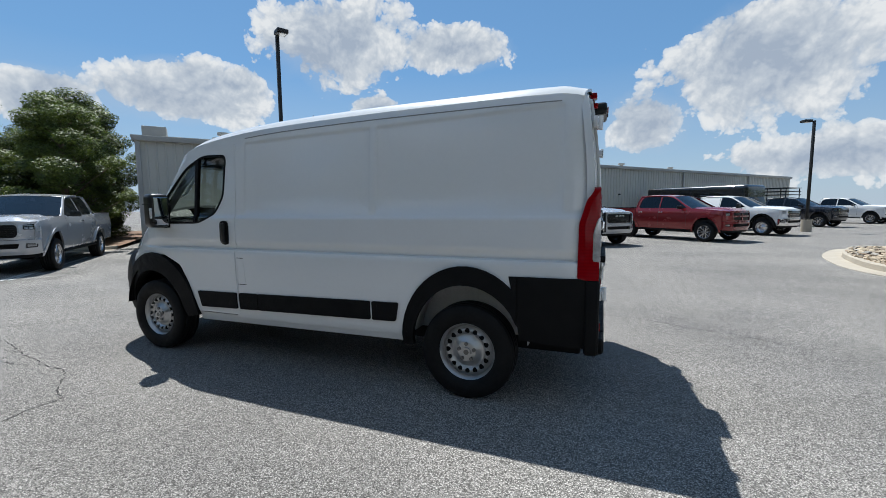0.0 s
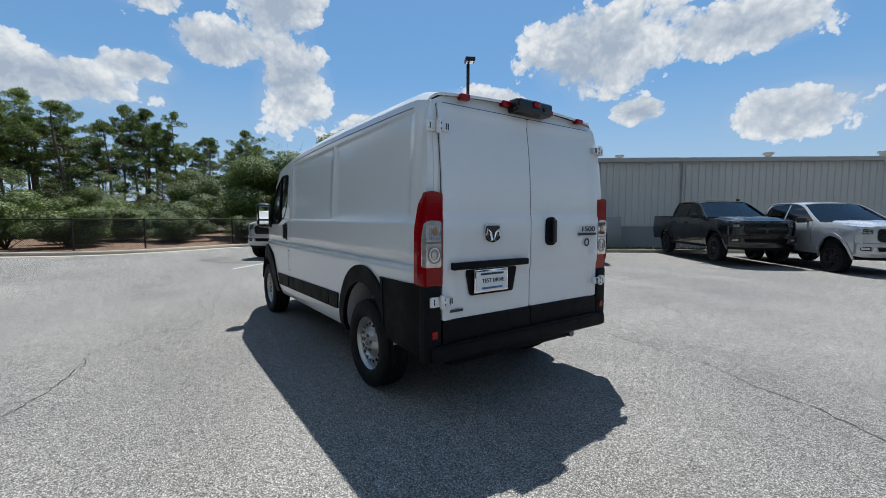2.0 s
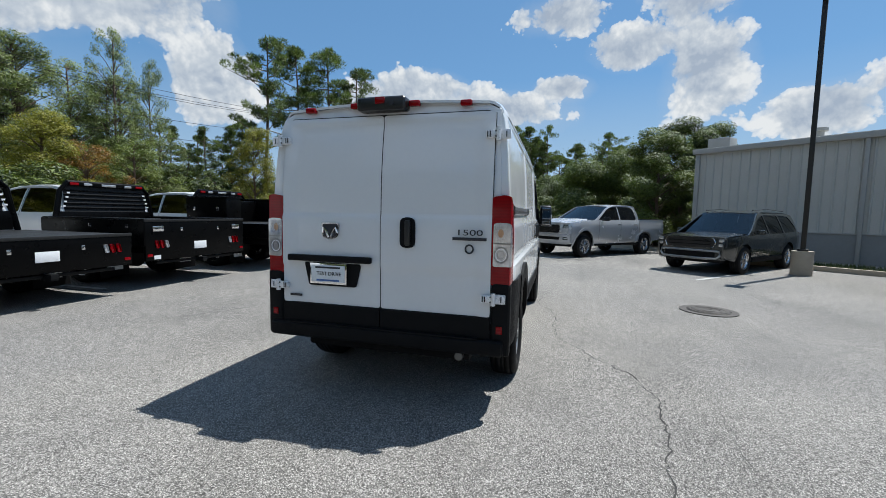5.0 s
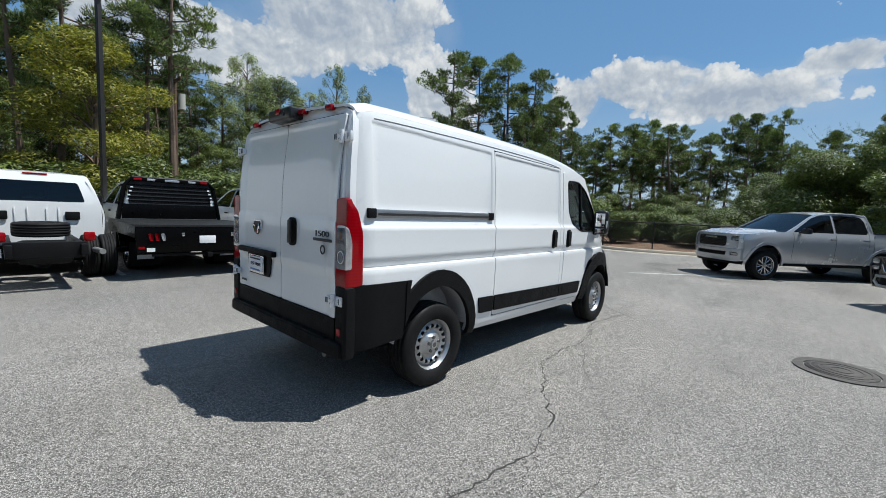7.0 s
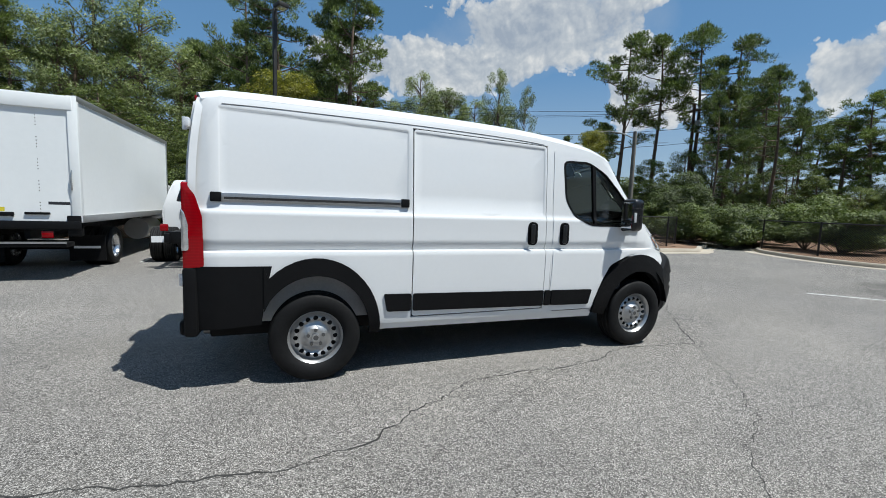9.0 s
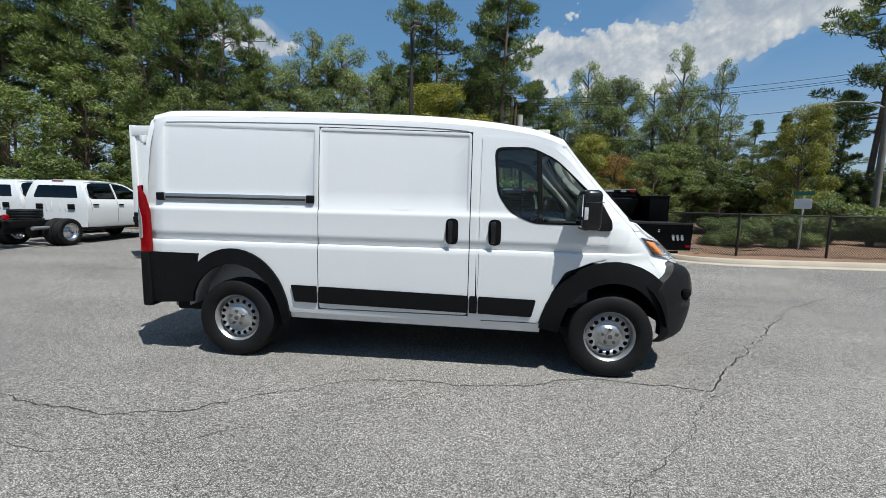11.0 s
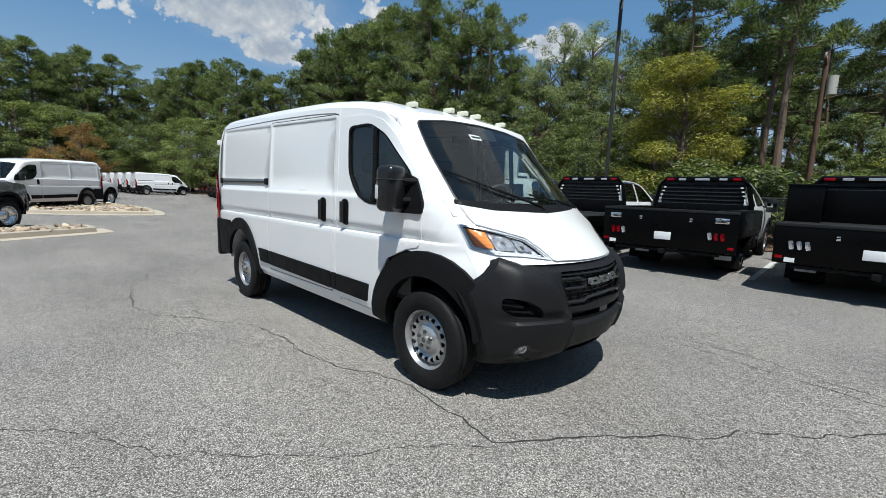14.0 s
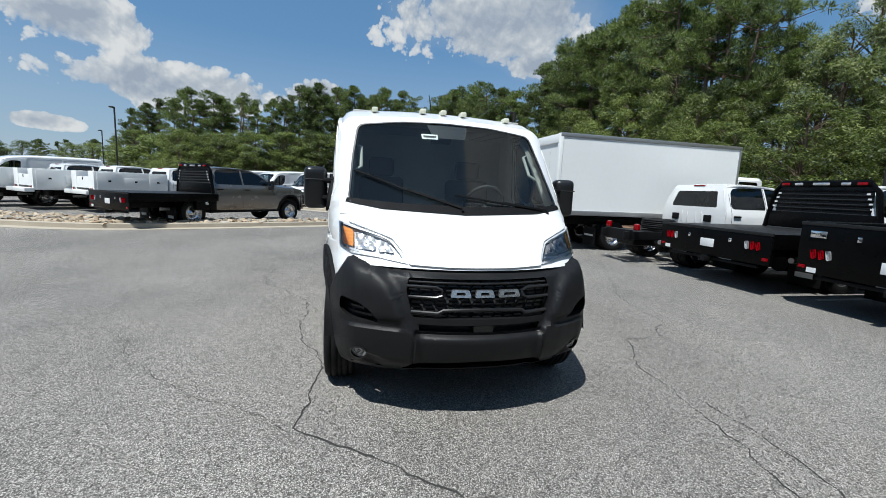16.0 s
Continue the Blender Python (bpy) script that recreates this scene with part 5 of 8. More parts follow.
def bank(edge, depth, name, material, label, rise=0.0):
    """Soil behind a kerb, from its back edge outwards (to the left of its run)."""
    bm = bmesh.new()
    pts = [Vector(p) for p in edge]
    rows = []
    for i, p in enumerate(pts):
        d = (pts[min(i + 1, len(pts) - 1)] - pts[max(i - 1, 0)]).normalized()
        s = Vector((-d.y, d.x))
        rows.append([bm.verts.new((p.x + s.x * a, p.y + s.y * a, 0.115 + rise * a / depth + 0.05 * noise.noise(Vector((p.x * 0.7, p.y * 0.7, a))) * (a > 0.2))) for a in (0.01, depth * 0.2, depth * 0.5, depth)])
    for r, q in zip(rows, rows[1:]):
        for j in range(3):
            bm.faces.new((r[j], q[j], q[j + 1], r[j + 1]))
    bmesh.ops.recalc_face_normals(bm, faces=bm.faces[:])
    if sum(f.normal.z for f in bm.faces) < 0:
        bmesh.ops.reverse_faces(bm, faces=bm.faces[:])
    return tagged(part(name, bm, material), label, "soil", kind="structure")


bank(KERB_NEAR, 4.0, "planted_bank", SOIL, "brown pine straw bank behind the kerb", 0.1)
bank(KERB_FAR, 9.0, "planted_bank", SOIL, "brown pine straw bank under the hedge", 0.2)

# woodland floor behind the car park
wf = bmesh.new()
for pts in ([(-70, 13.5), (5.0, 12.6), (17, 14), (60, 14), (60, 70), (-70, 70)], [(22, -8), (70, -8), (70, 14.2), (20, 14.2)], [(-140, -60), (-72, -40), (-70, 13.5), (-70, 70), (-140, 70)]):
    shell(pts, lambda u, v: (u, v, 0.03), (), (), bm=wf, ref=(0, 0, -5))
tagged(part("woodland_floor", wf, SOIL), "shaded brown woodland floor", "ground", kind="structure")

# manhole and drain grate
mh = thing("manhole_cover", Matrix.Translation((1.85, -3.68, 0.004)), "round rusty iron manhole cover in the asphalt", "manhole cover")
part("cover", lathe([(0.0, 0.012), (0.30, 0.012), (0.302, 0.004)], 40, pose(0, 0, 0, 90)), IRON, mh)
part("collar", shell(arc(0, 0, 0.41, 0.41, 0, 351, 40), lambda x, y: (x, y, 0.009), (), (), (0, 0, -0.01), [arc(0, 0, 0.315, 0.315, 0, 351, 40)], ref=(0, 0, -1)), IRON, mh)
for rr in (0.10, 0.19, 0.26):
    part("raised_ring", shell(arc(0, 0, rr, rr, 0, 351, 40), lambda x, y: (x, y, 0.017), (), (), (0, 0, -0.006), [arc(0, 0, rr - 0.018, rr - 0.018, 0, 351, 40)], ref=(0, 0, -1)), IRON, mh)
dr = thing("drain_grate", Matrix.Translation((-12.4, 2.8, 0.003)), "rusty iron drain grate in the asphalt", "drain")
part("grate_frame", shell([(-0.5, -0.35), (0.5, -0.35), (0.5, 0.35), (-0.5, 0.35)], lambda x, y: (x, y, 0.01), (), (), (0, 0, -0.01), [[(-0.44, -0.29), (0.44, -0.29), (0.44, 0.29), (-0.44, 0.29)]], ref=(0, 0, -1)), IRON, dr)
for i in range(9):
    part("grate_bar", box(-0.4 + 0.1 * i, 0, 0.004, 0.05, 0.6, 0.012), IRON, dr)

# stall lines
for (ax, ay), (bx, by) in (((5.6, -4.6), (8.6, -7.4)), ((9.2, -0.9), (12.6, -4.2)), ((7.9, 0.6), (10.9, -2.4)), ((-0.05, 6.6), (-0.05, 11)), ((2.7, 6.6), (2.7, 11)), ((-2.65, 6.6), (-2.65, 11)), ((-5.0, 6.6), (-5.0, 11))):
    d = Vector((bx - ax, by - ay)).normalized()
    s = Vector((-d.y, d.x)) * 0.05
    lb = bmesh.new()
    lb.faces.new([lb.verts.new((x, y, 0.004)) for x, y in ((ax + s.x, ay + s.y), (ax - s.x, ay - s.y), (bx - s.x, by - s.y), (bx + s.x, by + s.y))])
    bmesh.ops.recalc_face_normals(lb, faces=lb.faces[:])
    tagged(part("stall_line", lb, PAINTLINE), "faded white parking stall line", "line", kind="structure")

# ---- rock islands ----
STONES = [surface("tan_river_stone_%s" % w, c, 0.85, 0.0, 0.25, 3, 40, bump=0.2, bump_scale=60, each=0.8) for w, c in (("pale", (0.38, 0.31, 0.22)), ("brown", (0.28, 0.20, 0.135)), ("grey", (0.30, 0.275, 0.24)))]
STONEFILL = surface("tan_stone_fill", (0.30, 0.235, 0.165), 0.85, 0.0, 0.3, 3, 40, bump=0.2, bump_scale=60, island=0.9)
rock_rnd = random.Random(5)
rock_meshes = []
for i in range(7):
    rb = bmesh.new()
    bmesh.ops.create_icosphere(rb, subdivisions=1, radius=1.0)
    for v in rb.verts:
        v.co *= 0.75 + 0.5 * rock_rnd.random()
    rb.transform(Matrix.Diagonal((0.17, 0.12, 0.075, 1)))
    me = bpy.data.meshes.new("stone")
    rb.to_mesh(me)
    rb.free()
    me.materials.append(STONES[i % 3])
    rock_meshes.append(me)


def inside(p, poly):
    c = False
    for (ax, ay), (bx, by) in zip(poly, poly[1:] + poly[:1]):
        if (ay > p[1]) != (by > p[1]) and p[0] < (bx - ax) * (p[1] - ay) / (by - ay) + ax:
            c = not c
    return c


def rock_island(outline, count, label):
    ring = curve_through(outline + outline[:1], 0.5)[:-1]
    isl = thing("rock_island", Matrix(), label, "planting island")
    kb = bmesh.new()
    cx, cy = sum(p[0] for p in ring) / len(ring), sum(p[1] for p in ring) / len(ring)
    pts = [Vector(p) for p in ring]
    n = len(pts)
    prof = [(-0.16, 0.06), (-0.15, 0.15), (-0.03, 0.155), (0.0, 0.13), (0.01, 0.014), (0.42, 0.01), (0.42, 0.0)]
    rows = []
    turn = sum((pts[i].x * pts[(i + 1) % n].y - pts[(i + 1) % n].x * pts[i].y) for i in range(n))
    for i in range(n):
        d = (pts[(i + 1) % n] - pts[i - 1]).normalized()
        s = Vector((d.y, -d.x)) * (1 if turn > 0 else -1)
        rows.append([kb.verts.new((pts[i].x + s.x * a, pts[i].y + s.y * a, z)) for a, z in prof])
    for i in range(n):
        for j in range(len(prof) - 1):
            kb.faces.new((rows[i][j], rows[i][j + 1], rows[(i + 1) % n][j + 1], rows[(i + 1) % n][j]))
    bmesh.ops.recalc_face_normals(kb, faces=kb.faces[:])
    if sum(f.normal.z * f.calc_area() for f in kb.faces) < 0:
        bmesh.ops.reverse_faces(kb, faces=kb.faces[:])
    part("kerb", kb, CONCRETE, isl, "tan concrete kerb")
    part("bed", shell(ring, lambda u, v: (u, v, 0.08), (), (), ref=(cx, cy, -2)), SOIL, isl)
    lo = [min(p[k] for p in ring) for k in (0, 1)]
    hi = [max(p[k] for p in ring) for k in (0, 1)]
    made = 0
    for _ in range(count * 6):
        if made >= count:
            break
        p = (rock_rnd.uniform(lo[0], hi[0]), rock_rnd.uniform(lo[1], hi[1]))
        q = (p[0] + (p[0] - cx) * 0.06, p[1] + (p[1] - cy) * 0.06)
        if not inside(q, ring):
            continue
        st = new("stone", rock_rnd.choice(rock_meshes))
        st.parent = isl
        k = rock_rnd.uniform(0.45, 0.95)
        st.matrix_local = pose(p[0], p[1], 0.12 + 0.05 * rock_rnd.random(), rock_rnd.uniform(-25, 25), rock_rnd.uniform(-25, 25), rock_rnd.uniform(0, 360)) @ Matrix.Diagonal((k, k, k, 1))
        made += 1
    # the smaller stones that fill the bed
    verts, faces, shapes = [], [], [([v.co.copy() for v in me.vertices], [tuple(f.vertices) for f in me.polygons]) for me in rock_meshes]
    for _ in range(count * 9):
        p = (rock_rnd.uniform(lo[0], hi[0]), rock_rnd.uniform(lo[1], hi[1]))
        if not inside((p[0] + (p[0] - cx) * 0.05, p[1] + (p[1] - cy) * 0.05), ring):
            continue
        k = rock_rnd.uniform(0.5, 0.9)
        at_ = pose(p[0], p[1], 0.10 + 0.04 * rock_rnd.random(), rock_rnd.uniform(-20, 20), rock_rnd.uniform(-20, 20), rock_rnd.uniform(0, 360)) @ Matrix.Diagonal((k, k, k * 0.8, 1))
        vs, fs = rock_rnd.choice(shapes)
        base = len(verts)
        verts += [tuple(at_ @ v) for v in vs]
        faces += [tuple(base + i for i in f) for f in fs]
    me = bpy.data.meshes.new("stone_fill")
    me.from_pydata(verts, [], faces)
    me.materials.append(STONEFILL)
    fill = new("stone_fill", me)
    fill.parent = isl
    tagged(fill, "tan river stones covering the bed", kind="stuff")


ISLANDS = (
    ([(-11.1, -1.5), (-10.4, -2.9), (-9.3, -5.2), (-8.4, -7.6), (-8.6, -9.6), (-9.2, -11.4), (-10.4, -13.2), (-11.6, -12.2), (-10.4, -8.2), (-10.8, -5.4), (-11.8, -2.6), (-11.9, -1.6)], 300, "kerbed island covered with tan river stones"),
    ([(-18.0, 1.2), (-19.2, -1.6), (-21.5, -3.8), (-24.5, -4.4), (-27.0, -2.0), (-29.0, 0.4), (-25.0, 1.0), (-21.0, 1.6)], 190, "kerbed island of tan stones by the white vans"),
)
for outline, count, label in ISLANDS:
    rock_island(outline, count, label)

# ---- metal warehouse ----
SIDING = siding_material()
WAINSCOT = surface("grey_wainscot", (0.26, 0.26, 0.255), 0.6, 0.0, 0.08, 0.8, 12)
TRIMM = surface("grey_metal_trim", (0.37, 0.36, 0.335), 0.5, 0.0, 0.06)
wh = thing("warehouse", pose(13.66, -6.72, 0, 0, 0, 231), "long low warehouse with beige ribbed metal siding", "building")
# local: x runs along the long wall away from the near corner, y = 0 is that wall, the inside lies at -y... the yard at +y is mirrored by SIDE
SIDE = -1
L, DEEP, H = 54.0, 26.0, 4.25


def ribbed(x0, x1, z0, z1, fn):
    """Sheet with a rib every 0.3 m."""
    bm = bmesh.new()
    x, xs_ = x0, []
    while x < x1:
        xs_ += [(x, 0.0), (min(x1, x + 0.225), 0.0), (min(x1, x + 0.243), 0.032), (min(x1, x + 0.282), 0.032)]
        x += 0.3
    xs_.append((x1, 0.0))
    rows = [(bm.verts.new(fn(a, o, z0)), bm.verts.new(fn(a, o, z1))) for a, o in xs_]
    for (a, b), (c, d) in zip(rows, rows[1:]):
        bm.faces.new((a, c, d, b))
    bmesh.ops.recalc_face_normals(bm, faces=bm.faces[:])
    return bm


long_wall = part("wall", ribbed(0.0, L, 1.05, H - 0.16, lambda a, o, z: (a, SIDE * o, z)), SIDING, wh, "beige ribbed siding")
end_wall = part("wall", ribbed(0.0, DEEP, 1.05, H - 0.16, lambda a, o, z: (-o, -SIDE * a, z)), SIDING, wh, "beige ribbed siding")
part("wall_core", box(L / 2, -SIDE * DEEP / 2, H / 2 - 0.05, L - 0.04, DEEP - 0.04, H - 0.1), TRIMM, wh)
part("wainscot", box(L / 2, SIDE * 0.02, 0.53, L, 0.05, 1.06), WAINSCOT, wh, "grey metal wainscot")
part("wainscot", box(-0.02, -SIDE * DEEP / 2, 0.53, 0.05, DEEP, 1.06), WAINSCOT, wh, "grey metal wainscot")
part("drip_cap", box(L / 2, SIDE * 0.055, 1.07, L, 0.05, 0.045, 0.01), TRIMM, wh)
part("eave_trim", box(L / 2, SIDE * 0.09, H - 0.09, L + 0.3, 0.18, 0.20, 0.03), TRIMM, wh, "grey metal eave gutter")
part("eave_trim", box(-0.09, -SIDE * DEEP / 2, H - 0.09, 0.18, DEEP + 0.3, 0.20, 0.03), TRIMM, wh)
part("corner_trim", box(-0.01, SIDE * 0.01, H / 2, 0.16, 0.16, H - 0.1, 0.01), TRIMM, wh)
roofb = bmesh.new()
shell([(-0.2, 0.15), (L + 0.2, 0.15), (L + 0.2, -DEEP), (-0.2, -DEEP)], lambda a, b: (a, SIDE * b, H + 0.02 + max(0, min(-b, DEEP + b)) * 0.02), (), (-DEEP / 2,), (0, 0, -0.1), bm=roofb, ref=(20, 13, -20))
part("roof", roofb, TRIMM, wh)
for a in (4.9, 14.5, 24.8, 35.2, 45.5):
    pipe = part("downpipe", box(a, SIDE * 0.085, H / 2, 0.11, 0.09, H - 0.12, 0.02), TRIMM, wh, "square metal downpipe")
for a, z in ((9.9, 2.27), (17.0, 2.3), (27.5, 2.3)):
    lampw = part("wall_lamp", box(a, SIDE * 0.08, z, 0.11, 0.12, 0.08, 0.02), DARKGREY, wh, "small dark wall lamp")
part("meter_box", box(6.0, SIDE * 0.12, 1.22, 0.36, 0.16, 0.28, 0.02), WAINSCOT, wh, "grey meter box")
part("hose_vent", box(10.8, SIDE * 0.08, 0.42, 0.75, 0.08, 0.26, 0.01), BLACKP, wh, "black louvred vent")
for a, b, s in ((3.0, -3.0, 0.28), (13.0, -4.0, 0.22), (21.0, -4.0, 0.3), (26.0, -3.0, 0.18), (33.0, -4.0, 0.3), (40.0, -4.0, 0.25)):
    vb = rod((a, SIDE * b, H), (a, SIDE * b, H + 0.4 + s), 0.09 + s * 0.2, 14)
    rod((a, SIDE * b, H + 0.4 + s), (a, SIDE * b, H + 0.52 + s), 0.16 + s * 0.35, 14, bm=vb)
    part("roof_vent", vb, TRIMM, wh, "metal roof vent")
part("rooftop_unit", box(0.5, SIDE * -0.8, H + 0.22, 0.8, 0.7, 0.5, 0.03), TRIMM, wh, "grey metal box on the corner of the roof")
part("concrete_footing", box(L / 2, SIDE * 0.35, 0.05, L, 0.7, 0.10, 0.02), CONCRETE, wh)
# switch cabinet by the wall
cab = thing("switch_cabinet", pose(6.4, -14.8, 0, 0, 0, 51), "grey steel electrical cabinet by the warehouse wall", "cabinet")
cbody = part("cabinet_body", box(0, 0, 0.75, 1.2, 0.8, 1.5, 0.03), WAINSCOT, cab)
part("cabinet_door", box(0, 0.405, 0.78, 1.05, 0.02, 1.3, 0.01), WAINSCOT, cab)
part("handle", box(0.4, 0.43, 0.8, 0.03, 0.03, 0.15, 0.008), BLACKP, cab)

# grass strip along the warehouse
u51 = Vector((math.cos(radians(231)), math.sin(radians(231))))
n51 = Vector((u51.y, -u51.x))            # towards the yard
if n51.dot(Vector((-1, 1))) < 0:
    n51 = -n51
gr, grnd = bmesh.new(), random.Random(8)
for _ in range(9000):
    a, b = grnd.uniform(0.3, 52), 0.75 + 1.5 * grnd.random()
    p = Vector((13.66, -6.72)) + u51 * a + n51 * b
    d, h = grnd.uniform(0, 6.28), grnd.uniform(0.05, 0.13)
    q = Vector((math.cos(d), math.sin(d), 0)) * 0.02
    base = Vector((p.x, p.y, 0.09))
    gr.faces.new([gr.verts.new(base + q), gr.verts.new(base - q), gr.verts.new(base + Vector((q.y, q.x, 0)) * 2 + Vector((0, 0, h)))])
tagged(part("grass", gr, GRASSM), "dry green grass along the warehouse wall", "grass", kind="stuff")
strip = bmesh.new()
shell([(0, 0.4), (53, 0.4), (53, 2.3), (0, 2.3)], lambda a, b: (13.66 + u51.x * a + n51.x * b, -6.72 + u51.y * a + n51.y * b, 0.085), (), (), (0, 0, -0.08), bm=strip, ref=(0, -20, -5))
tagged(part("grass_bed", strip, surface("dry_turf", (0.16, 0.16, 0.07), 0.95, 0.0, 0.3, 1.2, 40, bump=0.4, bump_scale=50)), "turf bed by the warehouse", "ground", kind="structure")
kerb_run([tuple(Vector((13.66, -6.72)) + u51 * a + n51 * 2.3) for a in (53, 45, 35, 25, 15, 8, 0)], "concrete kerb along the warehouse grass")

# ---- lamp posts, utility poles, wires ----
POLEM = surface("bronze_pole_paint", (0.022, 0.020, 0.018), 0.45, 0.3, 0.1)
GREYPOLE = surface("grey_pole_wood", (0.16, 0.145, 0.125), 0.9, 0.0, 0.25, 3, 40, bump=0.4, bump_scale=60)
WOODP = surface("weathered_pole_wood", (0.085, 0.048, 0.032), 0.9, 0.0, 0.25, 3, 40, bump=0.4, bump_scale=60)


def lamp_post(x, y, h, rz, plinth=True):
    lp = thing("lamp_post", pose(x, y, 0, 0, 0, rz), "tall dark bronze car park lamp post", "lamp post", "car park lamp posts")
    z0 = 0.65 if plinth else 0.0
    if plinth:
        part("plinth", rod((0, 0, 0), (0, 0, 0.65), 0.24, 24), CONCRETE, lp, "round concrete plinth")
    part("pole", box(0, 0, (h + z0) / 2, 0.11, 0.11, h - z0, 0.012), POLEM, lp)
    part("base_plate", box(0, 0, z0 + 0.03, 0.24, 0.24, 0.06, 0.015), POLEM, lp)
    part("arm", box(0.14, 0, h - 0.05, 0.28, 0.05, 0.06, 0.01), POLEM, lp)
    head = part("lamp_head", box(0.42, 0, h - 0.03, 0.42, 0.36, 0.13, 0.03), POLEM, lp)
    part("lens", box(0.42, 0, h - 0.10, 0.3, 0.26, 0.02, 0.005), CLEARL, head)
    return lp


for x, y, h, rz in ((7.75, -7.7, 7.3, 150), (-2.25, 11.3, 7.9, -60), (-13.0, -24.2, 5.9, 20), (-42.5, -23.2, 8.0, 0), (-25.5, 11.2, 7.6, 180), (-36.0, 13.5, 8.2, 180), (-70, -38, 8.2, 0)):
    lamp_post(x, y, h, rz)


def utility_pole(x, y, h, lean, label):
    up = thing("utility_pole", pose(x, y, 0, 0, lean, 0), label, "utility pole", "utility poles")
    part("pole", rod((0, 0, 0), (0, 0, h), 0.13, 12, 0.09), WOODP, up)
    part("crossarm", box(0, 0, h - 0.5, 0.1, 2.2, 0.12, 0.01), WOODP, up)
    part("transformer", rod((0.3, 0, h - 1.9), (0.3, 0, h - 1.1), 0.2, 16), TRIMM, up)
    for yy in (-0.95, -0.3, 0.3, 0.95):
        part("insulator", rod((0, yy, h - 0.44), (0, yy, h - 0.27), 0.04, 8), TRIMM, up)
    return up


UTIL = ((2.4, 22.6, 8.2), (24.0, 16.5, 9.0), (-24.0, 25.0, 10.0), (44.0, 10.0, 9.5))
for x, y, h in UTIL:
    utility_pole(x, y, h, 0.0, "weathered wooden utility pole at the wood's edge")
order = sorted(UTIL)
for (ax, ay, ah), (bx, by, bh) in zip(order, order[1:]):
    for off, low in ((-0.9, 0.3), (0.3, 0.3), (0.9, 0.3), (0.0, 1.6), (0.0, 2.6)):
        pts = []
        for i in range(13):
            u = i / 12
            pts.append((ax + (bx - ax) * u, ay + (by - ay) * u + off, ah + (bh - ah) * u - low - 1.0 * 4 * u * (1 - u) * 0.6))
        tagged(part("power_line", tube(pts, 0.012, 4), POLEM), "sagging black overhead cable", "cable", kind="structure")
street = thing("street_lamp", pose(16.7, 14.2, 0, 0, 0, 100), "grey street lamp with a long arm on a wooden pole", "street lamp")
part("pole", rod((0, 0, 0), (0, 0, 6.1), 0.14, 12, 0.10), GREYPOLE, street)
part("arm", tube([(0, 0, 5.7), (0.8, 0, 6.1), (1.7, 0, 6.35), (2.3, 0, 6.4)], 0.035, 8), TRIMM, street)
part("lamp_head", box(2.5, 0, 6.38, 0.5, 0.2, 0.12, 0.04), TRIMM, street)

# ---- chain-link fence ----
WIRE = mesh_wire("black_chain_link")


def fence(points, h=1.25, z0=0.12):
    fe = thing("chain_link_fence", Matrix(), "black vinyl chain-link fence on round posts", "fence")
    pts = [Vector(p) for p in points]
    for a, b in zip(pts, pts[1:]):
        d = b - a
        n = max(1, int(round(d.length / 2.6)))
        for i in range(n + 1):
            p = a + d * i / n
            if i < n or b is pts[-1]:
                part("post", rod((p.x, p.y, 0), (p.x, p.y, z0 + h + 0.05), 0.035, 10), POLEM, fe)
        bm = bmesh.new()
        uv = bm.loops.layers.uv.new("UVMap")
        vs_ = [bm.verts.new((a.x, a.y, z0)), bm.verts.new((b.x, b.y, z0)), bm.verts.new((b.x, b.y, z0 + h)), bm.verts.new((a.x, a.y, z0 + h))]
        f = bm.faces.new(vs_)
        for lp_, (u, v) in zip(f.loops, ((0, 0), (d.length, 0), (d.length, h), (0, h))):
            lp_[uv].uv = (u, v)
        part("wire_mesh", bm, WIRE, fe, "black wire mesh")
        part("top_rail", rod((a.x, a.y, z0 + h), (b.x, b.y, z0 + h), 0.024, 8), POLEM, fe)
    return fe


fence([(5.6, 12.4), (6.4, 9.6), (8.2, 8.5), (13.2, 8.5), (15.0, 9.6), (17.0, 11.4)])
fence([(19.6, 9.0), (17.9, 7.6), (16.7, 4.9), (16.9, 2.6), (18.4, -1.0), (17.3, -4.0), (16.0, -6.0)])
fence([(5.6, 12.4), (-8, 13.2), (-20, 14.0), (-34, 15.5)], 1.6, 0.0)


# ---- trees and shrubs ----
BARK = surface("pine_bark", (0.13, 0.09, 0.065), 0.95, 0.0, 0.35, 2.0, 25, bump=0.6, bump_scale=25)
NEEDLES = leafage("pine_needles", (0.013, 0.025, 0.009), (0.20, 0.25, 0.075), 0.3)
LEAVES = leafage("green_leaves", (0.014, 0.028, 0.008), (0.22, 0.265, 0.066), 0.26)
GOLD = leafage("turning_leaves", (0.05, 0.062, 0.012), (0.34, 0.31, 0.045), 0.36)
RUST = leafage("rusty_leaves", (0.10, 0.06, 0.015), (0.34, 0.17, 0.04), 0.4)
HEDGE = leafage("shrub_leaves", (0.009, 0.020, 0.005), (0.165, 0.21, 0.042), 0.2)
PALELEAF = leafage("grey_green_leaves", (0.035, 0.055, 0.018), (0.30, 0.34, 0.14), 0.34)


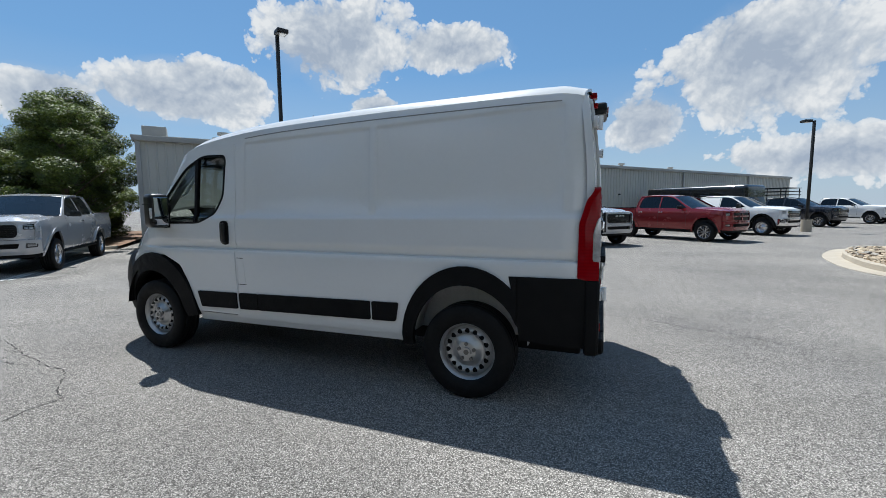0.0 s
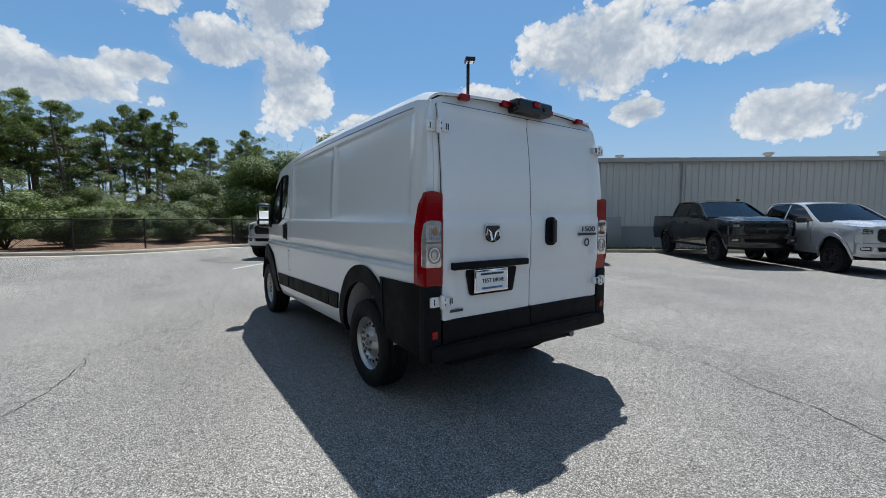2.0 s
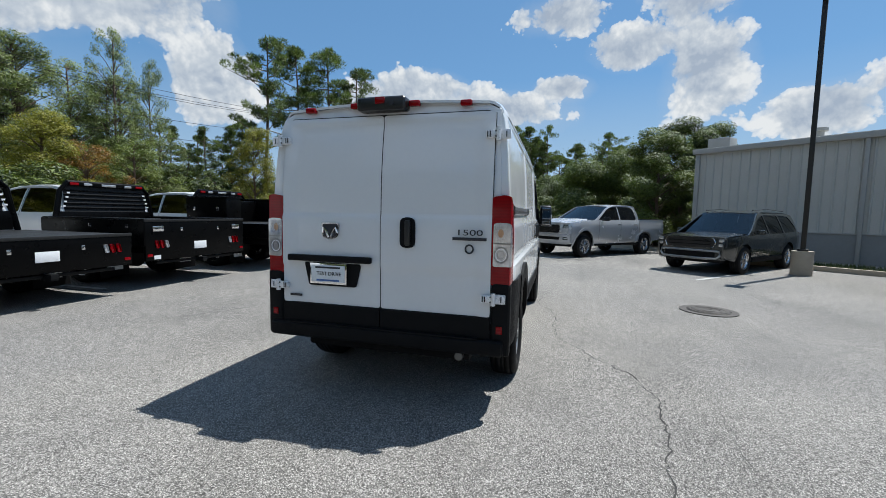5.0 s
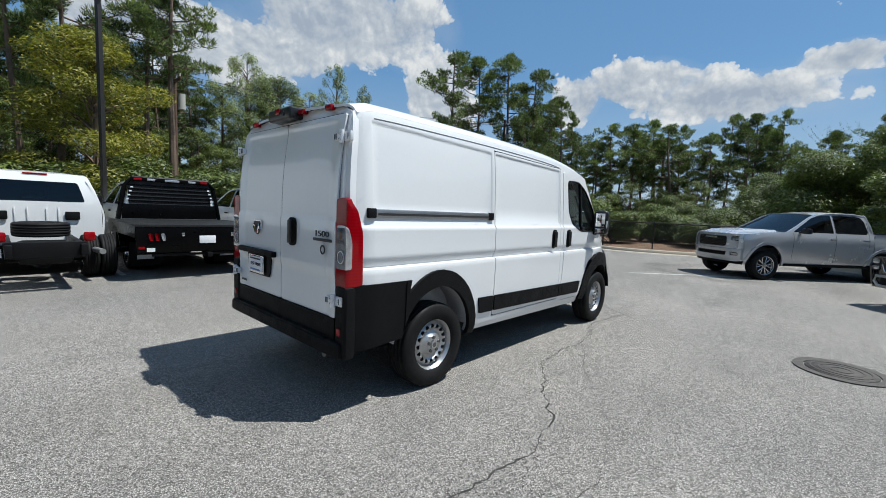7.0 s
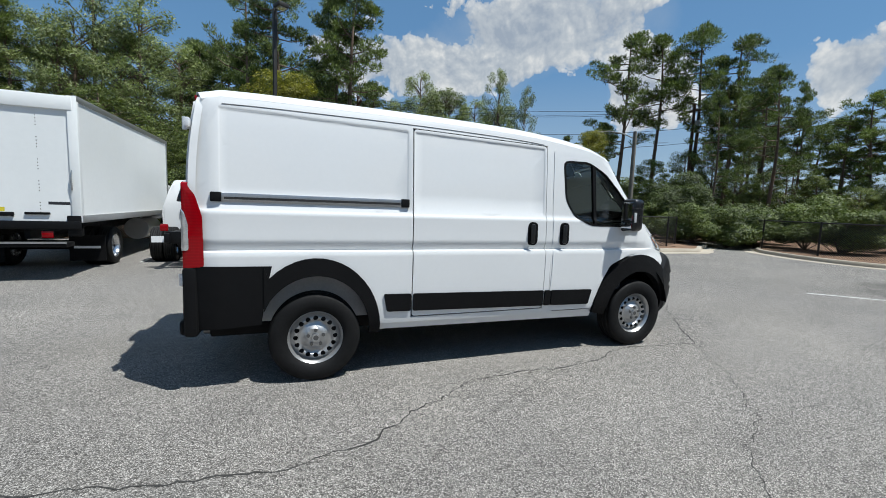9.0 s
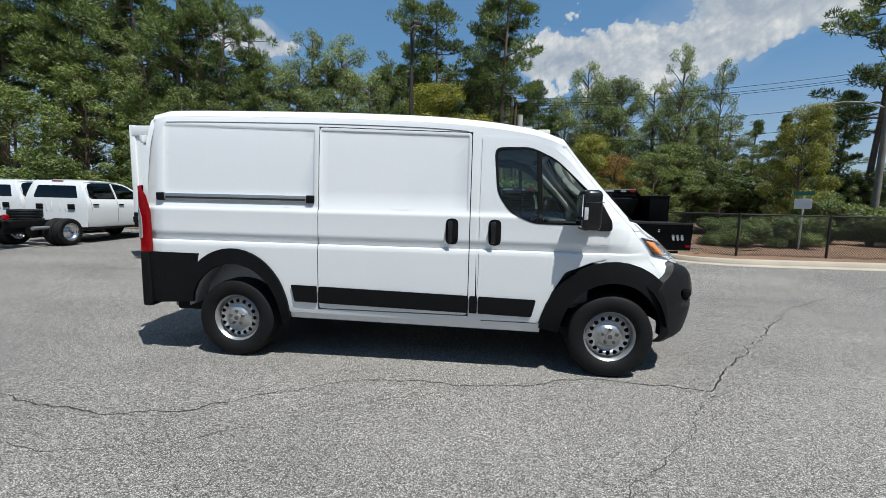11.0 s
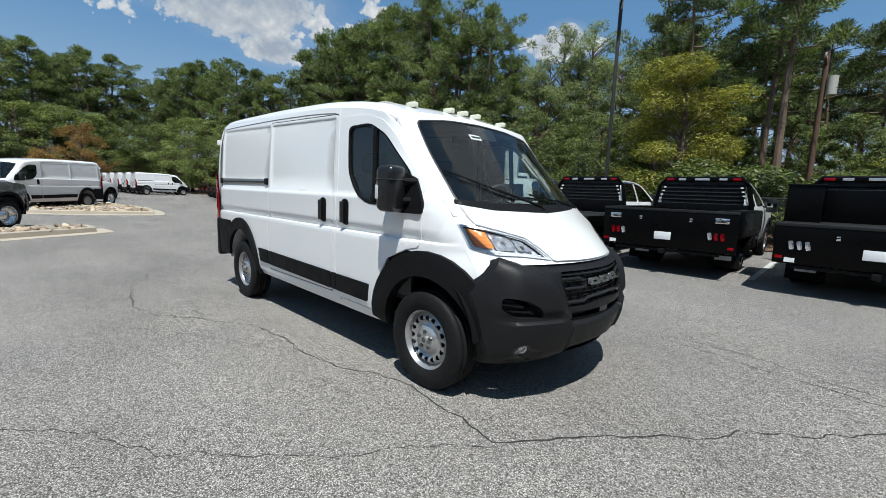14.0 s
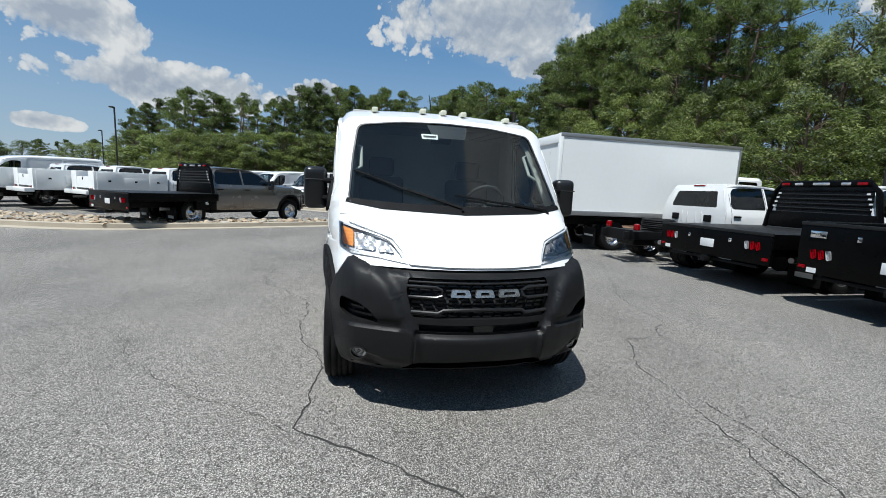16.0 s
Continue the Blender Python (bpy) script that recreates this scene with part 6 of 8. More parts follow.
def leaf_cloud(clumps, count, size, rnd, flat=0.66, lift=0.7):
    """Small pointed leaves on the outer part of soft clumps, facing out and up; returns verts and faces."""
    g = np.random.default_rng(rnd.randrange(1 << 30))
    c = np.array([p for p, _ in clumps], float)
    r = np.array([q for _, q in clumps], float)
    pick = np.repeat(np.arange(len(r)), np.maximum(1, (count * r ** 2 / (r ** 2).sum()).astype(int)))
    n = len(pick)
    unit = lambda a: a / np.maximum(1e-6, np.linalg.norm(a, axis=1, keepdims=True))
    d = unit(g.normal(size=(n, 3)))
    p = c[pick] + d * (r[pick] * (0.25 + 0.75 * g.random(n) ** 0.45))[:, None] * (1, 1, flat)
    out = unit(d * 0.8 + (0, 0, lift) + g.normal(size=(n, 3)) * 0.55)
    a = unit(np.cross(out, g.normal(size=(n, 3))))
    b = np.cross(out, a)
    s = (size * g.uniform(0.55, 1.35, n))[:, None]
    verts = np.stack((p - a * s, p + b * s * 0.62 + a * s * g.uniform(-0.3, 0.3, (n, 1)), p + a * s), 1).reshape(-1, 3)
    return verts.tolist(), np.arange(3 * n).reshape(-1, 3).tolist()


def needle_sprays(clumps, per, rnd, length=0.20):
    """Tufts of needles that point out of and above each puff of a pine's crown."""
    g = np.random.default_rng(rnd.randrange(1 << 30))
    c = np.repeat(np.array([p for p, _ in clumps], float), per, 0)
    r = np.repeat(np.array([q for _, q in clumps], float), per)[:, None]
    n = len(c)
    unit = lambda a: a / np.maximum(1e-6, np.linalg.norm(a, axis=1, keepdims=True))
    d = unit(g.normal(size=(n, 3)))
    p = c + d * r * (0.3 + 0.7 * g.random((n, 1)) ** 0.5) * (1, 1, 0.62)
    a = unit(d + (0, 0, 0.75) + g.normal(size=(n, 3)) * 0.5)
    b = unit(np.cross(a, g.normal(size=(n, 3))))
    s = length * g.uniform(0.6, 1.35, (n, 1))
    verts = np.stack((p - b * 0.028, p + b * 0.028, p + a * s), 1).reshape(-1, 3)
    return verts.tolist(), np.arange(3 * n).reshape(-1, 3).tolist()


def crown_part(name, data, material, owner):
    me = bpy.data.meshes.new(name)
    me.from_pydata([tuple(v) for v in data[0]], [], data[1])
    me.materials.append(material)
    ob = new(name, me)
    ob.parent = owner
    return ob


def make_pine(seed, h=14.0, spread=2.6, bare=0.48, dens=1.0):
    rnd = random.Random(seed)
    t = thing("pine_tree", Matrix(), "tall pine with a bare trunk and open dark green crown", "tree", "pines of the wood")
    wood = bmesh.new()
    lean = rnd.uniform(-0.4, 0.4), rnd.uniform(-0.4, 0.4)
    at = lambda z: Vector((lean[0] * (z / h) ** 2 + 0.12 * math.sin(z * 0.5 + seed), lean[1] * (z / h) ** 2 + 0.1 * math.sin(z * 0.4 + 2 * seed), z))
    tube([at(h * i / 10) for i in range(11)], 0.19, 8, bm=wood, taper=0.2)
    clumps = []
    n = int(25 * dens)
    for i in range(n):
        z = h * (bare + (1 - bare) * (i + rnd.random()) / n)
        u = (z / h - bare) / (1 - bare)
        reach = spread * (0.45 + 0.8 * math.sin(math.pi * min(1, u * 0.85 + 0.18))) * rnd.uniform(0.5, 1.0) * (1.0 if u < 0.85 else 0.6)
        az = rnd.uniform(0, 6.283)
        a = at(z)
        tip = a + Vector((math.cos(az) * reach, math.sin(az) * reach, reach * rnd.uniform(0.05, 0.5)))
        mid = (a + tip) / 2 + Vector((0, 0, -0.08 * reach))
        tube([a, mid, tip], 0.045, 4, bm=wood, taper=0.3)
        for k in range(4):
            w = 0.46 + 0.18 * k
            p = a + (tip - a) * min(1.0, w) + Vector((rnd.gauss(0, 0.2), rnd.gauss(0, 0.2), rnd.gauss(0.12, 0.12)))
            clumps.append(((p.x, p.y, p.z), rnd.uniform(0.26, 0.50)))
    for i in range(5):
        p = at(h * rnd.uniform(0.25, bare))
        az = rnd.uniform(0, 6.28)
        tube([p, p + Vector((math.cos(az), math.sin(az), 0.1)) * rnd.uniform(0.5, 1.3)], 0.025, 4, bm=wood, taper=0.3)
    p = at(h)
    clumps.append(((p.x, p.y, p.z), 0.6))
    part("trunk", wood, BARK, t)
    crown_part("crown", needle_sprays(clumps, 120, rnd, 0.22), NEEDLES, t)
    return t


def make_broadleaf(seed, h, spread, material, label, name="broadleaf_tree", leaves=17000, low=0.25, size=0.088, puff=1.1):
    rnd = random.Random(seed)
    t = thing(name, Matrix(), label, "tree")
    wood = bmesh.new()
    tube([(0, 0, 0), (0.05, 0.03, h * 0.3), (0.12 * rnd.uniform(-1, 1), 0.1, h * 0.65), (0, 0, h * 0.92)], 0.03 * h * 0.5, 8, bm=wood, taper=0.2)
    clumps = []
    n = 60
    for i in range(n):
        u = (i + rnd.random()) / n
        z = h * (low + (0.97 - low) * u)
        reach = spread * (math.sin(math.pi * (0.16 + 0.78 * u)) ** 0.8) * rnd.uniform(0.35, 1.0)
        az = rnd.uniform(0, 6.283)
        tip = Vector((math.cos(az) * reach, math.sin(az) * reach, z))
        root = Vector((0, 0, max(h * 0.12, z - reach * 0.8)))
        tube([root, (root + tip) / 2 + Vector((0, 0, 0.1)), tip], 0.035, 4, bm=wood, taper=0.3)
        clumps.append((tuple(tip), rnd.uniform(0.22, 0.40) * spread * 0.60 * puff))
    part("trunk", wood, BARK, t)
    crown_part("crown", leaf_cloud(clumps, leaves, size, rnd), material, t)
    return t


def make_shrub(seed, h, spread, label, leaves=4200, whips=0):
    rnd = random.Random(seed)
    t = thing("shrub", Matrix(), label, "shrub", "shrubs along the fence")
    wood = bmesh.new()
    clumps = []
    for i in range(24):
        az, r = rnd.uniform(0, 6.283), spread * rnd.random() ** 0.6 * 0.8
        z = h * (0.2 + 0.65 * rnd.random() * (1 - 0.35 * (r / spread)))
        tube([(0, 0, 0), (math.cos(az) * r * 0.5, math.sin(az) * r * 0.5, z * 0.6), (math.cos(az) * r, math.sin(az) * r, z)], 0.02, 4, bm=wood, taper=0.4)
        clumps.append(((math.cos(az) * r, math.sin(az) * r, z), rnd.uniform(0.25, 0.42) * spread))
    part("stem", wood, BARK, t)
    data = leaf_cloud(clumps, leaves, 0.006 * h + 0.042, rnd)
    for i in range(whips):
        # long shoots above the outline
        az, r = rnd.uniform(0, 6.283), spread * rnd.random() ** 0.5 * 0.8
        for k in range(14):
            p = Vector((math.cos(az) * r * (1 + k * 0.03), math.sin(az) * r * (1 + k * 0.03), h * 0.8 + k * 0.10 * (1 - 0.4 * r / spread)))
            a = Vector((rnd.gauss(0, 1), rnd.gauss(0, 1), 0.8)).normalized() * 0.09
            b = a.cross(Vector((0, 0, 1))).normalized() * 0.025
            i0 = len(data[0])
            data[0].extend(tuple(q) for q in (p - a * 0.2, p + b, p + a))
            data[1].append((i0, i0 + 1, i0 + 2))
    crown_part("crown", data, HEDGE, t)
    return t


pines = [make_pine(s, 14.0, sp, b) for s, sp, b in ((1, 2.5, 0.50), (2, 2.9, 0.42), (3, 2.2, 0.55), (4, 3.1, 0.36), (5, 2.4, 0.25))]
broads = [make_broadleaf(21, 10.0, 3.0, LEAVES, "leafy green tree at the edge of the wood"), make_broadleaf(22, 10.0, 2.5, LEAVES, "tall leafy green tree at the edge of the wood", low=0.15),
          make_broadleaf(23, 10.0, 3.4, LEAVES, "broad leafy green tree at the edge of the wood", low=0.1)]
airy = [make_broadleaf(26, 10.0, 2.7, PALELEAF, "tall airy tree with small grey-green leaves", low=0.22, leaves=14000, size=0.07), make_broadleaf(27, 10.0, 2.3, PALELEAF, "slender airy tree with small grey-green leaves", low=0.3, leaves=12000, size=0.07)]
dark_tree = make_broadleaf(29, 10.0, 3.2, HEDGE, "dense dark green tree behind the fence", low=0.08, leaves=60000, size=0.085, puff=1.3)
gold = make_broadleaf(31, 7.0, 2.2, GOLD, "small tree with yellow-green turning leaves", low=0.10, leaves=38000, size=0.055, puff=1.4)
rust = make_broadleaf(32, 5.0, 1.9, RUST, "small tree with rusty orange leaves", low=0.15, leaves=14000, size=0.05)
shrubs = [make_shrub(41, 2.6, 1.6, "dense rounded green shrub behind the fence", 24000), make_shrub(42, 3.0, 1.9, "large green shrub behind the fence", 30000)]
bigs = make_shrub(43, 6.0, 3.6, "very large dense dark shrub with long shoots behind the fence", 110000, 50)


def plant(src, x, y, h, src_h, rz, wide=1.0):
    k = h / src_h
    return copy_thing(src, pose(x, y, 0, 0, 0, rz) @ Matrix.Diagonal((k * wide, k * wide, k, 1)))


# height of the wood's outline by bearing, and how far off it stands
OUTLINE = ((-12, 10.5), (-6, 10.2), (-1, 9.0), (1.7, 11.4), (9, 11.2), (9.6, 8.1), (11, 9.4), (13.3, 11.1), (19, 10.5), (21.4, 9.7), (23, 8.3), (25, 9.4), (26.2, 11.2), (32, 12.3), (34, 14.5), (36, 15.8), (40, 15.2), (43, 13.8), (45.5, 12.6), (46.8, 9.2),
           (48, 7.3), (54.5, 7.3), (56, 9.5), (58.5, 11), (61, 12), (63.5, 11.6), (65.6, 9.4), (67.3, 10.6), (69.3, 10), (71.5, 11.2), (74.2, 11.9), (77, 11.4), (79, 9.4), (80.5, 10), (91, 10.6), (93, 10.2), (95, 11.2), (106, 11.3),
           (109.5, 12.6), (112, 13.6), (115, 13.5), (117.5, 12.5), (119.5, 9.9), (121, 11.5), (122.5, 14), (126, 15.6), (131, 17), (136, 18), (141, 19), (147, 18.2), (150, 19.3), (152.5, 18), (154.5, 15.5), (157, 15), (160, 17), (163, 19.0),
           (166.5, 20.5), (168.5, 19.2), (170.5, 17.6), (172.2, 20.5), (174, 22.8), (186, 18.5), (193, 16.2), (200, 15.2), (205, 15), (207, 10), (212, 8.5), (240, 8.3))
FAR = ((-12, 42), (15, 40), (25, 35), (45, 31), (60, 27), (120, 27), (135, 33), (150, 47), (160, 57), (165, 72), (170, 86), (176, 86), (185, 72), (200, 72), (207, 110), (240, 130))
wood_rnd = random.Random(77)


def outline_min(b, w):
    return min(lerp(b + w * k / 4, OUTLINE) for k in range(-4, 5))


def at_bearing(b, d):
    return d * math.cos(radians(b)), -1 + d * math.sin(radians(b))


az = -9.0
while az < 238:
    far = lerp(az, FAR)
    leafy = 55 < az < 80 or 107 < az < 119
    for row in range(3):
        b = az + wood_rnd.uniform(-1.0, 1.0)
        if row and 31 < b < 47:
            continue
        d = far * (0.93 + 0.13 * row) + wood_rnd.uniform(-1.0, 1.0)
        x, y = at_bearing(b, d)
        half = math.degrees(2.6 / d)
        top = outline_min(b, half) * (d / far) ** 0.9
        if row == 0:
            if d > 85:
                plant(broads[2], x, y, max(4.0, top * 0.9), 10.0, b * 30, 1.6)
                continue
            if d > 45:
                plant(broads[2], x + wood_rnd.uniform(-2, 2), y - 1.5, top * 0.6, 10.0, b * 50, 1.5)
            plant(wood_rnd.choice(broads), x, y, top * wood_rnd.uniform(0.45, 0.66), 10.0, wood_rnd.uniform(0, 360), wood_rnd.uniform(1.0, 1.3))
        elif row == 1:
            if leafy:
                plant(wood_rnd.choice(airy), x, y, top * wood_rnd.uniform(0.9, 1.02), 10.0, wood_rnd.uniform(0, 360), 0.95)
            else:
                plant(wood_rnd.choice(pines if d > 40 or wood_rnd.random() < 0.7 else airy), x, y, top * wood_rnd.uniform(0.84, 0.97), 14.0 if d > 40 else 13.0, wood_rnd.uniform(0, 360), wood_rnd.uniform(0.95, 1.15))
        elif not leafy:
            plant(wood_rnd.choice(pines), x, y, top * wood_rnd.uniform(0.80, 0.95), 14.0, wood_rnd.uniform(0, 360), 1.15)
    az += 2.9 if far < 50 else 2.2
# pines that rise over the rest
b = -9.0
while b < 205:
    here = lerp(b, OUTLINE)
    d = lerp(b, FAR) * 1.06
    span = 0.8
    while span < math.degrees(3.0 / d) and min(lerp(b - span, OUTLINE), lerp(b + span, OUTLINE)) > 0.82 * here:
        span += 0.3
    if 31 < b < 47:
        b += 1.5
        continue
    if here > 1.06 * outline_min(b, math.degrees(3.2 / d)) or wood_rnd.random() < 0.3:
        x, y = at_bearing(b, d + wood_rnd.uniform(-1.2, 1.2))
        leafy = 55 < b < 80 or 107 < b < 119
        wide = min(1.1, max(0.45, d * radians(span) / 2.7))
        if leafy:
            plant(wood_rnd.choice(airy), x, y, here, 10.0, b * 77, wide * 0.9)
        else:
            plant(wood_rnd.choice(pines[:4]), x, y, here, 14.0, b * 77, wide)
    b += max(1.5, math.degrees(2.0 / d))

# thicket between the trunks
b = -10.0
while b < 205:
    d = lerp(b, FAR) * wood_rnd.uniform(1.04, 1.12)
    x, y = at_bearing(b, d)
    plant(shrubs[int(b) % 2], x, y, wood_rnd.uniform(3.6, 5.0) * max(1.0, d / 45), 2.8, b * 60, 1.5)
    b += math.degrees(3.6 / d) * max(1.0, d / 45)

# trees that stand out by themselves
for x, y, h, w in ((21.4, 20.2, 13.7, 1.0), (23.2, 18.6, 13.6, 1.0), (24.7, 16.9, 13.9, 0.95), (25.9, 15.2, 12.6, 1.0), (27.4, 13.2, 10.8, 0.95), (22.8, 13.7, 8.8, 0.8), (25.2, 14.8, 9.6, 0.8), (1.5, 19.6, 13.8, 1.0), (0.9, 21.0, 12.9, 0.9), (-2.4, 19.6, 12.2, 1.0), (-3.6, 20.4, 12.8, 0.85), (38.5, 7.7, 9.8, 1.4), (41, 5.0, 9.2, 1.3)):
    plant(pines[int(abs(x * 7)) % 4], x, y, h, 14.0, x * 77, w)
for x, y, h, w in ((14.6, 15.5, 6.2, 0.8), (-1.7, 17.2, 7.4, 1.3), (6.1, 18.3, 5.2, 1.2)):
    plant(gold, x, y, h, 7.0, x * 50, w)
for x, y, h, w in ((-5.4, 17.8, 5.6, 1.3), (9.2, 17.6, 4.6, 1.3), (-9.5, 18.2, 6.2, 1.3), (-13.2, 18.6, 5.4, 1.4), (-17.0, 19.0, 6.0, 1.3)):
    plant(broads[int(-x) % 3], x, y, h, 10.0, x * 50, w)
plant(rust, -36.4, 0.6, 5.4, 5.0, 10)
plant(rust, 7.3, 17.8, 4.2, 5.0, 80)
plant(rust, -39.5, -1.6, 3.6, 5.0, 170)
plant(bigs, 23.0, -4.9, 6.2, 6.0, 40)
plant(bigs, 29.6, -0.4, 5.2, 6.0, 140, 0.8)
plant(bigs, 29.8, 5.2, 3.6, 6.0, 250, 0.9)
plant(bigs, 19.4, 13.2, 4.2, 6.0, 20, 1.0)
plant(bigs, 26.0, -8.8, 5.6, 6.0, 200)
plant(dark_tree, 16.6, -5.9, 5.7, 10.0, 30, 1.2)
plant(dark_tree, 19.4, -7.6, 6.6, 10.0, 130, 1.2)
plant(dark_tree, 22.5, -9.8, 7.0, 10.0, 230, 1.1)
for x, y, h in ((19.2, 5.4, 2.5), (21.0, 7.6, 2.9), (20.2, 9.6, 2.6), (22.4, 3.6, 2.6), (24.8, 5.6, 2.3), (22.8, 11.2, 3.0), (18.0, 9.2, 2.6), (16.4, 9.9, 2.3), (18.6, 12.4, 2.7), (26.4, 2.2, 2.6), (17.0, 13.2, 2.4), (24.6, 0.2, 3.2), (28.0, 4.4, 2.6), (15.0, 14.2, 2.6), (20.6, 1.2, 2.3),
                (19.6, -2.4, 2.2), (9.6, 11.2, 1.6), (11.6, 11.6, 1.8)):
    plant(shrubs[int(x * 3) % 2], x, y, h, 2.6 if int(x * 3) % 2 == 0 else 3.0, x * 91, 1.15)
for i in range(26):
    x = -62 + 2.7 * i + wood_rnd.uniform(-1, 1)
    plant(shrubs[i % 2], x, 16.0 + wood_rnd.uniform(-1.2, 1.8) + max(0, -20 - x) * 0.12, wood_rnd.uniform(2.4, 3.8), 2.8, x * 40, 1.4)
# the patterns themselves stand at the back of the wood
for i, src in enumerate([*pines, *broads, *airy, dark_tree, gold, rust, *shrubs, bigs]):
    src.matrix_basis = pose(-30 + 5.2 * i, 38 + (i % 3) * 2.0, 0, 0, 0, 40 * i)


# ---- parked vehicles: x ahead, y to the left, origin on the ground midway between the axles ----
def paint(name, c, flake=0.0):
    return surface(name, c, 0.25, flake, 0.04, 1.5, 60, coat=0.8)


SILVER = paint("silver_metallic", (0.47, 0.475, 0.49), 0.4)
GREYM = paint("granite_metallic", (0.16, 0.155, 0.15), 0.55)
BLACKPAINT = paint("black_gloss_paint", (0.006, 0.006, 0.0065))
NAVY = paint("navy_gloss_paint", (0.010, 0.013, 0.022))
DARKGREEN = paint("dark_graphite_paint", (0.035, 0.038, 0.036), 0.3)
REDP = paint("deep_cherry_red", (0.20, 0.010, 0.014), 0.3)
FRAMEB = surface("black_chassis_paint", (0.0055, 0.0055, 0.006), 0.5, 0.0, 0.3, spec=0.16)
DECKB = surface("black_steel_deck", (0.0018, 0.0018, 0.002), 0.3, 0.0, 0.3, 3, 50, spec=0.11)
DECKTOP = surface("scuffed_deck_plate", (0.008, 0.008, 0.008), 0.5, 0.1, 0.3, 3, 60, bump=0.3, bump_scale=70)
ALLOY = surface("bright_alloy", (0.62, 0.62, 0.63), 0.2, 0.95, 0.1)
BLACKALLOY = surface("black_alloy", (0.02, 0.02, 0.021), 0.3, 0.3)
BOXWHITE = surface("box_white_panel", (0.76, 0.77, 0.76), 0.4, 0.0, 0.03, 0.7, 10)
YELLOW = surface("yellow_label", (0.62, 0.52, 0.03), 0.5)
TAPE = surface("reflective_red", (0.45, 0.02, 0.02), 0.4)


def road_wheel(owner, x, y, r, w, rim_mat, face=1, spokes=6, dual=False):
    at = Matrix.Translation((x, y, r)) @ (Matrix() if face > 0 else pose(0, 0, 0, 0, 0, 180))
    wheel = part("wheel", lathe(tyre_profile(r, w), 32), RUBBER, owner)
    wheel.matrix_local = at
    h = w / 2
    part("rim", lathe([(r * 0.62, -h * 0.7), (r * 0.55, 0.0), (r * 0.58, h * 0.7), (r * 0.655, h * 0.96), (r * 0.645, h * 0.99), (r * 0.60, h * 0.75), (r * 0.56, h * 0.3)], 28), rim_mat, wheel)
    if dual:
        part("wheel_face", lathe([(r * 0.58, h * 0.5), (r * 0.50, -h * 0.05), (r * 0.30, -h * 0.15), (r * 0.26, h * 0.35), (0.0, h * 0.4)], 28), rim_mat, wheel)
    else:
        part("wheel_centre", rod((0, h * 0.3, 0), (0, h * 0.72, 0), r * 0.17, 16), rim_mat, wheel)
        bm = bmesh.new()
        for lean in (-17, 17):
            box(0, 0, 0, r * 0.50, 0.03, r * 0.075, 0.008, 1, Matrix.Translation((r * 0.13, h * 0.55, 0)) @ Matrix.Rotation(radians(lean), 4, "Y") @ Matrix.Translation((r * 0.25, 0, 0)), bm=bm)
        first = part("spoke", bm, rim_mat, wheel)
        for i in range(1, spokes):
            spoke = new("spoke", first.data)
            spoke.parent = wheel
            spoke.matrix_local = Matrix.Rotation(-2 * math.pi * i / spokes, 4, "Y")
        part("brake_disc", rod((0, -h * 0.3, 0), (0, -h * 0.05, 0), r * 0.54, 24), GAP, wheel)
    return wheel


def truck_y(z):
    return smooth(z, ((0.40, 0.90), (0.55, 0.955), (0.80, 0.99), (1.00, 1.0), (1.14, 0.985), (1.22, 0.955), (1.55, 0.85), (1.82, 0.745), (1.92, 0.66)))


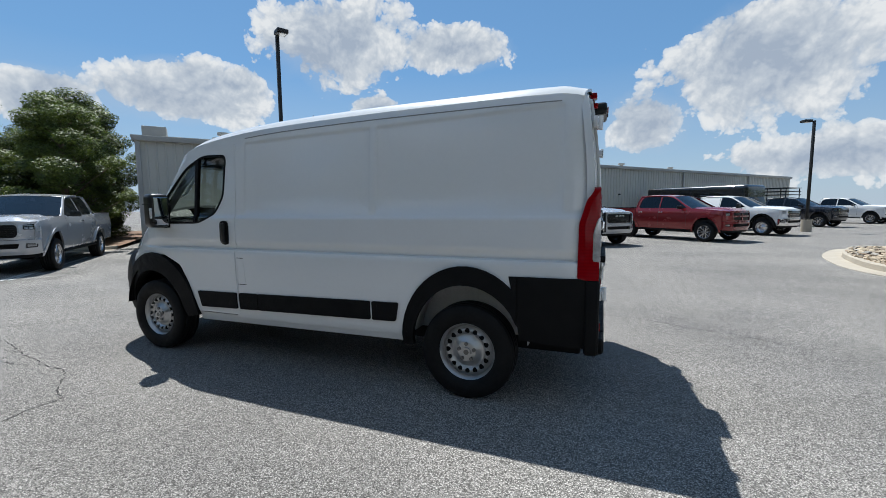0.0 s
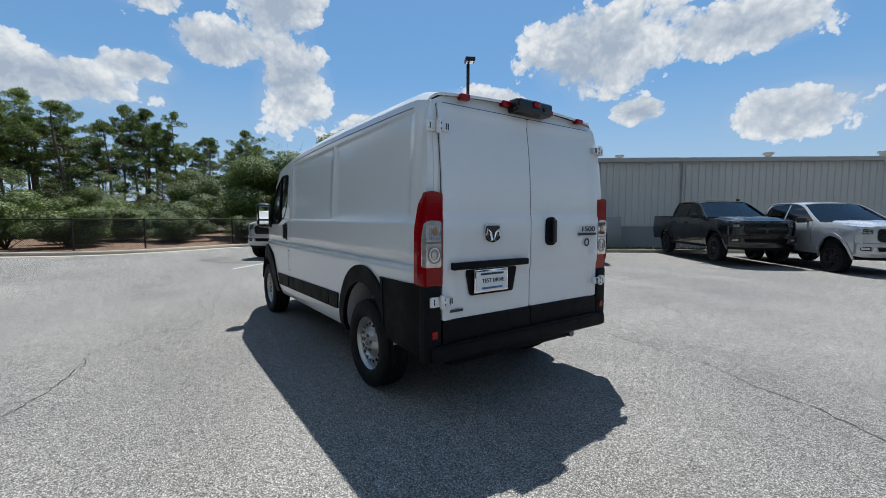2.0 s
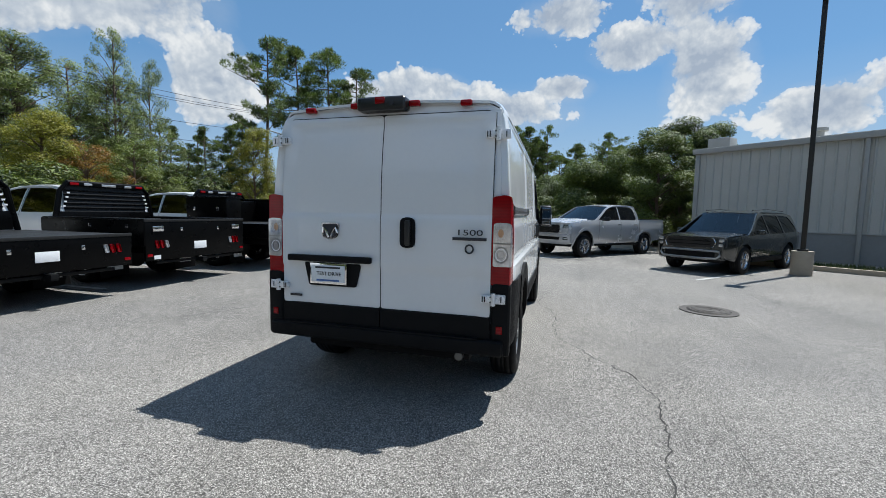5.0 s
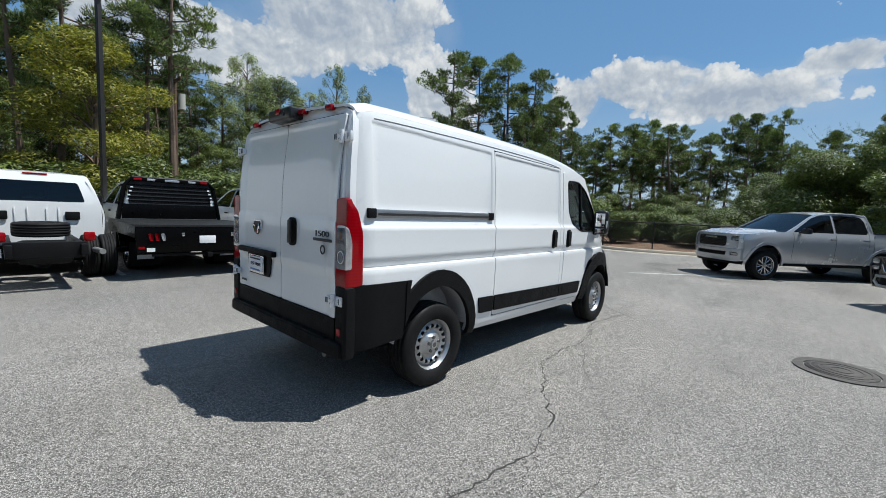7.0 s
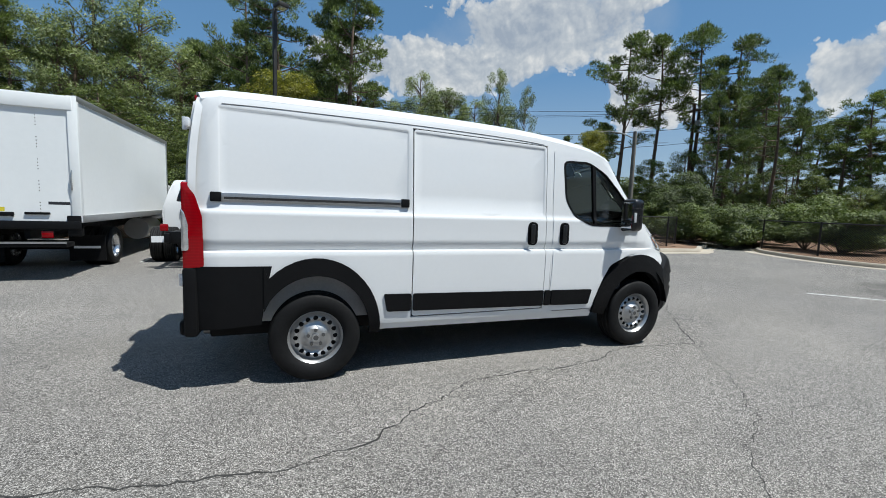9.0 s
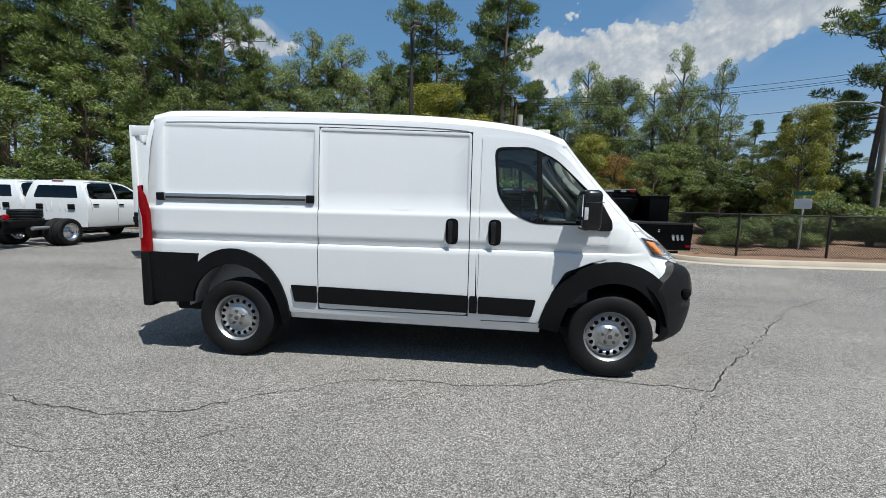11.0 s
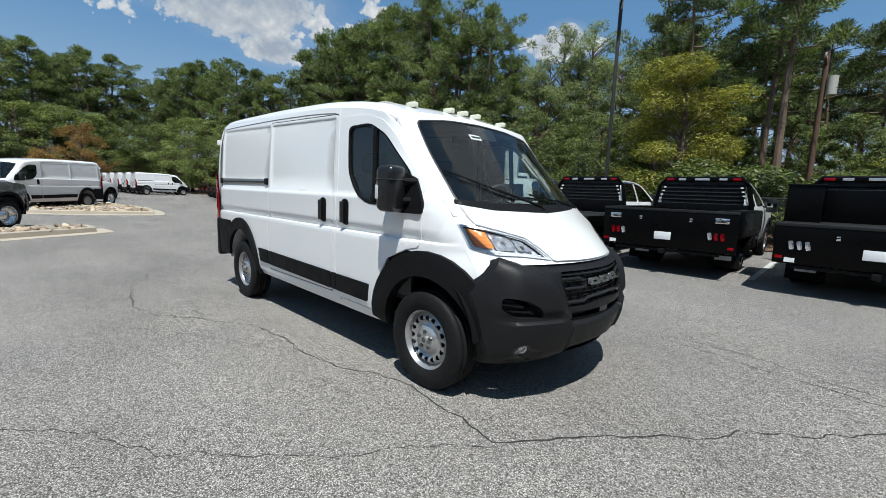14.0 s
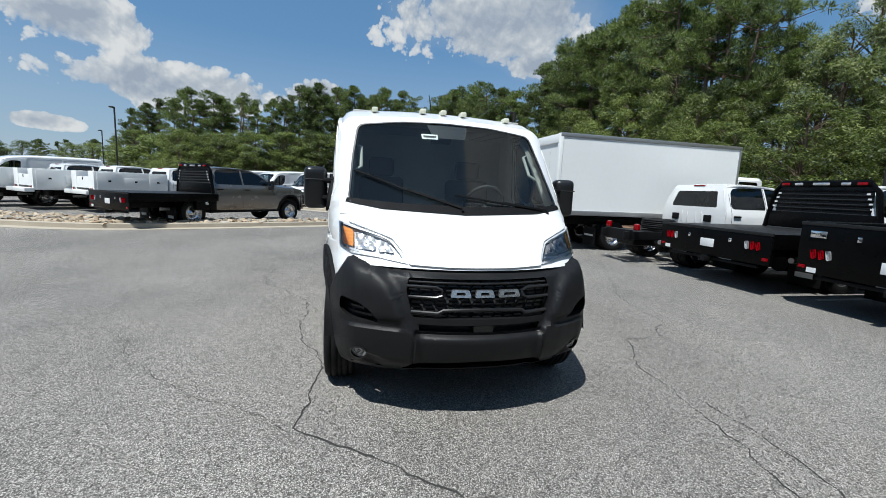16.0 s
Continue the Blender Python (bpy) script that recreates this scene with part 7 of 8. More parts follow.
def build_truck(name, m, label, color, style="bed", rims=None, group="", lift=0.0, grille="black", bumper=None, crew=True, top=1.04, tall=False, clear=False):
    """A full-size pickup: style bed, chassis or flatbed."""
    t = thing(name, m @ Matrix.Translation((0, 0, lift)), label, "truck", group)
    rims = rims or ALLOY
    heavy = style != "bed"
    r, tw = (0.40, 0.27) if not heavy else (0.40, 0.235)
    fx, rx = 1.785, -1.785 if not heavy else -2.05
    back = -1.40
    side = lambda sg, out=0.0: (lambda x, z: (x, sg * (truck_y(z if x > -1.42 else min(z, 1.15)) - 0.17 * step01(2.0, 2.66, x) ** 2 + 0.018 * step01(0.10, 0.0, abs(z - 0.92)) * step01(1.1, 1.5, x) - (0.02 if x < -1.3 and z > 1.25 else 0) + out), z))
    xs_, zs_ = frange(-3.2, 2.7, 0.3), (0.55, 0.7, 0.85, 1.0, 1.08, 1.14, 1.2, 1.28, 1.4, 1.55, 1.7, 1.82, 1.88)
    arch = [(fx + 0.52 * math.cos(radians(a)), 0.40 + 0.52 * math.sin(radians(a))) for a in range(0, 181, 15)]
    for sg in (1, -1):
        out = [(back, 0.50), (fx - 0.55, 0.46), *[p for p in arch[::-1] if p[1] > 0.47], (fx + 0.55, 0.50), (2.50, 0.52), (2.53, 0.80), (2.51, 1.08), (2.42, 1.145), (1.9, 1.20), (1.22, 1.232), (0.88, 1.44), (0.50, 1.70), (0.30, 1.80), (0.10, 1.85), (-0.4, 1.89), (-1.02, 1.885), (-1.24, 1.84), (-1.33, 1.74), (-1.385, 1.45), (back, 1.22)]
        w1 = rounded([(1.02, 1.25), (0.74, 1.46), (0.42, 1.69), (0.20, 1.78), (-0.20, 1.81), (-0.20, 1.245)], 0.03)
        w2 = rounded([(-0.26, 1.245), (-0.26, 1.815), (-0.95, 1.805), (-1.13, 1.76), (-1.20, 1.66), (-1.25, 1.32), (-1.20, 1.245)], 0.03)
        part("body_side", shell(out, side(sg), xs_, zs_, (0, -sg * 0.03, 0), [w1, w2] if crew else [w1]), color, t)
        for w in (w1, w2) if crew else (w1,):
            part("side_window", shell(w, side(sg, -0.012), xs_, zs_), DARKGLASS, t, "dark tinted side window")
        for xa, xb, za, zb in ((-0.25, -0.245, 0.55, 1.80), (1.02, 1.025, 0.60, 1.22), (-1.26, -1.255, 0.95, 1.62)):
            part("door_gap", shell([(xa - 0.003, za), (xb + 0.003, za), (xb + 0.003, zb), (xa - 0.003, zb)], side(sg, 0.002), (), zs_), GAP, t)
        for hx in ((-0.12, -1.12) if crew else (-0.12,)):
            part("door_handle", box(hx, sg * (truck_y(1.1) + 0.022), 1.10, 0.2, 0.03, 0.035, 0.01), CHROME if rims is ALLOY and not heavy else BLACKP, t)
        lips = bmesh.new()
        shell([*[(fx + 0.52 * math.cos(radians(a)), 0.40 + 0.52 * math.sin(radians(a))) for a in range(0, 181, 15)], *[(fx + 0.58 * math.cos(radians(a)), 0.40 + 0.59 * math.sin(radians(a))) for a in range(180, -1, -15)]], side(sg, 0.02), xs_, zs_, (0, -sg * 0.05, 0), bm=lips)
        part("arch_lip", lips, color if not heavy else BLACKP, t)
        part("sill", box(-0.1, sg * 0.90, 0.44, 2.6, 0.14, 0.07, 0.03), BLACKP, t)
        mb = box(0, 0, 0, 0.12, 0.24, 0.16 if not heavy else 0.34, 0.04, 2)
        mb.transform(Matrix.Translation((0.80, sg * 1.13, 1.29)))
        box(0.82, sg * 1.0, 1.245, 0.07, 0.16, 0.05, 0.02, bm=mb)
        mir = part("mirror", mb, BLACKG, t, "black door mirror")
        part("mirror_glass", box(0.737, sg * 1.135, 1.29, 0.006, 0.18, 0.11), MIRROR, mir)
    # front end: one rounded face with a hooded grille, slim lamps and a deep bumper
    face = lambda o=0.0: (lambda y, z: (2.64 + o - 0.21 * (abs(y) / 0.93) ** 3.2 + 0.055 * step01(0.80, 0.775, z) - 0.05 * step01(0.60, 0.48, z) - 0.16 * max(0, z - 1.0) + 0.045 * step01(0.70, 0.60, abs(y)) * step01(0.78, 0.81, z), y, z))
    ys_, zf = frange(-0.96, 0.96, 0.06), (0.53, 0.58, 0.64, 0.70, 0.76, 0.776, 0.788, 0.80, 0.84, 0.90, 0.96, 1.0, 1.04, 1.08)
    gr_out = rounded([(-0.545, 0.815), (0.545, 0.815), (0.60, 0.88), (0.60, 1.04), (0.56, 1.095), (-0.56, 1.095), (-0.60, 1.04), (-0.60, 0.88)], 0.04)
    lamp = lambda sg: rounded([(sg * 0.655, 0.985), (sg * 0.90, 0.975), (sg * 0.92, 1.075), (sg * 0.80, 1.09), (sg * 0.655, 1.075)], 0.012)
    intake = rounded([(-0.56, 0.615), (0.56, 0.615), (0.59, 0.71), (-0.59, 0.71)], 0.02)
    fog = lambda sg: rounded([(sg * 0.68, 0.62), (sg * 0.87, 0.63), (sg * 0.88, 0.70), (sg * 0.69, 0.715)], 0.02)
    top_edge = [(0.90, 1.09), (0.75, 1.125), (0.60, 1.15), (-0.60, 1.15), (-0.75, 1.125), (-0.90, 1.09)]
    part("front_panel", shell([(-0.93, 0.785), (0.93, 0.785), (0.93, 1.02), *top_edge, (-0.93, 1.02)], face(), ys_, zf, (-0.05, 0, 0), [gr_out, lamp(1), lamp(-1)]), color, t)
    bcol = bumper or color
    bp = part("front_bumper", shell([(-0.93, 0.50), (-0.80, 0.475), (0.80, 0.475), (0.93, 0.50), (0.93, 0.782), (-0.93, 0.782)], face(), ys_, zf, (-0.08, 0, 0), [intake, fog(1), fog(-1)]), bcol, t, "front bumper")
    part("bumper_intake", shell(intake, face(-0.07), ys_, (), None), GAP, bp)
    for z in (0.645, 0.675):
        part("intake_bar", shell([(-0.57, z - 0.006), (0.57, z - 0.006), (0.57, z + 0.006), (-0.57, z + 0.006)], face(-0.03), ys_, (), (-0.02, 0, 0)), BLACKP, bp)
    part("air_dam", shell([(-0.88, 0.40), (0.88, 0.40), (0.90, 0.50), (-0.90, 0.50)], face(-0.05), ys_, (), (-0.05, 0, 0)), BLACKP, bp)
    gp = part("grille", shell(gr_out, face(-0.045), ys_, zf), GAP, t, "black mesh grille in a painted surround")
    rim_in = [(y * 0.965, 0.955 + (z - 0.955) * 0.90) for y, z in gr_out]
    part("grille_surround", shell(gr_out, face(0.014), ys_, zf, (-0.05, 0, 0), [rim_in]), CHROME if grille == "chrome" else BLACKG if rims is BLACKALLOY else color, gp)
    for k in range(7):
        z = 0.845 + 0.036 * k
        part("grille_bar", shell([(-0.57, z - 0.007), (0.57, z - 0.007), (0.57, z + 0.007), (-0.57, z + 0.007)], face(-0.02), ys_, (), (-0.02, 0, 0)), CHROME if grille == "chrome" and k % 2 else BLACKG, gp)
    if grille == "cross":
        part("grille_bar", shell([(-0.04, 0.83), (0.04, 0.83), (0.04, 1.08), (-0.04, 1.08)], face(0.0), (), (0.9, 1.0), (-0.03, 0, 0)), color, gp)
        part("grille_bar", shell([(-0.57, 0.935), (0.57, 0.935), (0.57, 0.985), (-0.57, 0.985)], face(0.0), ys_, (), (-0.03, 0, 0)), color, gp)
    else:
        for y0 in (-0.24, -0.075, 0.09):
            part("badge_block", shell(rounded([(y0, 1.015), (y0 + 0.14, 1.015), (y0 + 0.13, 1.062), (y0 + 0.01, 1.062)], 0.008), face(0.005), (), (), (-0.02, 0, 0)), BRIGHT, gp)
    for sg in (1, -1):
        hl = part("headlight", shell(lamp(sg), face(-0.035), ys_, (1.02, 1.05), None), GAP if not heavy else REFLECT, t, "slim headlight behind a clear cover")
        part("lamp_cover", shell(lamp(sg), face(0.002), ys_, (1.02, 1.05), None), HEADCLEAR, hl)
        for y0, y1 in ((0.67, 0.73), (0.745, 0.805), (0.82, 0.88)):
            part("lamp_bowl", shell(rounded([(sg * y0, 0.995), (sg * y1, 0.995), (sg * y1, 1.035), (sg * y0, 1.035)], 0.01), face(-0.018), (), (), (-0.02, 0, 0)), REFLECT, hl)
        part("daylight_bar", shell([(sg * 0.665, 1.05), (sg * 0.895, 1.05), (sg * 0.90, 1.068), (sg * 0.665, 1.066)], face(-0.012), ys_, (), (-0.02, 0, 0)), CLEARL, hl)
        part("fog_pocket", shell(fog(sg), face(-0.03), ys_, (), None), GAP, bp)
        part("fog_lamp", shell(rounded([(sg * 0.71, 0.645), (sg * 0.85, 0.65), (sg * 0.85, 0.68), (sg * 0.71, 0.69)], 0.01), face(-0.012), ys_, (), (-0.02, 0, 0)), CLEARL, bp)
    # bonnet, windscreen, roof, back of the cab
    hood = lambda x, y: (x, y, 1.245 - 0.05 * ((x - 1.15) / 1.4) - 0.055 * step01(2.25, 2.62, x) ** 2 + 0.035 * step01(0.60, 0.50, abs(y)) * step01(2.62, 2.3, x) + 0.02 * step01(0.20, 0.26, abs(y)) * step01(0.44, 0.38, abs(y)) * step01(1.2, 1.5, x) * step01(2.3, 2.0, x) - 0.05 * (abs(y) / 0.93) ** 4)
    part("bonnet", shell([(1.12, -0.95), (2.0, -0.95), (2.30, -0.92), (2.46, -0.86), (2.56, -0.70), (2.645, -0.55), (2.655, 0.0), (2.645, 0.55), (2.56, 0.70), (2.46, 0.86), (2.30, 0.92), (2.0, 0.95), (1.12, 0.95)], hood, frange(1.1, 2.7, 0.12), [s * a for a in (0, 0.2, 0.23, 0.26, 0.32, 0.38, 0.41, 0.44, 0.5, 0.55, 0.6, 0.7, 0.8, 0.88, 0.93) for s in (1, -1)], (0, 0, -0.04), ref=(1.8, 0, -3)), color, t)
    wz = lambda u, v: (1.26 - 0.94 * v - 0.14 * u * u * (1 - 0.3 * v), u * (0.93 - 0.17 * v), 1.235 + 0.585 * v + 0.04 * v * (1 - u * u))
    part("windscreen", shell([(-0.96, 0.02), (0.96, 0.02), (0.94, 0.98), (-0.94, 0.98)], wz, frange(-1, 1, 0.2), (0.3, 0.6), None, ref=(0, 0, 0.5)), CARGLASS, t, "windscreen")
    part("windscreen_frame", shell([(-1, 0), (1, 0), (1, 1), (-1, 1)], lambda u, v: (lambda p: (p[0] - 0.01, p[1], p[2] - 0.006))(wz(u, v)), frange(-1, 1, 0.2), (0.3, 0.6), None, [[(-0.93, 0.05), (0.93, 0.05), (0.90, 0.95), (-0.90, 0.95)]], ref=(0, 0, 0.5)), color, t)
    part("roof", shell([(0.36, -0.76), (0.36, 0.76), (-1.26, 0.76), (-1.26, -0.76)], lambda x, y: (x - 0.09 * (y / 0.76) ** 2 * step01(0.0, 0.36, x), y, 1.925 - 0.055 * (abs(y) / 0.76) ** 3 - 0.075 * step01(-0.3, 0.36, x) - 0.05 * step01(-0.9, -1.26, x)), frange(-1.3, 0.4, 0.12), [s * a for a in (0, 0.4, 0.6, 0.7) for s in (1, -1)], (0, 0, -0.03), ref=(0, 0, 0)), color, t)
    rear = lambda y, z: (back - 0.01 + 0.15 * max(0, (z - 1.2) / 0.7) ** 1.6, y, z)
    rw = rounded([(-0.70, 1.27), (0.70, 1.27), (0.60, 1.70), (-0.60, 1.70)], 0.05)
    part("cab_back", shell([(-0.97, 0.5), (0.97, 0.5), (0.95, 1.22), (0.86, 1.55), (0.76, 1.84), (0.70, 1.875), (-0.70, 1.875), (-0.76, 1.84), (-0.86, 1.55), (-0.95, 1.22)], rear, frange(-1, 1, 0.2), (0.8, 1.0, 1.22, 1.4, 1.6, 1.75), (0.03, 0, 0), [rw]), color, t)
    part("rear_window", shell(rw, lambda y, z: (rear(y, z)[0] + 0.012, y, z), frange(-1, 1, 0.2), (1.4, 1.6)), DARKGLASS, t, "dark rear window")
    part("brake_lamp", box(back + 0.12, 0, 1.855, 0.03, 0.34, 0.035, 0.008), REDL, t, "high red brake lamp")
    part("cab_interior", box(-0.1, 0, 1.05, 2.1, 1.6, 0.5, 0.05), CLOTH, t)
    for sx in (0.0, -0.85):
        for sg in (1, -1):
            part("seat_back", box(sx - 0.25, sg * 0.42, 1.35, 0.14, 0.48, 0.55, 0.05), CLOTH, t)
    part("underbody", box(-0.2 if not heavy else 0.2, 0, 0.50, 4.9 if not heavy else 3.6, 1.45, 0.16, 0.03), FRAMEB, t)
    for sg in (1, -1):
        road_wheel(t, fx, sg * 0.87, r, tw, rims, sg, dual=heavy)
        if not heavy:
            road_wheel(t, rx, sg * 0.87, r, tw, rims, sg)
        else:
            road_wheel(t, rx, sg * 0.92, r, tw, rims, sg, dual=True)
            road_wheel(t, rx, sg * 0.66, r, tw, rims, sg, dual=True)
        part("wheel_well", box(fx, sg * 0.62, 0.66, 1.06, 0.45, 0.5, 0.1), GAP, t)
    # raise the belt and bonnet to full-size proportions
    for ob in [c for c in t.children if c.name.split(".")[0] not in ("wheel", "underbody", "wheel_well", "sill")]:
        for piece in (ob, *ob.children):
            for v in piece.data.vertices:
                v.co.z = lerp(v.co.z, ((0.0, 0.0), (0.55, 0.55), (1.25, 1.37), (1.95, 1.99)))
    if style == "bed":
        arch = [(rx + 0.52 * math.cos(radians(a)), 0.40 + 0.52 * math.sin(radians(a))) for a in range(0, 181, 15)]
        for sg in (1, -1):
            out = [(-3.06, 0.60), (rx - 0.56, 0.52), *[p for p in arch[::-1] if p[1] > 0.53], (-1.43, 0.50), (-1.43, 1.37), (-3.06, 1.40)]
            part("bed_side", shell(out, side(sg, 0.004), xs_, zs_, (0, -sg * 0.06, 0)), color, t)
            part("arch_lip", shell([*[(rx + 0.52 * math.cos(radians(a)), 0.40 + 0.52 * math.sin(radians(a))) for a in range(0, 181, 15)], *[(rx + 0.58 * math.cos(radians(a)), 0.40 + 0.59 * math.sin(radians(a))) for a in range(180, -1, -15)]], side(sg, 0.022), xs_, zs_, (0, -sg * 0.05, 0)), color, t)
            part("bed_rail_cap", box(-2.24, sg * 0.90, 1.40, 1.62, 0.09, 0.03, 0.01), BLACKP, t)
            part("tail_light", box(-3.04, sg * 0.90, 1.12, 0.09, 0.14, 0.36, 0.03), REDL, t, "red tail light")
            part("wheel_well", box(rx, sg * 0.62, 0.70, 1.06, 0.45, 0.5, 0.1), GAP, t)
        part("bed_floor", box(-2.24, 0, 0.80, 1.6, 1.75, 0.05), BLACKP, t)
        part("bed_front", box(-1.46, 0, 1.08, 0.05, 1.75, 0.58), color, t)
        part("tailgate", box(-3.05, 0, 1.1, 0.07, 1.66, 0.56, 0.02), color, t)
        part("rear_bumper", box(-3.14, 0, 0.62, 0.18, 1.85, 0.20, 0.04), CHROME if rims is ALLOY else bcol, t)
    else:
        for sg in (1, -1):
            part("chassis_rail", box(-2.15, sg * 0.43, 0.66, 2.9, 0.09, 0.19, 0.02), FRAMEB, t)
        part("axle", rod((rx, -0.8, r), (rx, 0.8, r), 0.09, 12), FRAMEB, t)
        part("differential", rod((rx - 0.15, 0, r), (rx + 0.15, 0, r), 0.19, 16), FRAMEB, t)
        part("exhaust", rod((-1.5, -0.62, 0.52), (-2.9, -0.75, 0.55), 0.05, 12), STEEL, t)
    if style == "chassis":
        part("spare_tyre", lathe(tyre_profile(0.38, 0.24), 32, Matrix.Translation((-2.35, 0.0, 0.92)) @ pose(0, 0, 0, 90)), RUBBER, t, "spare tyre lying on the rails")
        part("rear_crossmember", box(-3.45, 0, 0.66, 0.10, 0.95, 0.26, 0.02), FRAMEB, t)
        part("fuel_tank", box(-2.95, 0, 0.58, 0.6, 0.66, 0.36, 0.08), FRAMEB, t)
        for sg in (1, -1):
            part("tail_light", box(-3.35, sg * 0.52, 0.86, 0.08, 0.15, 0.15, 0.03), REDL, t, "red tail light on a bracket")
            part("pressed_rib", box(back - 0.022, sg * 0.13, 1.14, 0.012, 0.022, 0.26, 0.005), color, t)
            part("pressed_rib", box(back - 0.022, sg * 0.30, 1.14, 0.012, 0.022, 0.26, 0.005), color, t)
            part("cab_vent", box(back - 0.035, sg * 0.50, 1.12, 0.03, 0.22, 0.16, 0.02), BLACKP, t)
        part("tag_plate", box(-3.40, 0.62, 0.62, 0.01, 0.24, 0.13), PLATEW, t, "white paper tag")
    if style == "flatbed":
        flatbed(t, rx, top, tall, clear)
    return t


def flatbed(t, rx, top=1.04, tall=False, clear=False):
    deck_z = top if not tall else 1.02
    part("deck", box(-2.62, 0, deck_z - 0.045, 2.60, 2.40, 0.09, 0.015), DECKTOP, t, "scuffed black steel deck")
    low = 0.52
    part("tail_skirt", box(-3.90, 0, (top + low) / 2, 0.06, 2.40, top - low, 0.015), DECKB, t, "black tail skirt")
    part("deck_edge", box(-3.925, 0, top - 0.01, 0.03, 2.42, 0.05, 0.01), DECKTOP, t)
    lamp_z = low + 0.30
    for sg in (1, -1):
        part("side_skirt", box(-2.62, sg * 1.19, (top + 0.80) / 2, 2.60, 0.05, top - 0.80, 0.01), DECKB, t)
        part("tool_box", box(-1.72, sg * 1.0, 0.72, 0.68, 0.40, 0.42, 0.02), DECKB, t, "black underbody tool box")
        part("box_latch", box(-1.72, sg * 1.21, 0.74, 0.10, 0.02, 0.08, 0.006), CHROME, t)
        part("fender", shell(arc(rx, 0.42, 0.50, 0.50, 0, 180, 10) + arc(rx, 0.42, 0.47, 0.47, 180, 0, 10), lambda x, z: (x, sg * 1.215, z), (), (), (0, -sg * 0.5, 0)), DECKB, t, "black rear fender")
        for k in range(3):
            part("tail_lamp", box(-3.935, sg * (0.98 - 0.10 * k), lamp_z, 0.012, 0.06, 0.14, 0.025, 2, pose(0, 0, 0, -12)), REDL if k < 2 and not clear else CLEARL, t, "oval tail lamp")
        part("marker_lamp", box(-3.935, sg * 1.12, low + 0.10, 0.012, 0.10, 0.05, 0.01), REDL, t)
        part("mud_flap", box(-2.62, sg * 0.80, 0.36, 0.02, 0.56, 0.50, 0.005), BLACKP, t, "black rubber mud flap")
        part("flap_mark", box(-2.634, sg * 0.80, 0.30, 0.004, 0.30, 0.09), PLATEW, t, "white maker's mark")
        part("steel_latch", box(-3.935, sg * 0.45, top - 0.18, 0.012, 0.05, 0.07, 0.006), CHROME, t)
        if tall:
            bx = part("side_box", box(-2.62, sg * 1.02, (1.05 + top) / 2, 2.58, 0.36, top - 1.0, 0.02), DECKB, t, "long black side tool box")
            for k in (-0.9, 0.0, 0.9):
                part("box_latch", box(-2.62 + k, sg * 1.205, top - 0.12, 0.09, 0.02, 0.09, 0.01), CHROME, bx)
            part("reflector_plate", box(-3.94, sg * 0.95, top - 0.16, 0.01, 0.22, 0.10, 0.01), CHROME, t)
    part("maker_mark", box(-3.937, 0.98, low + 0.06, 0.006, 0.13, 0.07), PLATEW, t, "white maker's mark")
    part("tag_plate", box(-3.938, 0.02, 0.76, 0.008, 0.30, 0.15, 0.003), PLATEW, t, "white paper tag")
    part("lower_bar", box(-3.85, 0, 0.47, 0.05, 1.9, 0.05, 0.01), FRAMEB, t)
    part("hitch", box(-3.92, 0, 0.46, 0.22, 0.10, 0.09, 0.01), FRAMEB, t, "black tow hitch")
    # headache rack behind the cab
    rack = part("headache_rack", tube([(-1.40, -1.05, 1.04), (-1.40, -0.92, 1.80), (-1.40, -0.78, 1.98), (-1.40, 0.78, 1.98), (-1.40, 0.92, 1.80), (-1.40, 1.05, 1.04)], 0.05, 8), DECKB, t, "black headache rack with lamps")
    part("rack_panel", box(-1.41, 0, 1.22, 0.03, 1.96, 0.34, 0.01), DECKB, rack)
    part("rack_screen", box(-1.40, 0, 1.65, 0.012, 1.70, 0.54), GAP, rack)
    for z in (1.46, 1.55, 1.64, 1.73, 1.82):
        part("louvre", box(-1.41, 0, z, 0.02, 1.72, 0.035, 0.005), DECKB, rack)
    part("rack_top", box(-1.41, 0, 1.955, 0.07, 1.62, 0.10, 0.02), DECKB, rack)
    for y, mt in ((0.68, REDL), (-0.68, REDL), (0.42, CLEARL), (-0.42, CLEARL), (0.0, CLEARL)):
        part("rack_lamp", box(-1.455, y, 1.955, 0.015, 0.16 if y else 0.3, 0.055, 0.01), mt, rack)
    for sg in (1, -1):
        for k in range(4):
            part("rack_slot", box(-1.44, sg * (0.88 - 0.03 * k), 1.5 + 0.09 * k, 0.015, 0.05, 0.03), PLATEW, rack)


CARGLASS = pane("car_windscreen", (0.22, 0.25, 0.25), ior=1.9)


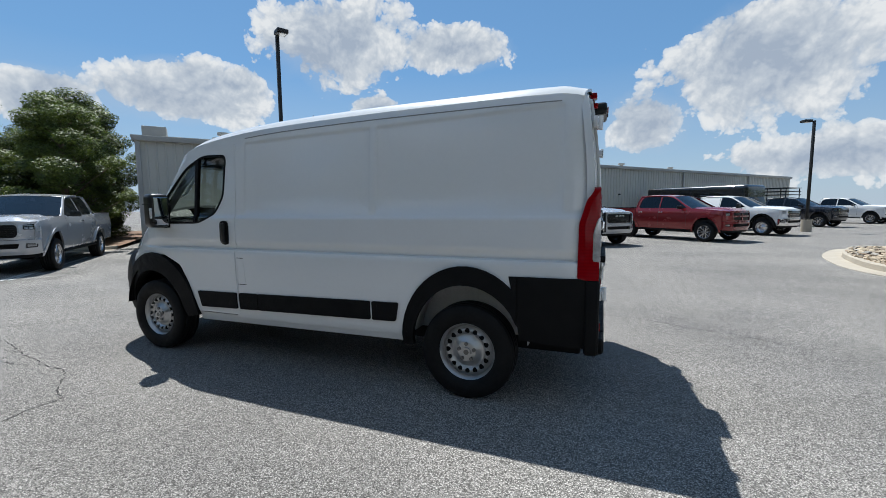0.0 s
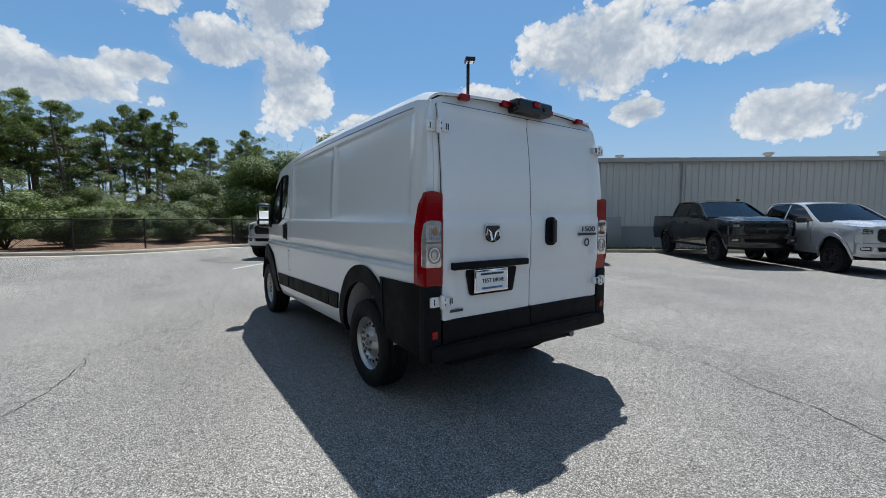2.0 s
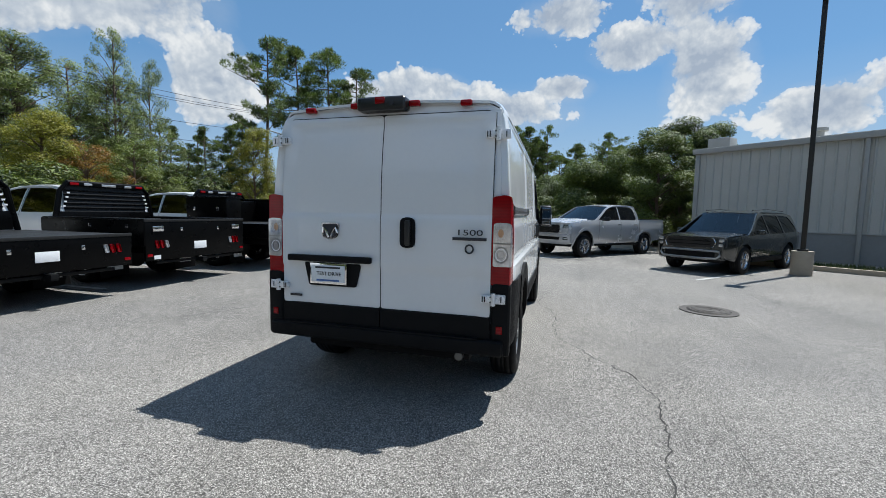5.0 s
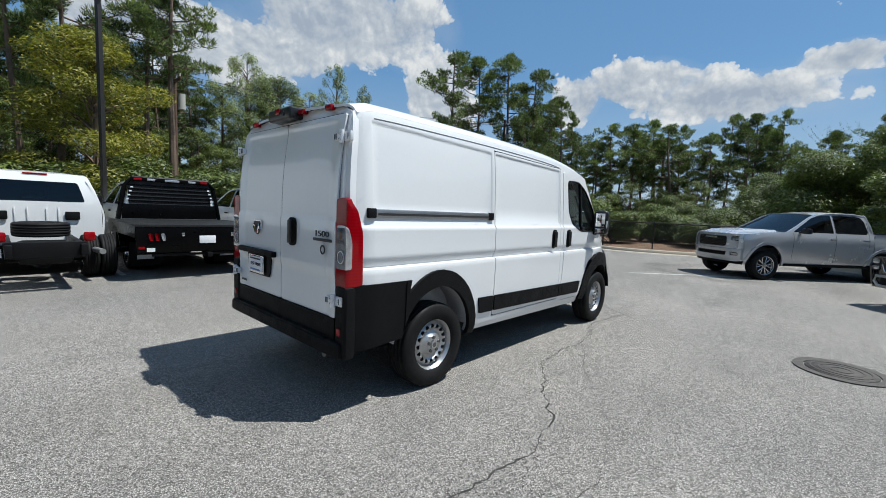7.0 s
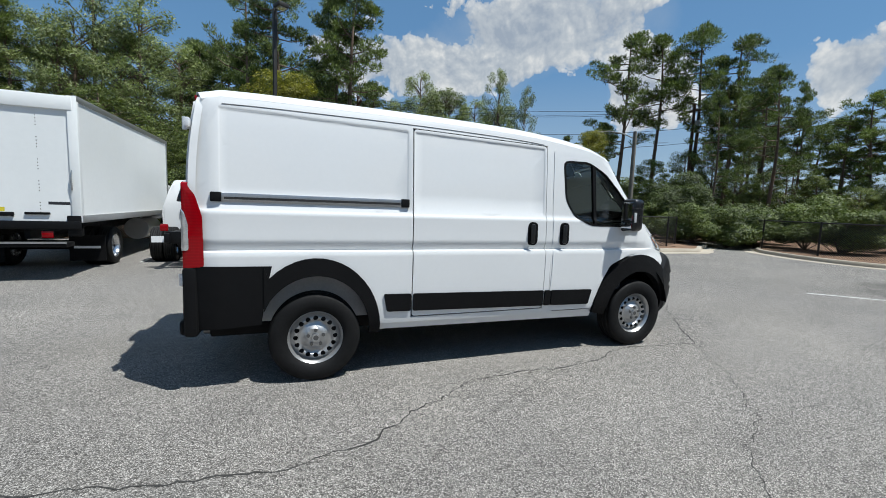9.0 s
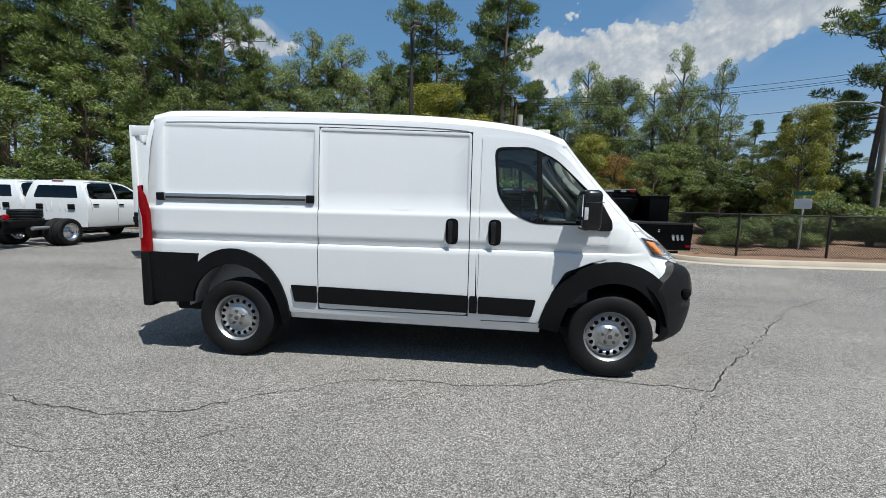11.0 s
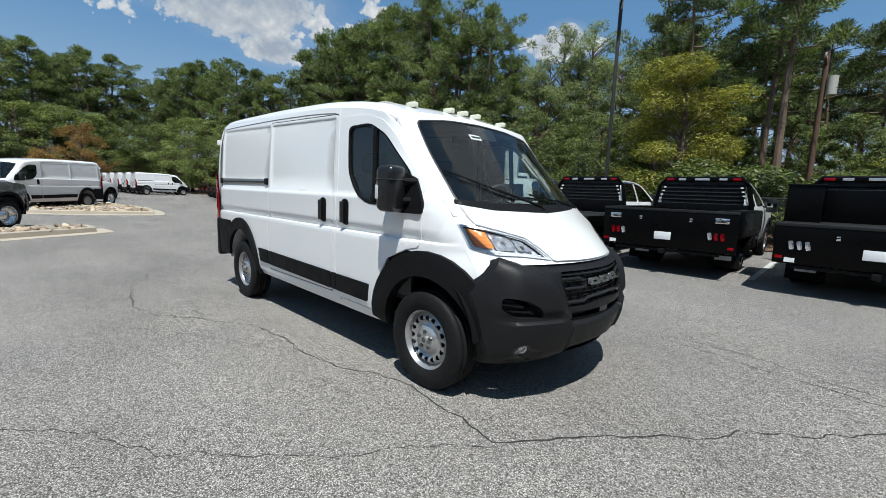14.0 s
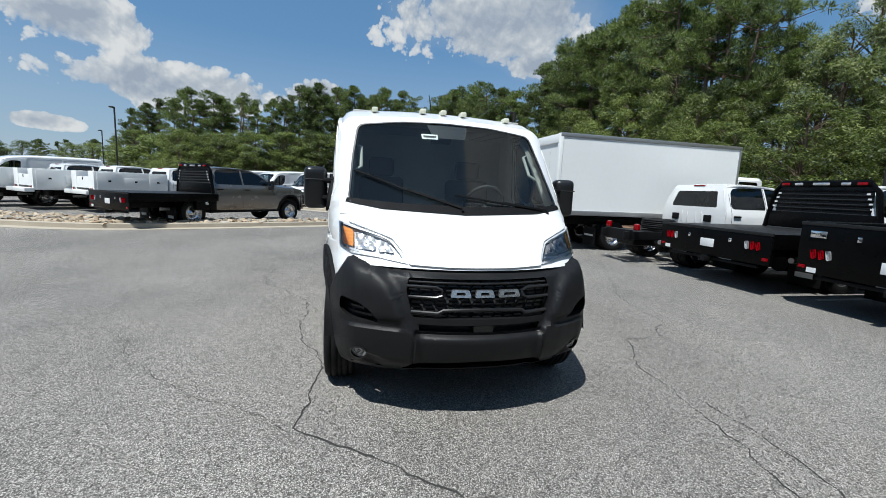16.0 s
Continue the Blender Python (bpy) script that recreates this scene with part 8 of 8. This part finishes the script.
def suv(m, label):
    t = thing("suv", m, label, "car")
    ysf = lambda z: smooth(z, ((0.3, 0.90), (0.55, 0.96), (0.85, 0.985), (1.05, 0.965), (1.35, 0.86), (1.62, 0.74), (1.72, 0.66)))
    side = lambda sg, o=0.0: (lambda x, z: (x, sg * (ysf(z) - 0.12 * step01(1.9, 2.4, x) ** 2 - 0.08 * step01(-1.9, -2.45, x) ** 2 + o), z))
    xs_, zs_ = frange(-2.5, 2.5, 0.25), (0.5, 0.65, 0.8, 0.92, 1.05, 1.2, 1.35, 1.5, 1.62)
    fx, rx = 1.45, -1.45
    for sg in (1, -1):
        fa = [(fx + 0.44 * math.cos(radians(a)), 0.37 + 0.45 * math.sin(radians(a))) for a in range(180, -1, -15)]
        ra = [(rx + 0.44 * math.cos(radians(a)), 0.37 + 0.45 * math.sin(radians(a))) for a in range(180, -1, -15)]
        out = [(-2.42, 0.42), (rx - 0.46, 0.36), *ra, (rx + 0.46, 0.34), (fx - 0.46, 0.34), *fa, (fx + 0.46, 0.36), (2.42, 0.45), (2.44, 0.85), (2.36, 0.98), (1.3, 1.06), (0.98, 1.22), (0.42, 1.58), (0.2, 1.68), (-1.6, 1.70), (-2.1, 1.62), (-2.35, 1.2), (-2.44, 0.95)]
        ws = [rounded([(1.02, 1.09), (0.45, 1.48), (0.05, 1.60), (0.02, 1.08)], 0.04), rounded([(-0.05, 1.08), (-0.02, 1.60), (-0.95, 1.61), (-1.02, 1.09)], 0.04), rounded([(-1.1, 1.10), (-1.04, 1.60), (-1.75, 1.58), (-2.05, 1.25), (-2.0, 1.13)], 0.04)]
        part("body_side", shell(out, side(sg), xs_, zs_, (0, -sg * 0.03, 0), ws), DARKGREEN, t)
        for w in ws:
            part("side_window", shell(w, side(sg, -0.012), xs_, zs_), DARKGLASS, t)
        part("cladding", box(0, sg * 0.945, 0.38, 2.0, 0.06, 0.14, 0.03), BLACKP, t)
        part("mirror", box(0.82, sg * 1.07, 1.13, 0.16, 0.2, 0.13, 0.04), DARKGREEN, t)
        part("roof_rail", tube([(0.3, sg * 0.62, 1.74), (-0.6, sg * 0.64, 1.79), (-1.8, sg * 0.62, 1.75)], 0.02), CHROME, t)
        hl = part("headlight", box(2.345, sg * 0.795, 0.85, 0.12, 0.19, 0.24, 0.04), GAP, t, "stacked clear headlight")
        for z in (0.79, 0.91):
            part("lamp_bowl", box(2.40, sg * 0.79, z, 0.03, 0.12, 0.075, 0.012), CLEARL, hl)
        part("tail_light", box(-2.36, sg * 0.84, 0.95, 0.12, 0.10, 0.36, 0.03), REDL, t)
        for x in (fx, rx):
            road_wheel(t, x, sg * 0.85, 0.375, 0.245, ALLOY, sg, 5)
            part("wheel_well", box(x, sg * 0.6, 0.6, 0.9, 0.45, 0.44, 0.1), GAP, t)
    part("bonnet", shell([(1.05, -0.86), (2.2, -0.80), (2.36, -0.6), (2.40, 0), (2.36, 0.6), (2.2, 0.80), (1.05, 0.86)], lambda x, y: (x, y, 1.10 - 0.10 * ((x - 1.05) / 1.35) ** 2 - 0.05 * (abs(y) / 0.86) ** 3), frange(1, 2.5, 0.2), frange(-0.9, 0.9, 0.15), (0, 0, -0.05), ref=(1.8, 0, -3)), DARKGREEN, t)
    wz = lambda u, v: (1.22 - 0.82 * v - 0.15 * u * u, u * (0.88 - 0.17 * v), 1.07 + 0.60 * v)
    part("windscreen", shell([(-1, 0), (1, 0), (1, 1), (-1, 1)], wz, frange(-1, 1, 0.2), (0.5,), None, ref=(0, 0, 0.4)), CARGLASS, t)
    part("roof", shell([(0.42, -0.72), (0.42, 0.72), (-2.1, 0.70), (-2.1, -0.70)], lambda x, y: (x - 0.12 * (y / 0.7) ** 2 * (x > 0), y, 1.745 - 0.05 * (abs(y) / 0.7) ** 3 - 0.07 * step01(0.0, 0.42, x) - 0.08 * step01(-1.6, -2.1, x)), frange(-2.1, 0.5, 0.25), frange(-0.7, 0.7, 0.2), (0, 0, -0.03), ref=(0, 0, 0)), DARKGREEN, t)
    part("front_panel", shell([(-0.86, 0.4), (0.86, 0.4), (0.84, 1.0), (-0.84, 1.0)], lambda y, z: (2.45 - 0.10 * (abs(y) / 0.85) ** 3, y, z), frange(-1, 1, 0.15), (0.6, 0.8), (-0.05, 0, 0)), DARKGREEN, t)
    gp = part("grille", shell(rounded([(-0.60, 0.72), (0.60, 0.72), (0.66, 0.86), (0.60, 0.97), (-0.60, 0.97), (-0.66, 0.86)], 0.04), lambda y, z: (2.465 - 0.10 * (abs(y) / 0.85) ** 3, y, z), frange(-1, 1, 0.15), (), (-0.03, 0, 0)), BLACKG, t, "dark grille in a bright surround")
    part("grille_surround", tube([(2.46 - 0.10 * (abs(y) / 0.85) ** 3, y, z) for y, z in ((-0.60, 0.72), (0.60, 0.72), (0.66, 0.86), (0.60, 0.97), (-0.60, 0.97), (-0.66, 0.86), (-0.60, 0.72))], 0.012), CHROME, gp)
    part("lower_intake", box(2.43, 0, 0.54, 0.06, 1.3, 0.16, 0.03), BLACKP, t)
    part("bumper_frame", tube([(2.475 - 0.07 * (abs(y) / 0.78) ** 3, y, z) for y, z in ((-0.70, 0.44), (-0.35, 0.43), (0.35, 0.43), (0.70, 0.44), (0.78, 0.53), (0.75, 0.625), (0.35, 0.635), (-0.35, 0.635), (-0.75, 0.625), (-0.78, 0.53), (-0.70, 0.44))], 0.030, 8), STEEL, t, "silver frame round the lower intake")
    for z in (0.80, 0.89):
        part("grille_bar", box(2.455, 0, z, 0.02, 1.1, 0.03, 0.008), BLACKP, gp)
    part("skid_plate", box(2.40, 0, 0.42, 0.08, 1.0, 0.06, 0.02), STEEL, t)
    part("tailgate", shell([(-0.86, 0.42), (0.86, 0.42), (0.84, 1.2), (0.68, 1.64), (-0.68, 1.64), (-0.84, 1.2)], lambda y, z: (-2.42 + 0.4 * max(0, z - 1.0) ** 1.2, y, z), frange(-1, 1, 0.2), (0.8, 1.0, 1.2, 1.4), (0.05, 0, 0)), DARKGREEN, t)
    part("cab_interior", box(-0.4, 0, 0.85, 3.0, 1.5, 0.5, 0.05), CLOTH, t)
    part("underbody", box(0, 0, 0.38, 4.4, 1.4, 0.16, 0.03), FRAMEB, t)
    return t


def box_truck(m):
    """Rear of the box at local x = 0, driving away along +x."""
    t = thing("box_truck", m, "white box truck with a roll-up rear door and lift gate", "truck")
    w, l, z0, z1 = 2.45, 5.85, 1.0, 3.14
    body = part("cargo_box", box(l / 2, 0, (z0 + z1) / 2, l - 0.02, w - 0.02, z1 - z0), BOXWHITE, t, "white smooth cargo box")
    for sg in (1, -1):
        part("top_rail", box(l / 2, sg * (w / 2 - 0.02), z1 - 0.03, l + 0.02, 0.07, 0.10, 0.015), STEEL, body)
        part("bottom_rail", box(l / 2, sg * (w / 2), z0 + 0.05, l, 0.04, 0.13, 0.01), STEEL, body)
        part("corner_post", box(0.03, sg * (w / 2 - 0.06), (z0 + z1) / 2, 0.10, 0.14, z1 - z0 + 0.02, 0.015), BOXWHITE, body)
        part("corner_post", box(l - 0.03, sg * (w / 2 - 0.03), (z0 + z1) / 2, 0.08, 0.08, z1 - z0, 0.02), STEEL, body)
        part("tail_light", box(-0.03, sg * 0.75, 0.78, 0.03, 0.16, 0.12, 0.01), REDL, t)
        part("mud_flap", box(1.35, sg * 0.80, 0.40, 0.02, 0.60, 0.52), BLACKP, t, "black mud flap")
        part("flap_mark", box(1.336, sg * 0.80, 0.42, 0.004, 0.44, 0.05), PLATEW, t)
        for yy in (0.98, 0.70):
            road_wheel(t, 1.95, sg * yy, 0.41, 0.24, ALLOY, sg, dual=True)
        road_wheel(t, 7.0, sg * 0.92, 0.41, 0.25, ALLOY, sg, dual=True)
        part("chassis_rail", box(3.6, sg * 0.42, 0.80, 7.0, 0.09, 0.22, 0.02), FRAMEB, t)
        part("rear_post_foot", box(0.02, sg * (w / 2 - 0.1), 0.93, 0.12, 0.2, 0.36, 0.02), FRAMEB, t)
    part("header", box(0.02, 0, z1 - 0.12, 0.10, w - 0.1, 0.24, 0.02), BOXWHITE, body)
    dz = (z1 - 0.26 - z0 - 0.05) / 5
    for i in range(5):
        part("door_panel", box(0.03, 0, z0 + 0.06 + dz * (i + 0.5), 0.03, w - 0.34, dz - 0.012, 0.006), BOXWHITE, body, "white roll-up door panel")
    for yy in (-0.66, 0.0, 0.62):
        for i in range(5):
            for k in range(4):
                part("rivet", box(0.012, yy, z0 + 0.16 + dz * i + 0.055 * k, 0.006, 0.013, 0.016), FRAMEB, body)
    part("maker_mark", box(0.012, -0.92, z0 + 0.32, 0.006, 0.30, 0.05), INK, body, "dark maker's mark")
    part("door_latch", box(0.0, -0.2, z0 + 0.12, 0.05, 0.22, 0.07, 0.015), FRAMEB, body)
    part("latch_bar", box(0.0, -0.62, z0 + 0.14, 0.04, 0.34, 0.04, 0.01), FRAMEB, body)
    part("warning_label", box(0.012, -0.12, z0 + 0.20, 0.005, 0.14, 0.07), YELLOW, body, "yellow warning label")
    part("lift_gate", box(-0.12, 0, 0.62, 0.30, 2.2, 0.08, 0.02), FRAMEB, t, "black steel lift gate")
    part("gate_edge", box(-0.28, 0, 0.66, 0.02, 2.2, 0.03), STEEL, t)
    part("rear_sill", box(0.0, 0, z0 - 0.06, 0.14, w, 0.14, 0.02), FRAMEB, t)
    part("axle", rod((1.95, -0.9, 0.41), (1.95, 0.9, 0.41), 0.1, 12), FRAMEB, t)
    part("grab_strap", tube([(-0.01, -1.12, z0 + 0.9), (-0.05, -1.12, z0 + 0.75), (-0.03, -1.12, z0 + 0.55)], 0.012), STEEL, t)
    cab = part("cab", box(6.75, 0, 1.35, 1.7, 2.0, 1.1, 0.18, 3), WHITE, t, "white truck cab")
    part("cab_top", box(6.55, 0, 2.05, 1.3, 1.9, 0.55, 0.22, 3), WHITE, cab)
    part("cab_window", box(6.55, 0, 2.02, 0.8, 1.92, 0.34, 0.08), DARKGLASS, cab)
    part("bonnet", box(8.0, 0, 1.25, 1.0, 1.9, 0.7, 0.15, 3), WHITE, cab)
    part("fuel_tank", rod((4.2, -0.85, 0.62), (5.4, -0.85, 0.62), 0.28, 20), STEEL, t)
    return t


def passenger_bus(m):
    t = thing("shuttle_bus", m, "long black shuttle bus with dark windows", "bus")
    body = part("body", box(0, 0, 1.55, 6.4, 2.1, 2.2, 0.22, 4), BLACKPAINT, t)
    for sg in (1, -1):
        for x in (-2.4, -1.4, -0.4, 0.6, 1.6):
            part("window", box(x, sg * 1.045, 1.95, 0.9, 0.02, 0.62, 0.01), DARKGLASS, body)
        for x in (-2.0, 2.4):
            road_wheel(t, x, sg * 0.9, 0.37, 0.24, ALLOY, sg)
    part("windscreen", box(3.12, 0, 1.85, 0.2, 1.8, 0.75, 0.06, 2, pose(0, 0, 0, 0, -14)), DARKGLASS, body)
    part("bonnet", box(3.5, 0, 1.05, 0.9, 1.95, 0.75, 0.18, 3), BLACKPAINT, body)
    part("grille", box(3.95, 0, 1.0, 0.03, 1.0, 0.3, 0.02), CHROME, body)
    for sg in (1, -1):
        part("headlight", box(3.93, sg * 0.75, 1.12, 0.05, 0.3, 0.16, 0.03), CLEARL, body)
    return t


row = "pickups parked along the warehouse"
at = lambda x, y, h: pose(x, y, 0, 0, 0, h)
build_truck("pickup_truck", at(12.1, -2.75, 137), "silver crew cab pickup with black grille, parked askew", SILVER, rims=ALLOY)
suv(at(8.9, -6.4, 138), "dark graphite suv parked by the warehouse")
build_truck("pickup_truck", at(5.1, -10.3, 136), "glossy black crew cab pickup with chrome-free grille", BLACKPAINT, rims=BLACKALLOY, group=row)
build_truck("pickup_truck", at(1.4, -13.9, 138), "lifted black work pickup with cross grille", BLACKPAINT, rims=BLACKALLOY, group=row, lift=0.12, grille="cross")
build_truck("pickup_truck", at(-1.3, -14.4, 137), "silver crew cab pickup with black wheels", SILVER, rims=BLACKALLOY, group=row)
build_truck("pickup_truck", at(-5.8, -17.4, 139), "cherry red crew cab pickup with bright alloy wheels", REDP, rims=ALLOY, group=row, grille="cross")
build_truck("work_truck", at(-9.1, -22.0, 138), "white regular cab truck with a black steel body", WHITE, "flatbed", group=row, bumper=CHROME, grille="chrome", crew=False, top=1.5, tall=True)
build_truck("pickup_truck", at(-15.0, -31.6, 136), "navy crew cab truck with a bright grille", NAVY, rims=ALLOY, group=row, grille="chrome")
build_truck("pickup_truck", at(-20.4, -37.8, 136), "white crew cab pickup at the far end of the row", WHITE, rims=ALLOY, group=row, grille="chrome")
passenger_bus(at(-8.6, -27.5, 138))
rackt = thing("utility_trailer", at(-14.0, -36.0, 138), "dark trailer with a slatted cargo rack", "trailer")
part("trailer_bed", box(0, 0, 0.7, 5.0, 2.0, 0.12, 0.02), FRAMEB, rackt)
for z in (2.2, 2.45, 2.7):
    part("rack_rail", box(0, 0, z, 5.0, 2.0, 0.05, 0.01), POLEM, rackt)
for x in (-2.4, -1.2, 0, 1.2, 2.4):
    for sg in (1, -1):
        part("rack_post", box(x, sg * 0.98, 1.7, 0.05, 0.05, 2.0), POLEM, rackt)
for sg in (1, -1):
    road_wheel(rackt, 0, sg * 1.1, 0.35, 0.2, ALLOY, sg)

grow = "work trucks along the wood"
chas = build_truck("chassis_cab_truck", at(-3.78, 8.95, 90), "white crew cab truck with a bare black chassis", WHITE, "chassis", group=grow, rims=ALLOY)
fb = build_truck("flatbed_truck", at(-1.40, 9.65, 90), "white cab truck with a black steel flatbed", WHITE, "flatbed", group=grow, rims=ALLOY)
build_truck("flatbed_truck", at(1.33, 9.75, 90), "white cab truck with a deep black steel service bed", WHITE, "flatbed", group=grow, rims=ALLOY, top=1.27, tall=True)
fb2 = build_truck("flatbed_truck", at(4.2, 9.45, 91), "white cab truck with a black flatbed and tall black tool boxes", WHITE, "flatbed", group=grow, rims=ALLOY, top=1.15, clear=True)
for sg in (1, -1):
    bx = part("side_box", box(-2.05, sg * 0.95, 1.42, 1.25, 0.5, 0.74, 0.02), DECKB, fb2, "tall black side tool box")
    for k in (-0.35, 0.35):
        part("box_latch", box(-2.05 + k, sg * 1.205, 1.5, 0.08, 0.02, 0.1, 0.01), CHROME, bx)
    part("box_lid", box(-2.05, sg * 0.95, 1.80, 1.29, 0.54, 0.03, 0.01), DECKB, bx)
part("cross_box", box(-1.78, 0, 1.40, 0.55, 1.38, 0.68, 0.02), DECKB, fb2, "black cross tool box")
box_truck(at(-6.52, 4.6, 90))
build_truck("flatbed_truck", at(-11.9, -5.1, 138), "granite grey crew cab truck with a black flatbed", GREYM, "flatbed", rims=ALLOY)
for i in range(12):
    x = -12.6 - 2.85 * i
    copy_thing(chas, at(x, 8.6 + 0.17 * (-13.9 - x), 94))
# white vans further off
vans = "white cargo vans at the back of the car park"
TOO_SMALL = ("lens_rib", "wheel_nut", "hub_recess", "bulb_shield", "reflector_ring", "flap_gap", "rail_end", "small_print", "vent_fin", "grip", "marker_lamp", "roof_rib", "door_lining", "grab_handle", "lamp_ring", "housing_groove", "lens_divider", "amber_bulb", "rail_slot", "hinge_slot", "bolt", "badge_block", "model_number", "emblem", "emblem_rim", "lettering", "sticker_bar", "camera_lens", "brake_drum")
for x, y, h in ((-23.2, -2.4, -48), (-25.6, -5.2, -48), (-28.4, -7.8, -48), (-50.5, 8.4, 94), (-54, 8.2, 94), (-58, 8.0, 94), (-62, 7.8, 94), (-66.5, 7.6, 94), (-71, 7.4, 94), (-20.5, -16.6, -45)):
    v = copy_thing(hero, at(x, y, h))
    tagged(v, "white cargo van parked in a row far back", "van", vans)
    for o in [o for o in v.children_recursive if o.name.split(".")[0] in TOO_SMALL]:
        bpy.data.objects.remove(o)


def service_truck(m):
    """White cab truck with a steel service body: two side boxes, sunk floor, tailgate and step bumper."""
    t = build_truck("service_truck", m, "white cab truck with a white steel service body", WHITE, "chassis", group="white service trucks behind the stones", rims=ALLOY)
    part("bed_floor", box(-2.85, 0, 0.93, 2.7, 1.1, 0.06, 0.01), DECKTOP, t)
    part("front_wall", box(-1.53, 0, 1.25, 0.05, 1.1, 0.62, 0.01), BOXWHITE, t)
    for sg in (1, -1):
        side = part("side_box", box(-2.85, sg * 0.77, 1.22, 2.7, 0.46, 0.84, 0.02), BOXWHITE, t, "white steel tool box side")
        for x, w in ((-1.9, 0.68), (-2.75, 0.86), (-3.68, 0.84)):
            door = part("box_door", box(x, sg * 1.004, 1.22, w, 0.02, 0.74 if x > -2.3 or x < -3 else 0.36, 0.008), BOXWHITE, side)
            part("latch", box(x, sg * 1.018, 1.26, 0.10, 0.012, 0.07, 0.006), BLACKP, door)
        part("tail_lamp", rod((-4.205, sg * 0.70, 0.92), (-4.215, sg * 0.70, 0.92), 0.05, 16), GAP, t)
        part("tail_lamp", rod((-4.205, sg * 0.84, 0.92), (-4.215, sg * 0.84, 0.92), 0.05, 16), REDL, t)
    gate = part("tailgate", box(-4.16, 0, 1.18, 0.05, 1.08, 0.46, 0.012), BOXWHITE, t, "white tailgate")
    part("gate_latch", box(-4.19, 0, 1.33, 0.02, 0.06, 0.12, 0.01), BLACKP, gate)
    part("step_bumper", box(-4.32, 0, 0.80, 0.30, 2.0, 0.16, 0.02), BOXWHITE, t, "white step bumper")
    part("dealer_plate", box(-4.475, 0.35, 0.83, 0.008, 0.32, 0.12), PLATEW, t)
    return t


svc = service_truck(at(-17.65, -8.5, 138))
for x, y in ((-18.3, -10.9), (-19.0, -13.3)):
    copy_thing(svc, at(x, y, 138))
for x, y, h in ((-23.0, -12.0, 138), (-25.6, -14.8, 138), (-28.2, -17.6, 138), (-31, -20.4, 138), (-26.5, -1.0, 138)):
    copy_thing(chas, at(x, y, h))

# planter by the lamp post, road sign
pl = thing("planter", pose(-2.25, 11.3, 0), "tan concrete plinth round the lamp post", "plinth")
part("drum", rod((0, 0, 0), (0, 0, 0.85), 0.34, 24), CONCRETE, pl)
sg_ = thing("road_sign", pose(11.4, 10.6, 0, 0, 0, -150), "small green street sign over a round white sign", "sign")
part("post", rod((0, 0, 0), (0, 0, 2.2), 0.03, 8), TRIMM, sg_)
part("sign_plate", box(0.03, 0, 1.75, 0.01, 0.5, 0.34, 0.003), PLATEW, sg_, "white sign plate")
part("street_plate", box(0.03, 0, 2.1, 0.01, 0.6, 0.14, 0.003), surface("sign_green", (0.02, 0.14, 0.09), 0.4), sg_, "green plate")
